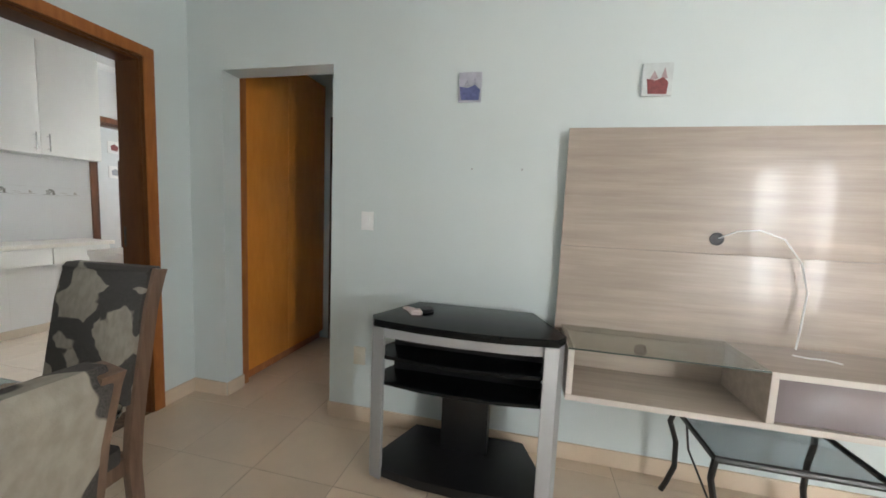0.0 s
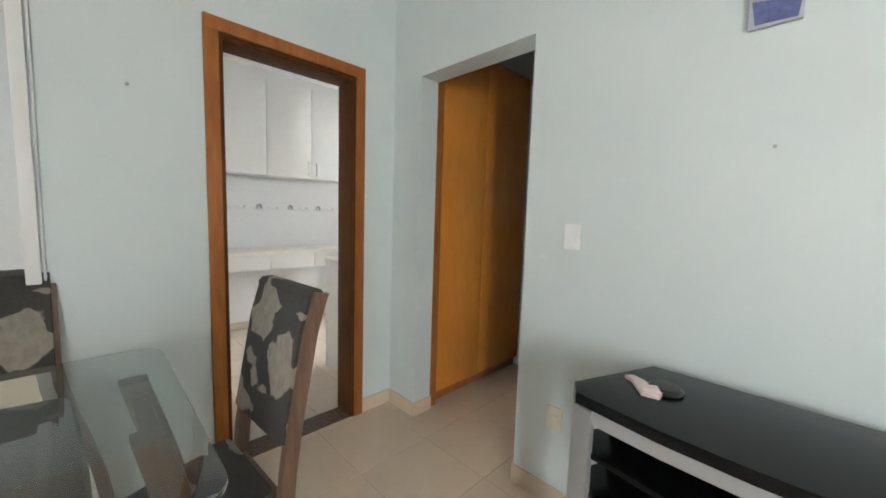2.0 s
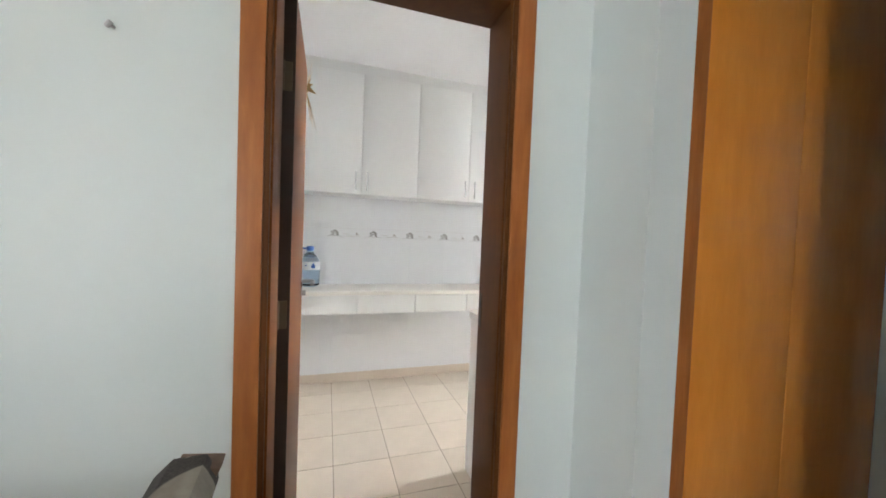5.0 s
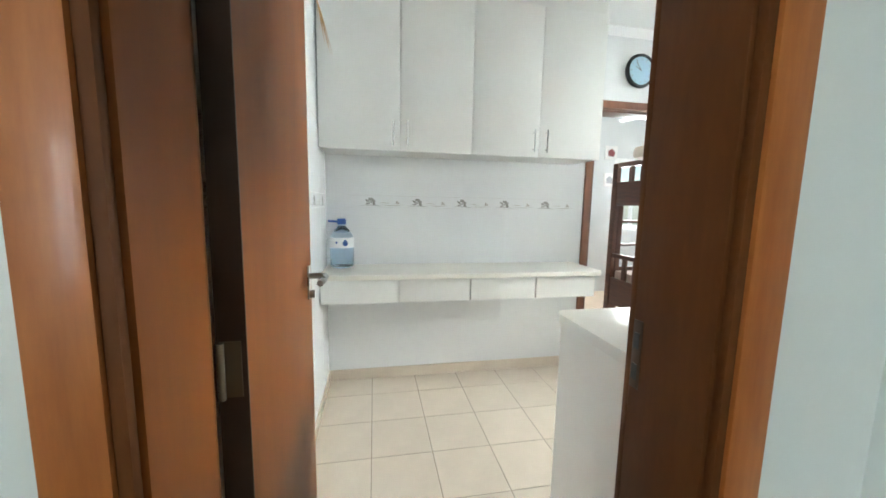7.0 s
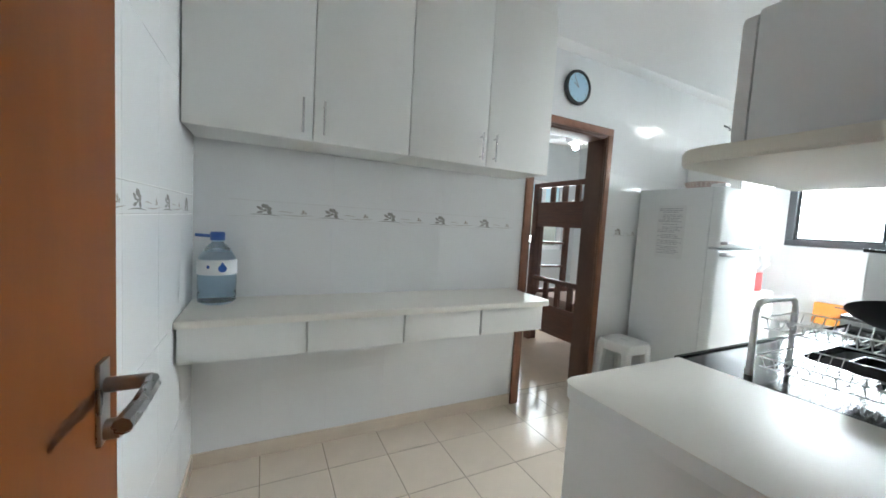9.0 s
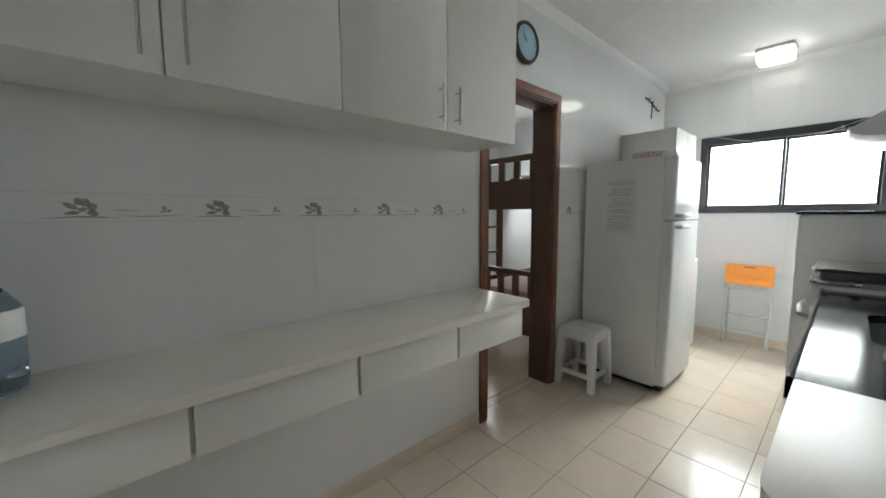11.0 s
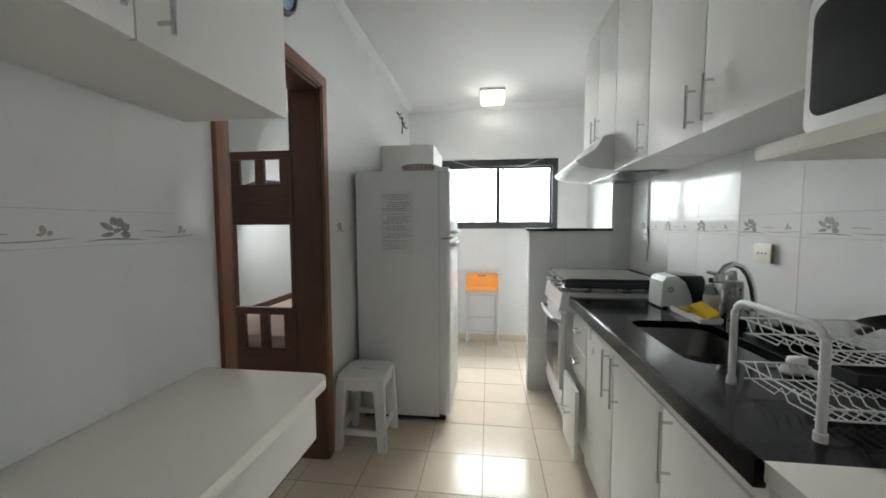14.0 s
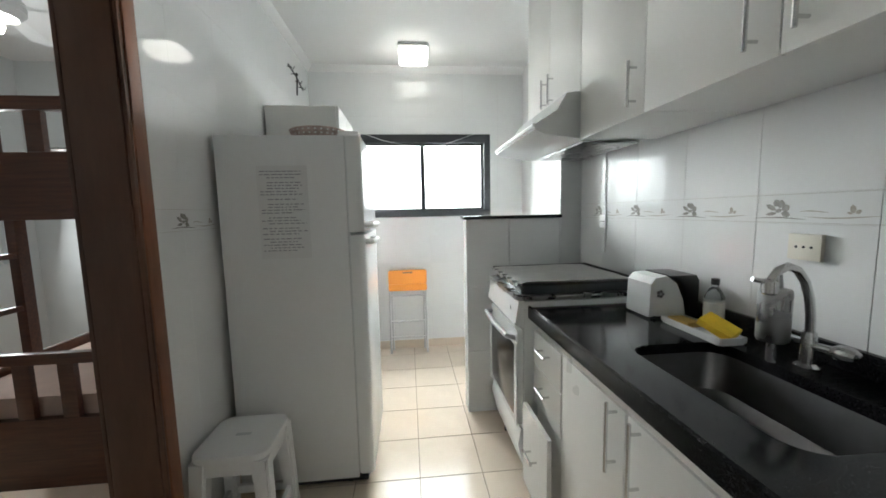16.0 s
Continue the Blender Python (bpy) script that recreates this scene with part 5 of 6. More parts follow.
def microwave():
    bm = B()
    prism(bm, rounded(-0.735, 0.08, KITCHEN_E - 0.002, 0.735, 0.08, (1, 0, 0, 0)), 1.493, 1.528, 2, 0.006)
    shelf = thing("microwave_shelf", "white shelf with rounded corners under the microwave", "shelf", (-0.5, 0.4, 1.493))
    part("board", bm, CREAM_BOARD, shelf)
    bm = B()
    prism(bm, rounded(-0.737, 0.078, KITCHEN_E - 0.004, 0.737, 0.08, (1, 0, 0, 0)), 1.499, 1.522, 2, 0.002)
    part("edge_band", bm, CREAM_BOARD, shelf)
    x0, x1, y0, y1, z0, z1 = -0.665, -0.30, 0.19, 0.705, 1.54, 1.84
    root = thing("microwave", "white microwave oven with a dark glass door", "microwave", ((x0 + x1) / 2, (y0 + y1) / 2, 1.528))
    quick(root, "body", WHITE_PLASTIC, (x0 + 0.03, y0, z0, x1, y1, z1), 0.012)
    bm = B()
    prism(bm, rounded(y0, z0, y1, z1, 0.03), x0, x0 + 0.029, 0, 0.006)
    d = part("door", bm, WHITE_PLASTIC, root)
    bm = B()
    prism(bm, rounded(y0 + 0.12, z0 + 0.035, y1 - 0.02, z1 - 0.03, 0.03), x0 - 0.004, x0 - 0.0005, 0, 0.001)
    part("window", bm, BLACK_GLOSS, d, "dark tinted glass")
    bm = B()
    box(bm, x0 - 0.0055, y0 + 0.29, z0 + 0.055, x0 - 0.0045, y0 + 0.335, z0 + 0.06)
    part("nameplate", bm, SILVER, d)
    bm = B()
    prism(bm, rounded(y0 + 0.02, z0 + 0.03, y0 + 0.105, z1 - 0.03, 0.01), x0 - 0.003, x0 - 0.0005, 0)
    part("control_panel", bm, SILVER, root)
    for x in (x0 + 0.06, x1 - 0.04):
        for y in (y0 + 0.05, y1 - 0.05):
            bm = B()
            cyl(bm, (x, y, 1.5283), (x, y, z0 + 0.002), 0.014, n=10)
            part("foot", bm, BLACK, root)


microwave()


def stove():
    x0, x1, y0, y1 = -0.93, -0.3, 1.985, 2.545
    root = thing("stove", "white gas stove with a dark oven door and closed glass lid", "stove", ((x0 + x1) / 2, (y0 + y1) / 2, 0))
    quick(root, "body", ENAMEL, (x0 + 0.03, y0, 0.14, x1, y1, 0.94), 0.006)
    bm = B()
    prism(bm, [(x0 - 0.012, 0.835), (x0 + 0.03, 0.815), (x0 + 0.03, 0.945), (x0 + 0.006, 0.945)], y0, y1, 1, 0.004)
    cp = part("control_panel", bm, ENAMEL, root, "white control panel")
    bm = B()
    lathe(bm, [(0.0, -0.003), (0.008, -0.003), (0.009, 0.0), (0.0, 0.001)], (x0 - 0.004, y0 + 0.1, 0.893), 14, "x")
    part("emblem", bm, PALE_METAL, cp)
    bm = B()
    prism(bm, rounded(y0 + 0.012, 0.335, y1 - 0.012, 0.805, 0.03), x0 + 0.004, x0 + 0.029, 0, 0.004)
    dr = part("oven_door", bm, ENAMEL, root)
    bm = B()
    prism(bm, rounded(y0 + 0.05, 0.37, y1 - 0.05, 0.72, 0.03), x0 - 0.001, x0 + 0.0035, 0, 0.001)
    part("window", bm, BLACK_GLOSS, dr, "dark oven glass")
    bm = B()
    tube(bm, [(x0 + 0.004, y0 + 0.04, 0.76), (x0 - 0.035, y0 + 0.06, 0.765), (x0 - 0.048, (y0 + y1) / 2, 0.768), (x0 - 0.035, y1 - 0.06, 0.765), (x0 + 0.004, y1 - 0.04, 0.76)], 0.012, 10)
    part("handle", bm, SILVER, dr, "curved silver handle")
    for w0, w1 in ((y0 + 0.014, y0 + 0.0495), (y1 - 0.0495, y1 - 0.014)):
        quick(dr, "door_trim", ENAMEL, (x0 - 0.002, w0, 0.34, x0 + 0.0035, w1, 0.74), 0.001, "white strip beside the glass")
    bm = B()
    prism(bm, [(x0 + 0.02, 0.325), (x0 + 0.005, 0.25), (x0 + 0.03, 0.14), (x0 + 0.05, 0.14), (x0 + 0.05, 0.325)], y0 + 0.008, y1 - 0.008, 1, 0.003)
    part("drawer", bm, ENAMEL, root)
    for x in (x0 + 0.09, x1 - 0.06):
        for y in (y0 + 0.05, y1 - 0.05):
            bm = B()
            cyl(bm, (x, y, 0), (x, y, 0.141), 0.016, n=10)
            part("foot", bm, BLACK, root)
    bm = B()
    prism(bm, rounded(x0 - 0.005, y0 - 0.004, x1, y1 + 0.004, 0.03), 0.945, 0.965, 2, 0.006)
    part("hob", bm, STEEL, root, "dull steel hob")
    bm = B()
    prism(bm, rounded(x0 + 0.01, y0 + 0.01, x1 - 0.03, y1 - 0.01, 0.025), 1.008, 1.018, 2, 0.002)
    lid = part("lid", bm, LID_GREY, root, "dark glass lid")
    bm = B()
    tube(bm, [(x0 + 0.02, y0 + 0.012, 1.016), (x1 - 0.034, y0 + 0.012, 1.018), (x1 - 0.034, y1 - 0.012, 1.018), (x0 + 0.02, y1 - 0.012, 1.016)], 0.007, 6)
    part("seal", bm, BLACK, lid, "black rubber rim")
    bm = B()
    prism(bm, rounded(x0 + 0.03, y0 + 0.03, x1 - 0.05, y1 - 0.03, 0.02), 0.966, 1.006, 2, 0.003)
    part("burner_well", bm, LID_GREY, root, "dark burner well under the lid")
    for x in (x0 + 0.05, x1 - 0.07):
        for y in (y0 + 0.06, y1 - 0.06):
            bm = B()
            cyl(bm, (x, y, 0.964), (x, y, 1.009), 0.008, n=8)
            part("lid_stop", bm, BLACK, root)
    # cloth over the lid, its edge wavy
    bm = B()
    nx, ny = 30, 26
    grid = {}
    for i in range(nx + 1):
        for j in range(ny + 1):
            u, w = i / nx, j / ny
            x = x0 + u * (x1 - x0 - 0.075)
            y = y0 + 0.03 + w * (y1 - y0 - 0.075)
            z = 1.025 + 0.003 * noise.noise(Vector((x * 9, y * 9, 0)))
            if u < 0.08:
                z += 0.010 * math.sin(w * 34) * (1 - u / 0.08) - 0.014 * (1 - u / 0.08)
                x += 0.006 * math.sin(w * 21) * (1 - u / 0.08)
            grid[i, j] = bm.verts.new((x, y, z))
    for i in range(nx):
        for j in range(ny):
            bm.faces.new((grid[i, j], grid[i + 1, j], grid[i + 1, j + 1], grid[i, j + 1]))
    bmesh.ops.solidify(bm, geom=bm.faces[:], thickness=0.004)
    solid("stove_cloth", bm, CLOTH, "white cloth with a frilled edge covering the stove lid", "cloth")


stove()


def range_hood():
    y0, y1, zb = 2.012, 2.71, 1.665
    root = thing("range_hood", "white range hood with a sloping front under the short cabinets", "range hood", (-0.53, 2.36, zb))
    bm = B()
    prism(bm, [(-0.845, zb + 0.04), (-0.842, zb + 0.066), (-0.745, zb + 0.125), (-0.7, zb + 0.2), (-0.66, zb + 0.205), (KITCHEN_E - 0.003, zb + 0.205), (KITCHEN_E - 0.003, zb + 0.012), (-0.62, zb + 0.0), (-0.80, zb + 0.02)], y0, y1, 1, 0.004)
    part("canopy", bm, ENAMEL, root)
    bm = B()
    box(bm, -0.60, y0 + 0.05, zb - 0.008, -0.32, y1 - 0.05, zb + 0.002, 0.002)
    part("filter", bm, STEEL, root, "grey metal filter")
    bm = B()
    tube(bm, [(-0.846, y0 + 0.002, zb + 0.06), (-0.85, (y0 + y1) / 2, zb + 0.06), (-0.846, y1 - 0.002, zb + 0.06)], 0.009, 8)
    part("front_rail", bm, WHITE_PLASTIC, root)
    for i in range(3):
        bm = B()
        y = y1 - 0.12 - 0.05 * i
        box(bm, -0.80, y - 0.014, zb + 0.09, -0.788, y + 0.014, zb + 0.104, 0.003)
        part("button", bm, SILVER, root)


range_hood()

# half wall between stove and laundry
bm = B()
box(bm, -1.035, 2.725, 0, -0.41, 2.83, 1.3)
solid("wall_half", bm, GROUT, "low tiled wall between stove and laundry", "wall", kind="structure", smooth=False)
bm = B()
box(bm, -0.41, 2.725, 0, KITCHEN_E, 2.83, CEIL)
solid("wall_pier", bm, GROUT, "tiled pier beside the half wall", "wall", kind="structure", smooth=False)
bm = B()
box(bm, -1.06, 2.70, 1.3005, -0.412, 2.855, 1.322, 0.004)
solid("half_wall_cap", bm, GRANITE, "dark granite cap on the half wall", "ledge")


def fridge():
    x0, x1, xd, y0, y1, h = -2.255, -1.69, -1.615, 2.14, 2.74, 1.71
    root = thing("fridge", "tall white two-door fridge with a note taped to its side", "fridge", ((x0 + x1) / 2, (y0 + y1) / 2, 0))
    quick(root, "body", ENAMEL, (x0, y0, 0.04, x1, y1, h), 0.008)
    for z0, z1 in ((0.06, 1.255), (1.268, h - 0.005)):
        bm = B()
        prism(bm, rounded(x1 + 0.008, y0 - 0.003, xd, y1 + 0.003, 0.03, (0, 1, 1, 0)), z0, z1, 2, 0.006)
        d = part("door", bm, ENAMEL, root)
        bm = B()
        zh = 1.22 if z0 < 1 else 1.30
        tube(bm, [(xd - 0.005, y0 + 0.03, zh), (xd + 0.03, y0 + 0.04, zh), (xd + 0.045, y0 + 0.09, zh), (xd + 0.04, y0 + 0.2, zh), (xd + 0.01, y0 + 0.26, zh), (xd - 0.005, y0 + 0.27, zh)], 0.014, 8)
        part("handle", bm, WHITE_PLASTIC, d, "white moulded handle")
    quick(root, "gasket", PALE_GREY, (x1, y0 + 0.006, 0.06, x1 + 0.009, y1 - 0.006, h - 0.006), 0.001)
    quick(root, "plinth", BLACK, (x0 + 0.03, y0 + 0.02, 0.012, x1 + 0.04, y1 - 0.02, 0.042), 0.002)
    for x in (x0 + 0.05, x1 - 0.05):
        for y in (y0 + 0.05, y1 - 0.05):
            bm = B()
            cyl(bm, (x, y, 0), (x, y, 0.041), 0.02, n=10)
            part("foot", bm, BLACK, root)
    quick(root, "hinge_cap", WHITE_PLASTIC, (x1 - 0.03, y0 + 0.02, h + 0.0005, xd - 0.01, y0 + 0.09, h + 0.022), 0.005)
    # note on the side, its handwriting as bars
    nx0, nx1, nz0, nz1, yy = -2.08, -1.86, 1.155, 1.575, y0
    note = thing("note", "handwritten paper note taped to the fridge side", "paper", ((nx0 + nx1) / 2, yy - 0.001, nz0))
    bm = B()
    box(bm, nx0, yy - 0.0025, nz0, nx1, yy - 0.0008, nz1)
    part("sheet", bm, NOTE_PAPER, note)
    rnd = random.Random(4)
    bm = B()
    z = nz1 - 0.025
    while z > nz0 + 0.03:
        x = nx0 + 0.012 + rnd.choice((0, 0, 0.03))
        end = nx1 - rnd.uniform(0.01, 0.07)
        while x < end:
            w = rnd.uniform(0.008, 0.028)
            box(bm, x, yy - 0.0034, z - 0.0022, min(x + w, end), yy - 0.0026, z + 0.0022)
            x += w + rnd.uniform(0.004, 0.008)
        z -= rnd.choice((0.013, 0.013, 0.014, 0.022))
    part("handwriting", bm, INK, note)


fridge()
bk = thing("bread_basket", "shallow pinkish wicker basket on the fridge", "basket", (-1.835, 2.3, 1.71))
bm = B()
lathe(bm, [(0.0, 0.001), (0.1, 0.001), (0.125, 0.02), (0.135, 0.045), (0.13, 0.048), (0.118, 0.022), (0.095, 0.008), (0.0, 0.007)], (-1.835, 2.3, 1.711), 30)
part("bowl", bm, BASKET, bk)
for z in (0.018, 0.034):
    bm = B()
    for i in range(30):
        a = 2 * math.pi * i / 30
        rr = 0.126 if z < 0.03 else 0.134
        c = Vector((-1.835 + rr * math.cos(a), 2.3 + rr * math.sin(a), 1.711 + z))
        q = Vector((-math.sin(a), math.cos(a), 0)) * 0.007
        o = Vector((math.cos(a), math.sin(a), 0)) * 0.003
        vs = [bm.verts.new(c - q), bm.verts.new(c + Vector((0, 0, 0.004)) + o), bm.verts.new(c + q), bm.verts.new(c - Vector((0, 0, 0.004)) + o)]
        bm.faces.new(vs)
    part("weave", bm, PAPER, bk, "pale weave")

hc = thing("wall_cabinet", "white laminate cabinet hung in the laundry behind the fridge", "wall cabinet", (-2.05, 3.1, 1.3))
quick(hc, "body", LAMINATE, (KITCHEN_W + 0.012, 2.82, 1.3, -1.845, 3.4, 2.03), 0.003)
quick(hc, "door", LAMINATE, (-1.844, 2.822, 1.302, -1.826, 3.108, 2.028), 0.003)
quick(hc, "door", LAMINATE, (-1.844, 3.112, 1.302, -1.826, 3.398, 2.028), 0.003)


def washing_machine():
    x0, x1, y0, y1, h = -2.26, -1.76, 2.86, 3.46, 0.88
    root = thing("washing_machine", "white top-loading washing machine in the laundry", "washing machine", ((x0 + x1) / 2, (y0 + y1) / 2, 0))
    quick(root, "body", ENAMEL, (x0, y0, 0.03, x1, y1, h - 0.04), 0.02)
    quick(root, "lid", WHITE_PLASTIC, (x0 + 0.01, y0 + 0.01, h - 0.039, x1 - 0.005, y1 - 0.01, h), 0.012)
    quick(root, "console", WHITE_PLASTIC, (x0 + 0.01, y0 + 0.02, h + 0.0005, x0 + 0.12, y1 - 0.02, h + 0.09), 0.015)
    for x in (x0 + 0.06, x1 - 0.06):
        for y in (y0 + 0.06, y1 - 0.06):
            bm = B()
            cyl(bm, (x, y, 0), (x, y, 0.032), 0.025, n=10)
            part("foot", bm, BLACK, root)


washing_machine()
bm = B()
box(bm, -1.93, 3.1, 0.8805, -1.80, 3.3, 1.05, 0.004)
solid("soap_carton", bm, RED, "red soap powder carton on the washing machine", "carton")
bm = B()
bmesh.ops.create_icosphere(bm, subdivisions=4, radius=0.13, matrix=Matrix.Diagonal((0.9, 1.0, 0.85, 1)))
for vtx in bm.verts:
    vtx.co += noise.noise_vector(vtx.co * 14) * 0.03 + noise.noise_vector(vtx.co * 40) * 0.01
    vtx.co.z = max(vtx.co.z, -0.09)
pb = solid("plastic_bag", bm, BAG, "stuffed white plastic bag on the red carton", "bag")
pb.matrix_basis = pose(-1.86, 3.2, 1.141)


def plastic_stool():
    x, y, h = -2.12, 1.92, 0.45
    root = thing("plastic_stool", "white moulded plastic stool beside the fridge", "stool", (x, y, 0))
    bm = B()
    prism(bm, rounded(x - 0.145, y - 0.145, x + 0.145, y + 0.145, 0.05), h - 0.028, h, 2, 0.01)
    part("seat", bm, WHITE_PLASTIC, root)
    bm = B()
    box(bm, x - 0.03, y - 0.008, h + 0.0003, x + 0.03, y + 0.008, h + 0.0015)
    part("grip_slot", bm, PALE_GREY, root)
    for sx in (-1, 1):
        for sy in (-1, 1):
            bm = B()
            a, b = 0.112, 0.136
            r0, r1 = 0.032, 0.024
            top = [(x + sx * a + dx * r0, y + sy * a + dy * r0) for dx, dy in ((-1, -1), (1, -1), (1, 1), (-1, 1))]
            bot = [(x + sx * b + dx * r1, y + sy * b + dy * r1) for dx, dy in ((-1, -1), (1, -1), (1, 1), (-1, 1))]
            va = [bm.verts.new((p[0], p[1], h - 0.027)) for p in top]
            vb = [bm.verts.new((p[0], p[1], 0)) for p in bot]
            bm.faces.new(va)
            bm.faces.new(list(reversed(vb)))
            es = []
            for i in range(4):
                bm.faces.new((va[i], vb[i], vb[(i + 1) % 4], va[(i + 1) % 4]))
            bmesh.ops.recalc_face_normals(bm, faces=bm.faces[:])
            bmesh.ops.bevel(bm, geom=[e for e in bm.edges if abs(e.verts[0].co.z - e.verts[1].co.z) > 0.1], offset=0.008, segments=2, affect="EDGES")
            part("leg", bm, WHITE_PLASTIC, root)
    for s in (-1, 1):
        quick(root, "skirt", WHITE_PLASTIC, (x - 0.09, y + s * 0.128 - 0.008, h - 0.085, x + 0.09, y + s * 0.128 + 0.008, h - 0.026), 0.003)
        quick(root, "skirt", WHITE_PLASTIC, (x + s * 0.128 - 0.008, y - 0.09, h - 0.085, x + s * 0.128 + 0.008, y + 0.09, h - 0.026), 0.003)
        quick(root, "stretcher", WHITE_PLASTIC, (x - 0.115, y + s * 0.13 - 0.009, 0.09, x + 0.115, y + s * 0.13 + 0.009, 0.125), 0.003)
        quick(root, "stretcher", WHITE_PLASTIC, (x + s * 0.13 - 0.009, y - 0.115, 0.09, x + s * 0.13 + 0.009, y + 0.115, 0.125), 0.003)


plastic_stool()


def folding_stool():
    root = thing("folding_stool", "folded orange and steel step stool leaning on the wall", "stool", (-1.43, 3.86, 0))
    bm = B()
    prism(bm, rounded(-1.62, 0.66, -1.25, 0.80, 0.02), 3.885, 3.91, 1, 0.004)
    prism(bm, rounded(-1.62, 0.60, -1.25, 0.665, 0.015), 3.87, 3.9, 1, 0.004)
    part("seat", bm, ORANGE, root)
    bm = B()
    box(bm, -1.48, 3.8835, 0.77, -1.39, 3.8848, 0.782)
    part("grip_slot", bm, BROWN_GLOSS, root)
    for x in (-1.61, -1.26):
        bm = B()
        tube(bm, [(x, 3.9, 0.64), (x, 3.87, 0.3), (x - 0.0, 3.82, 0.0)], 0.011, 10)
        part("leg", bm, PALE_METAL, root)
        bm = B()
        tube(bm, [(x + (0.02 if x < -1.5 else -0.02), 3.905, 0.62), (x + (0.02 if x < -1.5 else -0.02), 3.92, 0.0)], 0.01, 10)
        part("leg", bm, PALE_METAL, root)
    for z, y in ((0.55, 3.893), (0.3, 3.87), (0.15, 3.846)):
        bm = B()
        tube(bm, [(-1.61, y, z), (-1.26, y, z)], 0.009, 8)
        part("rung", bm, PALE_METAL, root)


folding_stool()


def wall_clock(y, z):
    x = KITCHEN_W
    root = thing("wall_clock", "round wall clock with a dark rim and pale blue dial", "clock", (x, y, z - 0.13))
    bm = B()
    lathe(bm, [(0.0, 0.002), (0.125, 0.002), (0.13, 0.015), (0.125, 0.03), (0.11, 0.035), (0.106, 0.022), (0.0, 0.02)], (x, y, z), 40, "x")
    part("rim", bm, FRAME_DARK, root, "dark round rim")
    bm = B()
    lathe(bm, [(0.0, 0.0225), (0.105, 0.0225), (0.105, 0.024), (0.0, 0.0245)], (x, y, z), 36, "x")
    part("dial", bm, LIGHT_BLUE, root, "pale blue dial")
    bm = B()
    for i in range(12):
        a = 2 * math.pi * i / 12
        c, s = math.cos(a), math.sin(a)
        cyl(bm, (x + 0.0255, y + c * 0.08, z + s * 0.08), (x + 0.0255, y + c * 0.095, z + s * 0.095), 0.0018, n=5)
    part("hour_mark", bm, INK, root)
    for a, r in ((150, 0.055), (125, 0.08)):
        bm = B()
        cyl(bm, (x + 0.027, y, z), (x + 0.027, y + r * math.cos(radians(a)), z + r * math.sin(radians(a))), 0.0025, n=6)
        part("pointer", bm, INK, root)


wall_clock(1.315, 2.405)


def hook_rail(y, z):
    x = KITCHEN_W
    root = thing("hook_rail", "small dark metal hook rail with a hanging cord", "hook rail", (x, y, z))
    bm = B()
    tube(bm, [(x + 0.02, y - 0.17, z + 0.05), (x + 0.03, y, z + 0.015), (x + 0.02, y + 0.19, z - 0.02)], 0.006, 6)
    part("rail", bm, FRAME_DARK, root)
    for d, dz in ((-0.14, 0.045), (-0.05, 0.025), (0.05, 0.005), (0.15, -0.012)):
        bm = B()
        tube(bm, [(x + 0.001, y + d, z + dz), (x + 0.03, y + d, z + dz), (x + 0.045, y + d, z + dz - 0.02), (x + 0.055, y + d, z + dz)], 0.004, 6)
        part("hook", bm, FRAME_DARK, root)
    bm = B()
    tube(bm, [(x + 0.045, y - 0.06, z + 0.03), (x + 0.05, y - 0.07, z - 0.05), (x + 0.042, y - 0.062, z - 0.14)], 0.006, 6)
    part("cord", bm, BLACK, root)


hook_rail(3.5, 2.42)


bm = B()
tube(bm, [(-1.82, 3.938, 2.1), (-1.62, 3.936, 2.03), (-1.4, 3.935, 1.985), (-1.22, 3.935, 1.972), (-1.08, 3.935, 1.985), (-0.95, 3.936, 2.025), (-0.8, 3.938, 2.075), (-0.74, 3.94, 2.1)], 0.0022, 6)
solid("clothes_line", bm, WHITE_PLASTIC, "slack white clothes line hung across the window head", "cord")


def ceiling_lamp(x, y):
    root = thing("ceiling_lamp", "square white ceiling lamp with a glowing diffuser", "ceiling lamp", (x, y, CEIL))
    bm = B()
    prism(bm, rounded(x - 0.125, y - 0.125, x + 0.125, y + 0.125, 0.03), CEIL - 0.03, CEIL - 0.0005, 2, 0.004)
    part("frame", bm, PALE_GREY, root)
    bm = B()
    prism(bm, rounded(x - 0.118, y - 0.118, x + 0.118, y + 0.118, 0.035), CEIL - 0.1, CEIL - 0.0305, 2, 0.012)
    part("diffuser", bm, LIGHT_ON, root, "lit white diffuser")


ceiling_lamp(-1.33, 3.56)


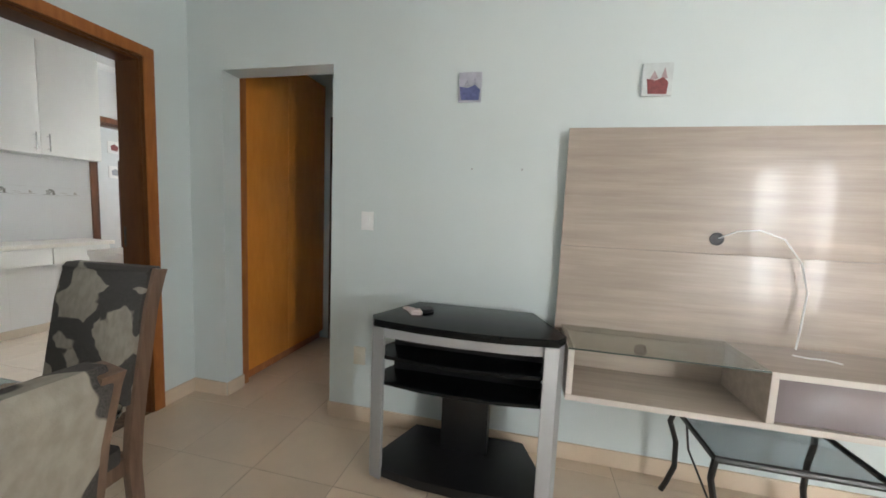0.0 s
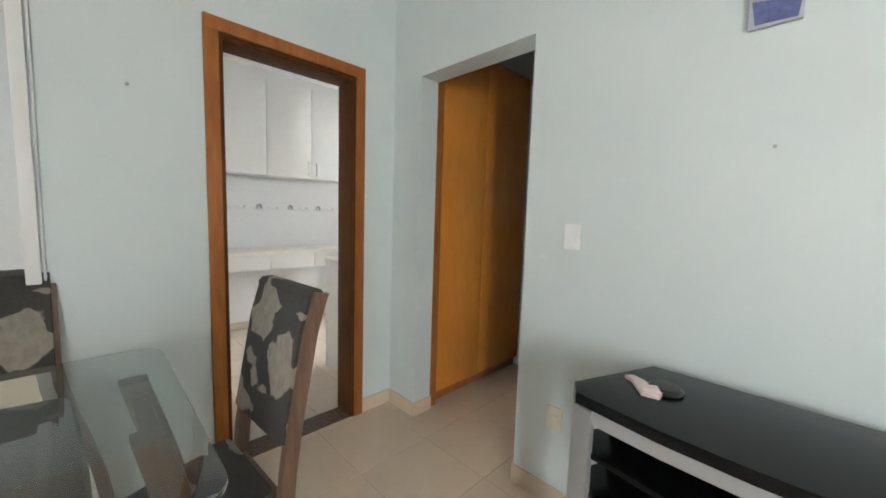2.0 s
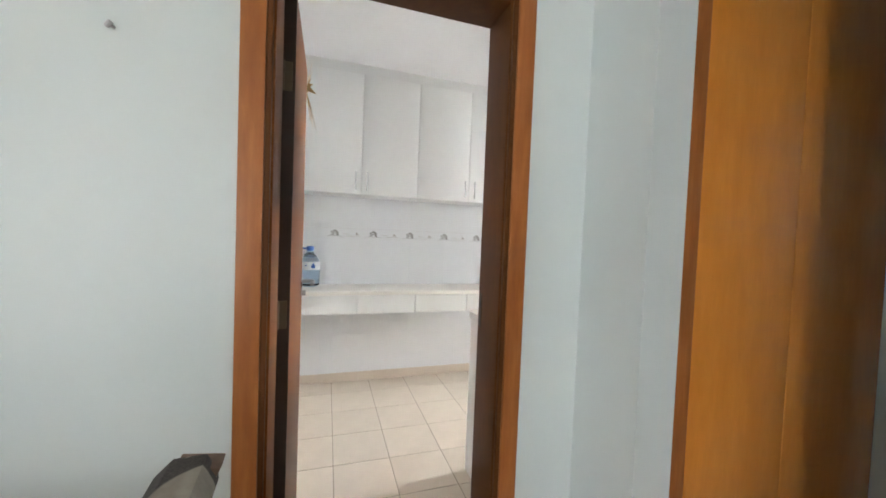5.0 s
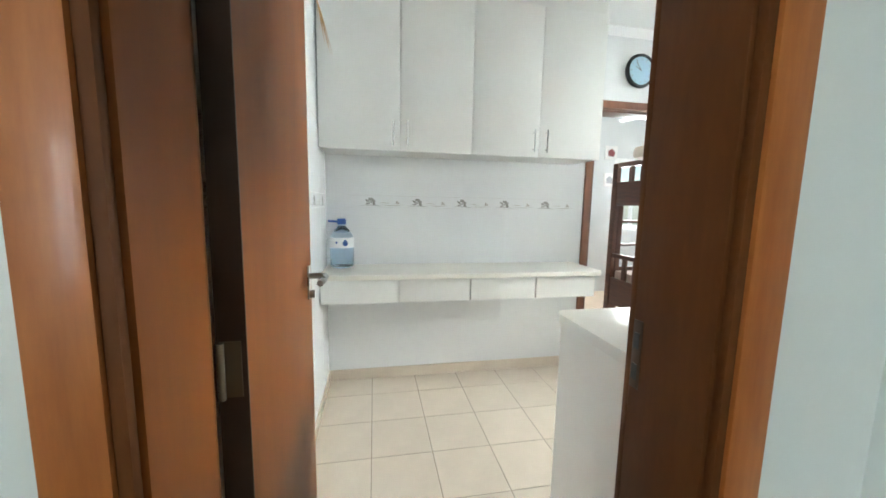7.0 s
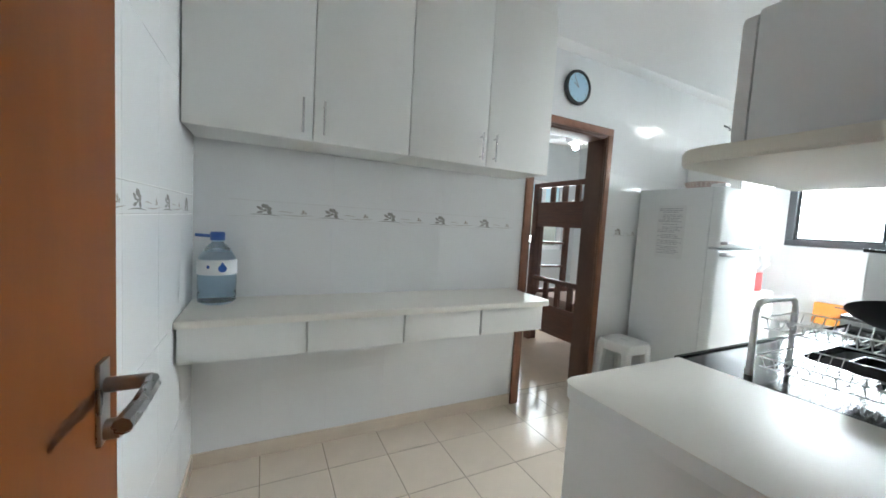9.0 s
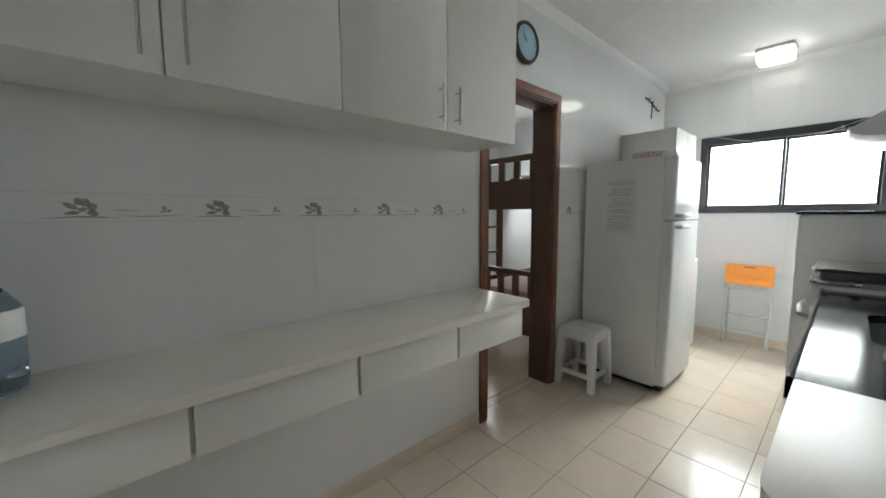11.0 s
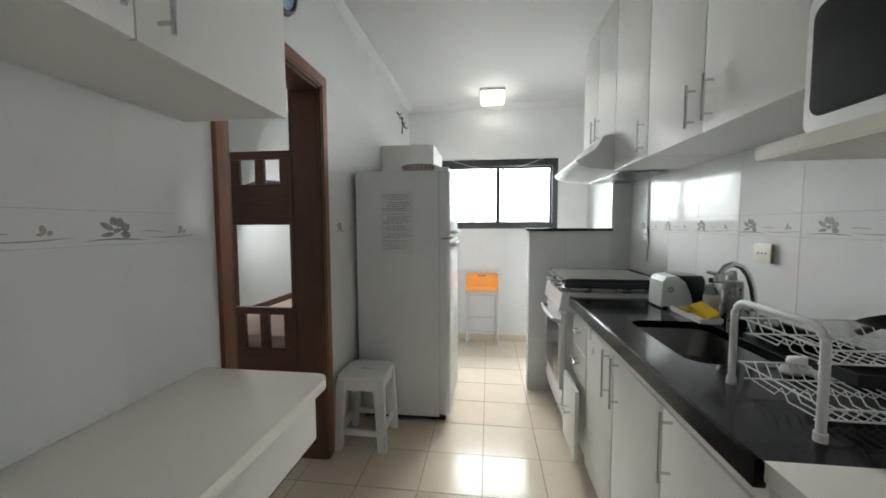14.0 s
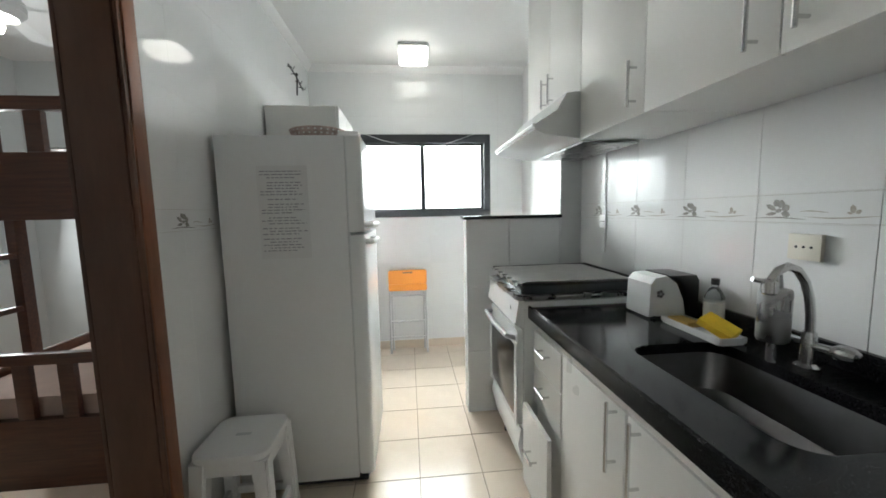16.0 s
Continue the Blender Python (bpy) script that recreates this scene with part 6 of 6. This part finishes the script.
def water_bottle(x, y, z):
    root = thing("water_bottle", "large pale blue water bottle with a white label", "bottle", (x, y, z))
    bm = B()
    lathe(bm, [(0.0, 0.004), (0.06, 0.0), (0.078, 0.012), (0.08, 0.05), (0.076, 0.06), (0.08, 0.07), (0.08, 0.2), (0.074, 0.22), (0.05, 0.26), (0.026, 0.285), (0.024, 0.3)], (x, y, z), 32)
    part("body", bm, PET_BLUE, root)
    bm = B()
    lathe(bm, [(0.0, 0.297), (0.03, 0.297), (0.031, 0.33), (0.026, 0.336), (0.0, 0.337)], (x, y, z), 20)
    cyl(bm, (x - 0.01, y - 0.03, z + 0.315), (x - 0.015, y - 0.09, z + 0.318), 0.008, n=8)
    part("cap", bm, BLUE, root, "blue cap with a spout")
    bm = B()
    lathe(bm, [(0.0802, 0.14), (0.0812, 0.14), (0.0812, 0.21), (0.0802, 0.21)], (x, y, z), 32)
    lb = part("label", bm, PAPER, root)
    bm = B()
    for a, zz, r in ((20, 0.172, 0.018), (-20, 0.178, 0.007)):
        bm = B()
        c = Vector((x + 0.0822 * math.cos(radians(a)), y + 0.0822 * math.sin(radians(a)), z + zz))
        q = Vector((-math.sin(radians(a)), math.cos(radians(a)), 0))
        pts = [c + q * (r * math.cos(t)) + Vector((0, 0, r * math.sin(t))) for t in [2 * math.pi * i / 14 for i in range(14)]]
        pts[4] = c + Vector((0, 0, r * 1.7))
        pts[3] = c + q * r * 0.35 + Vector((0, 0, r * 1.1))
        bm.faces.new([bm.verts.new(p) for p in pts])
        part("drop_mark", bm, BLUE, lb)


water_bottle(-2.165, -0.975, 0.8855)

# dried leaf spray on the side wall above the door
bm = B()
rnd = random.Random(7)
for i in range(16):
    a, le = rnd.uniform(-2.6, 1.6), rnd.uniform(0.14, 0.26)
    d = Vector((math.cos(a) * 0.75, 0.12 + rnd.uniform(0, 0.2), math.sin(a)))
    c = Vector((-1.2, KITCHEN_S + 0.11, 2.15))
    q = d.cross(Vector((0, 1, 0))).normalized() * 0.014
    p = [c, c + d * le * 0.4 + q, c + d * le + Vector((0, 0, -0.03)), c + d * le * 0.4 - q]
    vs = [bm.verts.new(x) for x in p]
    bm.faces.new(vs)
bmesh.ops.solidify(bm, geom=bm.faces[:], thickness=0.002)
cyl(bm, (-1.2, KITCHEN_S + 0.001, 2.15), (-1.2, KITCHEN_S + 0.12, 2.15), 0.012, n=8)
solid("dried_spray", bm, STRAW, "spray of dried straw-coloured leaves on the kitchen wall", "wall ornament")


# ---- bedroom glimpse ----
def bunk_bed():
    x0, x1, y, ye = -3.58, -2.62, 2.08, 3.9
    root = thing("bunk_bed", "dark mahogany bunk bed with slotted ends and a ladder", "bunk bed", ((x0 + x1) / 2, (y + ye) / 2, 0))
    p = 0.084
    for yy in (y, ye - 0.06):
        for x in (x0, x1 - p):
            quick(root, "post", BUNK_WOOD, (x, yy, 0, x + p, yy + 0.05, 1.85))
        for z0, z1 in ((1.80, 1.855), (1.355, 1.632), (0.73, 0.78), (0.16, 0.482)):
            quick(root, "rail", BUNK_WOOD, (x0 + p + 0.001, yy + 0.008, z0, x1 - p - 0.001, yy + 0.042, z1))
        for z0, z1 in ((1.633, 1.799), (0.483, 0.729)):
            for k in range(4):
                xs = x1 - p - 0.069 - k * 0.18
                quick(root, "slat", BUNK_WOOD, (xs, yy + 0.012, z0, xs + 0.066, yy + 0.038, z1))
    for yl in (2.14, 2.56):
        quick(root, "ladder_post", BUNK_WOOD, (x0 + 0.031, yl, 0, x0 + 0.081, yl + 0.06, 1.42))
    for z in (0.31, 0.595, 0.88, 1.165):
        quick(root, "rung", BUNK_WOOD, (x0 + 0.038, 2.201, z - 0.014, x0 + 0.074, 2.559, z + 0.014))
    for x in (x0, x1 - 0.035):
        for z0, z1 in ((1.42, 1.56), (0.5, 0.6)):
            quick(root, "side_rail", BUNK_WOOD, (x, y + 0.051, z0, x + 0.03, ye - 0.061, z1))
    for z, mt in ((1.44, CLOTH), (0.44, PINK_SHEET)):
        quick(root, "mattress", mt, (x0 + 0.09, y + 0.055, z, x1 - 0.04, ye - 0.065, z + 0.13), 0.03)


bunk_bed()
bm = B()
bmesh.ops.create_icosphere(bm, subdivisions=3, radius=0.2, matrix=Matrix.Diagonal((1.0, 0.7, 0.35, 1)))
pl = solid("pillow", bm, BROWN_GLOSS, "dark pillow on the upper bunk", "pillow")
pl.matrix_basis = pose(-3.02, 2.36, 1.625)


def photo(y, z):
    root = thing("photo", "small white-edged picture on the bedroom wall", "picture", (-4.7, y, z - 0.09))
    quick(root, "board", PAPER, (-4.6995, y - 0.1, z - 0.1, -4.685, y + 0.1, z + 0.1), 0.003)
    bm = B()
    prism(bm, [(y - 0.05, z - 0.05), (y + 0.04, z - 0.06), (y + 0.06, z + 0.01), (y, z + 0.06), (y - 0.06, z + 0.02)], -4.6845, -4.682, 0)
    part("print", bm, PRINT_RED if z > 2 else INK, root)


photo(2.82, 2.165)
photo(2.82, 1.755)
fn = thing("ceiling_fan", "white ceiling fan with a lit bulb at rest", "ceiling fan", (-3.45, 2.55, CEIL))
bm = B()
cyl(bm, (-3.45, 2.55, 2.42), (-3.45, 2.55, CEIL - 0.0005), 0.018, n=10)
lathe(bm, [(0.0, 0.12), (0.09, 0.12), (0.12, 0.08), (0.12, 0.03), (0.09, 0.0), (0.0, 0.0)], (-3.45, 2.55, 2.38), 24)
part("motor", bm, WHITE_PLASTIC, fn)
for a in (20, 110, 200, 290):
    bm = B()
    d, q = Vector((math.cos(radians(a)), math.sin(radians(a)), 0)), Vector((-math.sin(radians(a)), math.cos(radians(a)), 0.15))
    c = Vector((-3.45, 2.55, 2.44))
    vs = [bm.verts.new(c + d * 0.11 + q * 0.04), bm.verts.new(c + d * 0.5 + q * 0.07), bm.verts.new(c + d * 0.52 - q * 0.05), bm.verts.new(c + d * 0.11 - q * 0.04)]
    bm.faces.new(vs)
    bmesh.ops.solidify(bm, geom=bm.faces[:], thickness=0.006)
    part("blade", bm, WHITE_PLASTIC, fn)
bm = B()
lathe(bm, [(0.0, 0.0), (0.025, 0.008), (0.036, 0.035), (0.03, 0.065), (0.018, 0.08)], (-3.45, 2.55, 2.295), 18)
part("bulb", bm, BULB_ON, fn, "lit bulb")


# ---- tiles ----
TILE_MESH = {}


def tile_mesh(kind, du, dv, th, mat):
    """A flat piece du by dv with a small chamfer round its face, lying in local x and y with its face up."""
    key = (kind, round(du, 4), round(dv, 4))
    if key not in TILE_MESH:
        c = min(0.0003 if kind == "rectified" else 0.0012, du / 4, dv / 4)
        bm = B()
        lo = [bm.verts.new((x, y, 0)) for x, y in ((0, 0), (du, 0), (du, dv), (0, dv))]
        mid = [bm.verts.new((x, y, th - c * 0.5)) for x, y in ((0, 0), (du, 0), (du, dv), (0, dv))]
        top = [bm.verts.new((x, y, th)) for x, y in ((c, c), (du - c, c), (du - c, dv - c), (c, dv - c))]
        for a, b in ((lo, mid), (mid, top)):
            for i in range(4):
                bm.faces.new((a[i], a[(i + 1) % 4], b[(i + 1) % 4], b[i]))
        bm.faces.new(top)
        TILE_MESH[key] = mesh_of("tile", bm, mat, False)
    return TILE_MESH[key]


def lay(parent, kind, mat, us, vs, joint, th, place, holes=(), name="tile"):
    """Tiles between the lines us and vs, cut round the holes (u0, u1, v0, v1). place(u, v) gives a pose whose x runs along u and y along v."""
    for u0, u1 in zip(us, us[1:]):
        for v0, v1 in zip(vs, vs[1:]):
            pieces = [(u0, u1, v0, v1)]
            for h in holes:
                nxt = []
                for a, b, c, d in pieces:
                    if h[0] >= b or h[1] <= a or h[2] >= d or h[3] <= c:
                        nxt.append((a, b, c, d))
                        continue
                    if c < h[2]:
                        nxt.append((a, b, c, h[2]))
                    if d > h[3]:
                        nxt.append((a, b, h[3], d))
                    m0, m1 = max(c, h[2]), min(d, h[3])
                    if a < h[0]:
                        nxt.append((a, h[0], m0, m1))
                    if b > h[1]:
                        nxt.append((h[1], b, m0, m1))
                pieces = nxt
            for a, b, c, d in pieces:
                if b - a < 0.012 or d - c < 0.012:
                    continue
                ob = new(name, tile_mesh(kind, b - a - joint, d - c - joint, th, mat))
                ob.parent = parent
                ob.matrix_basis = place(a + joint / 2, c + joint / 2)


def lines(lo, hi, at, step):
    first = at - math.floor((at - lo) / step) * step
    out = [lo]
    v = first
    while v < hi - 1e-6:
        if v > lo + 1e-6:
            out.append(v)
        v += step
    return out + [hi]


def rot(cols, x, y, z):
    m = Matrix.Identity(4)
    for k, c in enumerate(cols):
        for i in range(3):
            m[i][k] = c[i]
    m[0][3], m[1][3], m[2][3] = x, y, z
    return m


FACE_X = ((0, 1, 0), (0, 0, 1), (1, 0, 0))     # wall looking to +x: u = y, v = z
FACE_NX = ((0, -1, 0), (0, 0, 1), (-1, 0, 0))  # wall looking to -x: u = -y
FACE_Y = ((-1, 0, 0), (0, 0, 1), (0, 1, 0))    # wall looking to +y: u = -x
FACE_NY = ((1, 0, 0), (0, 0, 1), (0, -1, 0))   # wall looking to -y: u = x
UP = ((1, 0, 0), (0, 1, 0), (0, 0, 1))
find = {o.name: o for o in scene.objects}
TH, J = 0.008, 0.002
ROWS_LOW, ROWS_HIGH = [0.0, 0.425, 0.86, 1.298], [1.386, 1.82, 2.255, CEIL]
west, east, north, south, half, pier = (find[k] for k in ("wall_kitchen_west", "wall_kitchen_east", "wall_kitchen_north", "wall_kitchen_south", "wall_half", "wall_pier"))


def tiled(parent, lo, hi, at, step, place, holes=(), top=CEIL, kind="wall"):
    us = lines(lo, hi, at, step)
    rows = [r for r in ROWS_LOW if r < top - 0.01] + ([] if top > 1.31 else [top])
    lay(parent, kind, WALL_TILE, us, rows, J, TH, place, holes)
    if top > 1.5:
        lay(parent, kind, WALL_TILE, us, ROWS_HIGH, J, TH, place, holes)
        lay(parent, kind, WALL_TILE, us, [1.298, 1.386], J, TH, place, holes, "border_tile")


J = 0.0003
tiled(west, KITCHEN_S, KITCHEN_N, -0.10, 0.339, lambda u, v: rot(FACE_X, KITCHEN_W - TH, u, v), [(0.95, 1.705, -0.01, 2.125)], kind="rectified")
J = 0.002
tiled(east, -KITCHEN_N, 0.0, -1.512, 0.314, lambda u, v: rot(FACE_NX, KITCHEN_E + TH, -u, v), [(-2.83, -2.725, -0.01, 3)])
tiled(south, 0.15, 2.285, 0.3, 0.339, lambda u, v: rot(FACE_Y, -u, KITCHEN_S - TH, v), kind="rectified")
tiled(north, KITCHEN_W, KITCHEN_E, -1.2, 0.339, lambda u, v: rot(FACE_NY, u, KITCHEN_N + TH, v), [(-1.915, -0.6, 1.31, 2.09)])
tiled(half, -1.035, -0.41, -0.76, 0.339, lambda u, v: rot(FACE_NY, u, 2.725, v), top=1.2995)
tiled(half, 0.41, 1.035, 0.76, 0.339, lambda u, v: rot(FACE_Y, -u, 2.83, v), top=1.2995)
tiled(half, 2.717, 2.838, 2.717, 0.5, lambda u, v: rot(FACE_NX, -1.035, 2 * 2.7775 - u, v), top=1.2995)
tiled(pier, -0.41, KITCHEN_E, -0.41, 0.339, lambda u, v: rot(FACE_NY, u, 2.725, v))
tiled(pier, 2.717, 2.838, 2.717, 0.5, lambda u, v: rot(FACE_NX, -0.41, 2 * 2.7775 - u, v))
tiled(pier, -KITCHEN_E, 0.41, 0.41, 0.339, lambda u, v: rot(FACE_Y, -u, 2.83, v))
# the kitchen face of the door wall, on both sides of the door
south_w = find["wall_west"]
lay(south_w, "wall", WALL_TILE, [-0.001, 0.227], [0, 0.425, 0.86, 1.298, 1.386, 1.82, 2.255, CEIL], J, TH, lambda u, v: rot(FACE_NX, -0.15, -u, v))


# border motif: leaves over a flowing stroke
def ribbon(bm, pts, w):
    prev = None
    for i, (x, y) in enumerate(pts):
        ww = w * 0.9 * math.sin(math.pi * (i + 0.35) / (len(pts) - 0.3))
        a, b = bm.verts.new((x, y - ww, 0.0)), bm.verts.new((x, y + ww, 0.0))
        if prev:
            bm.faces.new((prev[0], a, b, prev[1]))
        prev = (a, b)


def petal(bm, x, y, angle, length, width):
    d, q = (math.cos(angle), math.sin(angle)), (-math.sin(angle), math.cos(angle))
    vs = [bm.verts.new((x + d[0] * length * t + q[0] * width * s, y + d[1] * length * t + q[1] * width * s, 0.0)) for t, s in ((0, 0), (0.35, -0.5), (0.75, -0.42), (1, 0), (0.72, 0.45), (0.3, 0.5))]
    bm.faces.new(vs)


bm = B()
for x, y, a, le, w in ((-0.006, 0.026, 3.3, 0.036, 0.011), (-0.008, 0.034, 2.65, 0.038, 0.015), (-0.002, 0.046, 2.15, 0.024, 0.021), (0.002, 0.04, 1.35, 0.026, 0.024), (0.008, 0.034, 0.55, 0.026, 0.022), (0.006, 0.026, -0.25, 0.028, 0.019), (-0.012, 0.03, 0.25, 0.022, 0.012)):
    petal(bm, x, y - 0.002, a, le, w)
ribbon(bm, [(-0.08 + 0.016 * i, 0.006 + 0.004 * math.sin(i * 0.35)) for i in range(11)], 0.0024)
FLOWER = mesh_of("border_leaf", bm, MOTIF, False)
bm = B()
petal(bm, -0.002, 0.022, 1.75, 0.024, 0.013)
petal(bm, 0.002, 0.022, 0.7, 0.015, 0.01)
petal(bm, -0.004, 0.022, 2.9, 0.013, 0.006)
ribbon(bm, [(-0.13 + 0.012 * i, 0.028 + 0.002 * math.sin(i * 0.8)) for i in range(7)], 0.002)
ribbon(bm, [(-0.12 + 0.016 * i, 0.014 - 0.004 * math.sin(i * 0.35)) for i in range(12)], 0.002)
SPRIG = mesh_of("border_sprig", bm, MOTIF_TAN, False)
bm = B()
box(bm, -0.165, -0.005, -0.0005, 0.165, -0.0038, 0.0014)
box(bm, -0.165, 0.078, -0.0005, 0.165, 0.0792, 0.0014)
LINE = mesh_of("border_line", bm, MOTIF_PALE, False)


bm = B()
ribbon(bm, [(-0.075, 0.082), (-0.068, 0.07), (-0.058, 0.055), (-0.052, 0.044), (-0.06, 0.03), (-0.07, 0.018), (-0.076, 0.002)], 0.0045)
CHEVRON = mesh_of("border_joint", bm, GROUT, False)


def border(parent, lo, hi, first, step, place, motifs):
    u = first - math.floor((first - lo) / step) * step
    while u < hi - 0.02:
        for me, du, nm in motifs:
            if lo + 0.09 < u + du < hi - 0.06:
                ob = new(nm, me)
                ob.parent = parent
                ob.matrix_basis = place(u + du, 1.305)
        u += step


SPRAYS = ((FLOWER, 0.0, "border_leaf"), (SPRIG, 0.19, "border_sprig"), (LINE, 0.0, "border_line"))
border(west, KITCHEN_S, 0.87, -0.10, 0.339, lambda u, v: rot(FACE_X, KITCHEN_W + 0.0008, u, v), SPRAYS)
border(west, 1.76, KITCHEN_N, -0.10, 0.339, lambda u, v: rot(FACE_X, KITCHEN_W + 0.0008, u, v), SPRAYS)
border(east, -2.72, -0.05, -1.44, 0.35, lambda u, v: rot(FACE_NX, KITCHEN_E - 0.0008, -u, v), SPRAYS + ((CHEVRON, -0.004, "border_joint"),))
border(south, 0.2, 2.28, 0.42, 0.339, lambda u, v: rot(FACE_Y, -u, KITCHEN_S + 0.0008, v), SPRAYS)

# floors
floor = find["floor"]
lay(floor, "floor", FLOOR_TILE, lines(KITCHEN_W - 0.15, -0.15, -1.39, 0.325), lines(KITCHEN_S, KITCHEN_N, 2.15, 0.325), 0.004, 0.009, lambda u, v: rot(UP, u, v, -0.009), name="floor_tile")
lay(floor, "floor", LIVING_TILE, lines(0.0, 3.9, 0.05, 0.44), lines(-2.8, 1.22, -0.095, 0.44), 0.0028, 0.009, lambda u, v: rot(UP, u, v, -0.009), [(-1, 0.0, -3, 3)], name="floor_tile")
for nm, dims, lab in (("floor_living_far", (0.0, -4.2, -0.009, 3.9, -2.802, 0.0), "beige tiled floor far behind"), ("floor_living_east", (3.902, -4.2, -0.009, 7.4, 0.0, 0.0), "beige tiled floor far behind"), ("floor_recess", (-2.35, -4.2, -0.009, -0.002, -1.24, 0.0), "beige tiled floor of the recess"), ("floor_bath", (-0.15, 1.362, -0.009, 3.0, 2.3, 0.0), "beige bathroom floor"), ("floor_bedroom", (-4.7, 0.35, -0.009, -2.442, 3.95, 0.0), "beige bedroom floor")):
    slab(nm, LIVING_TILE, dims, lab, "floor")
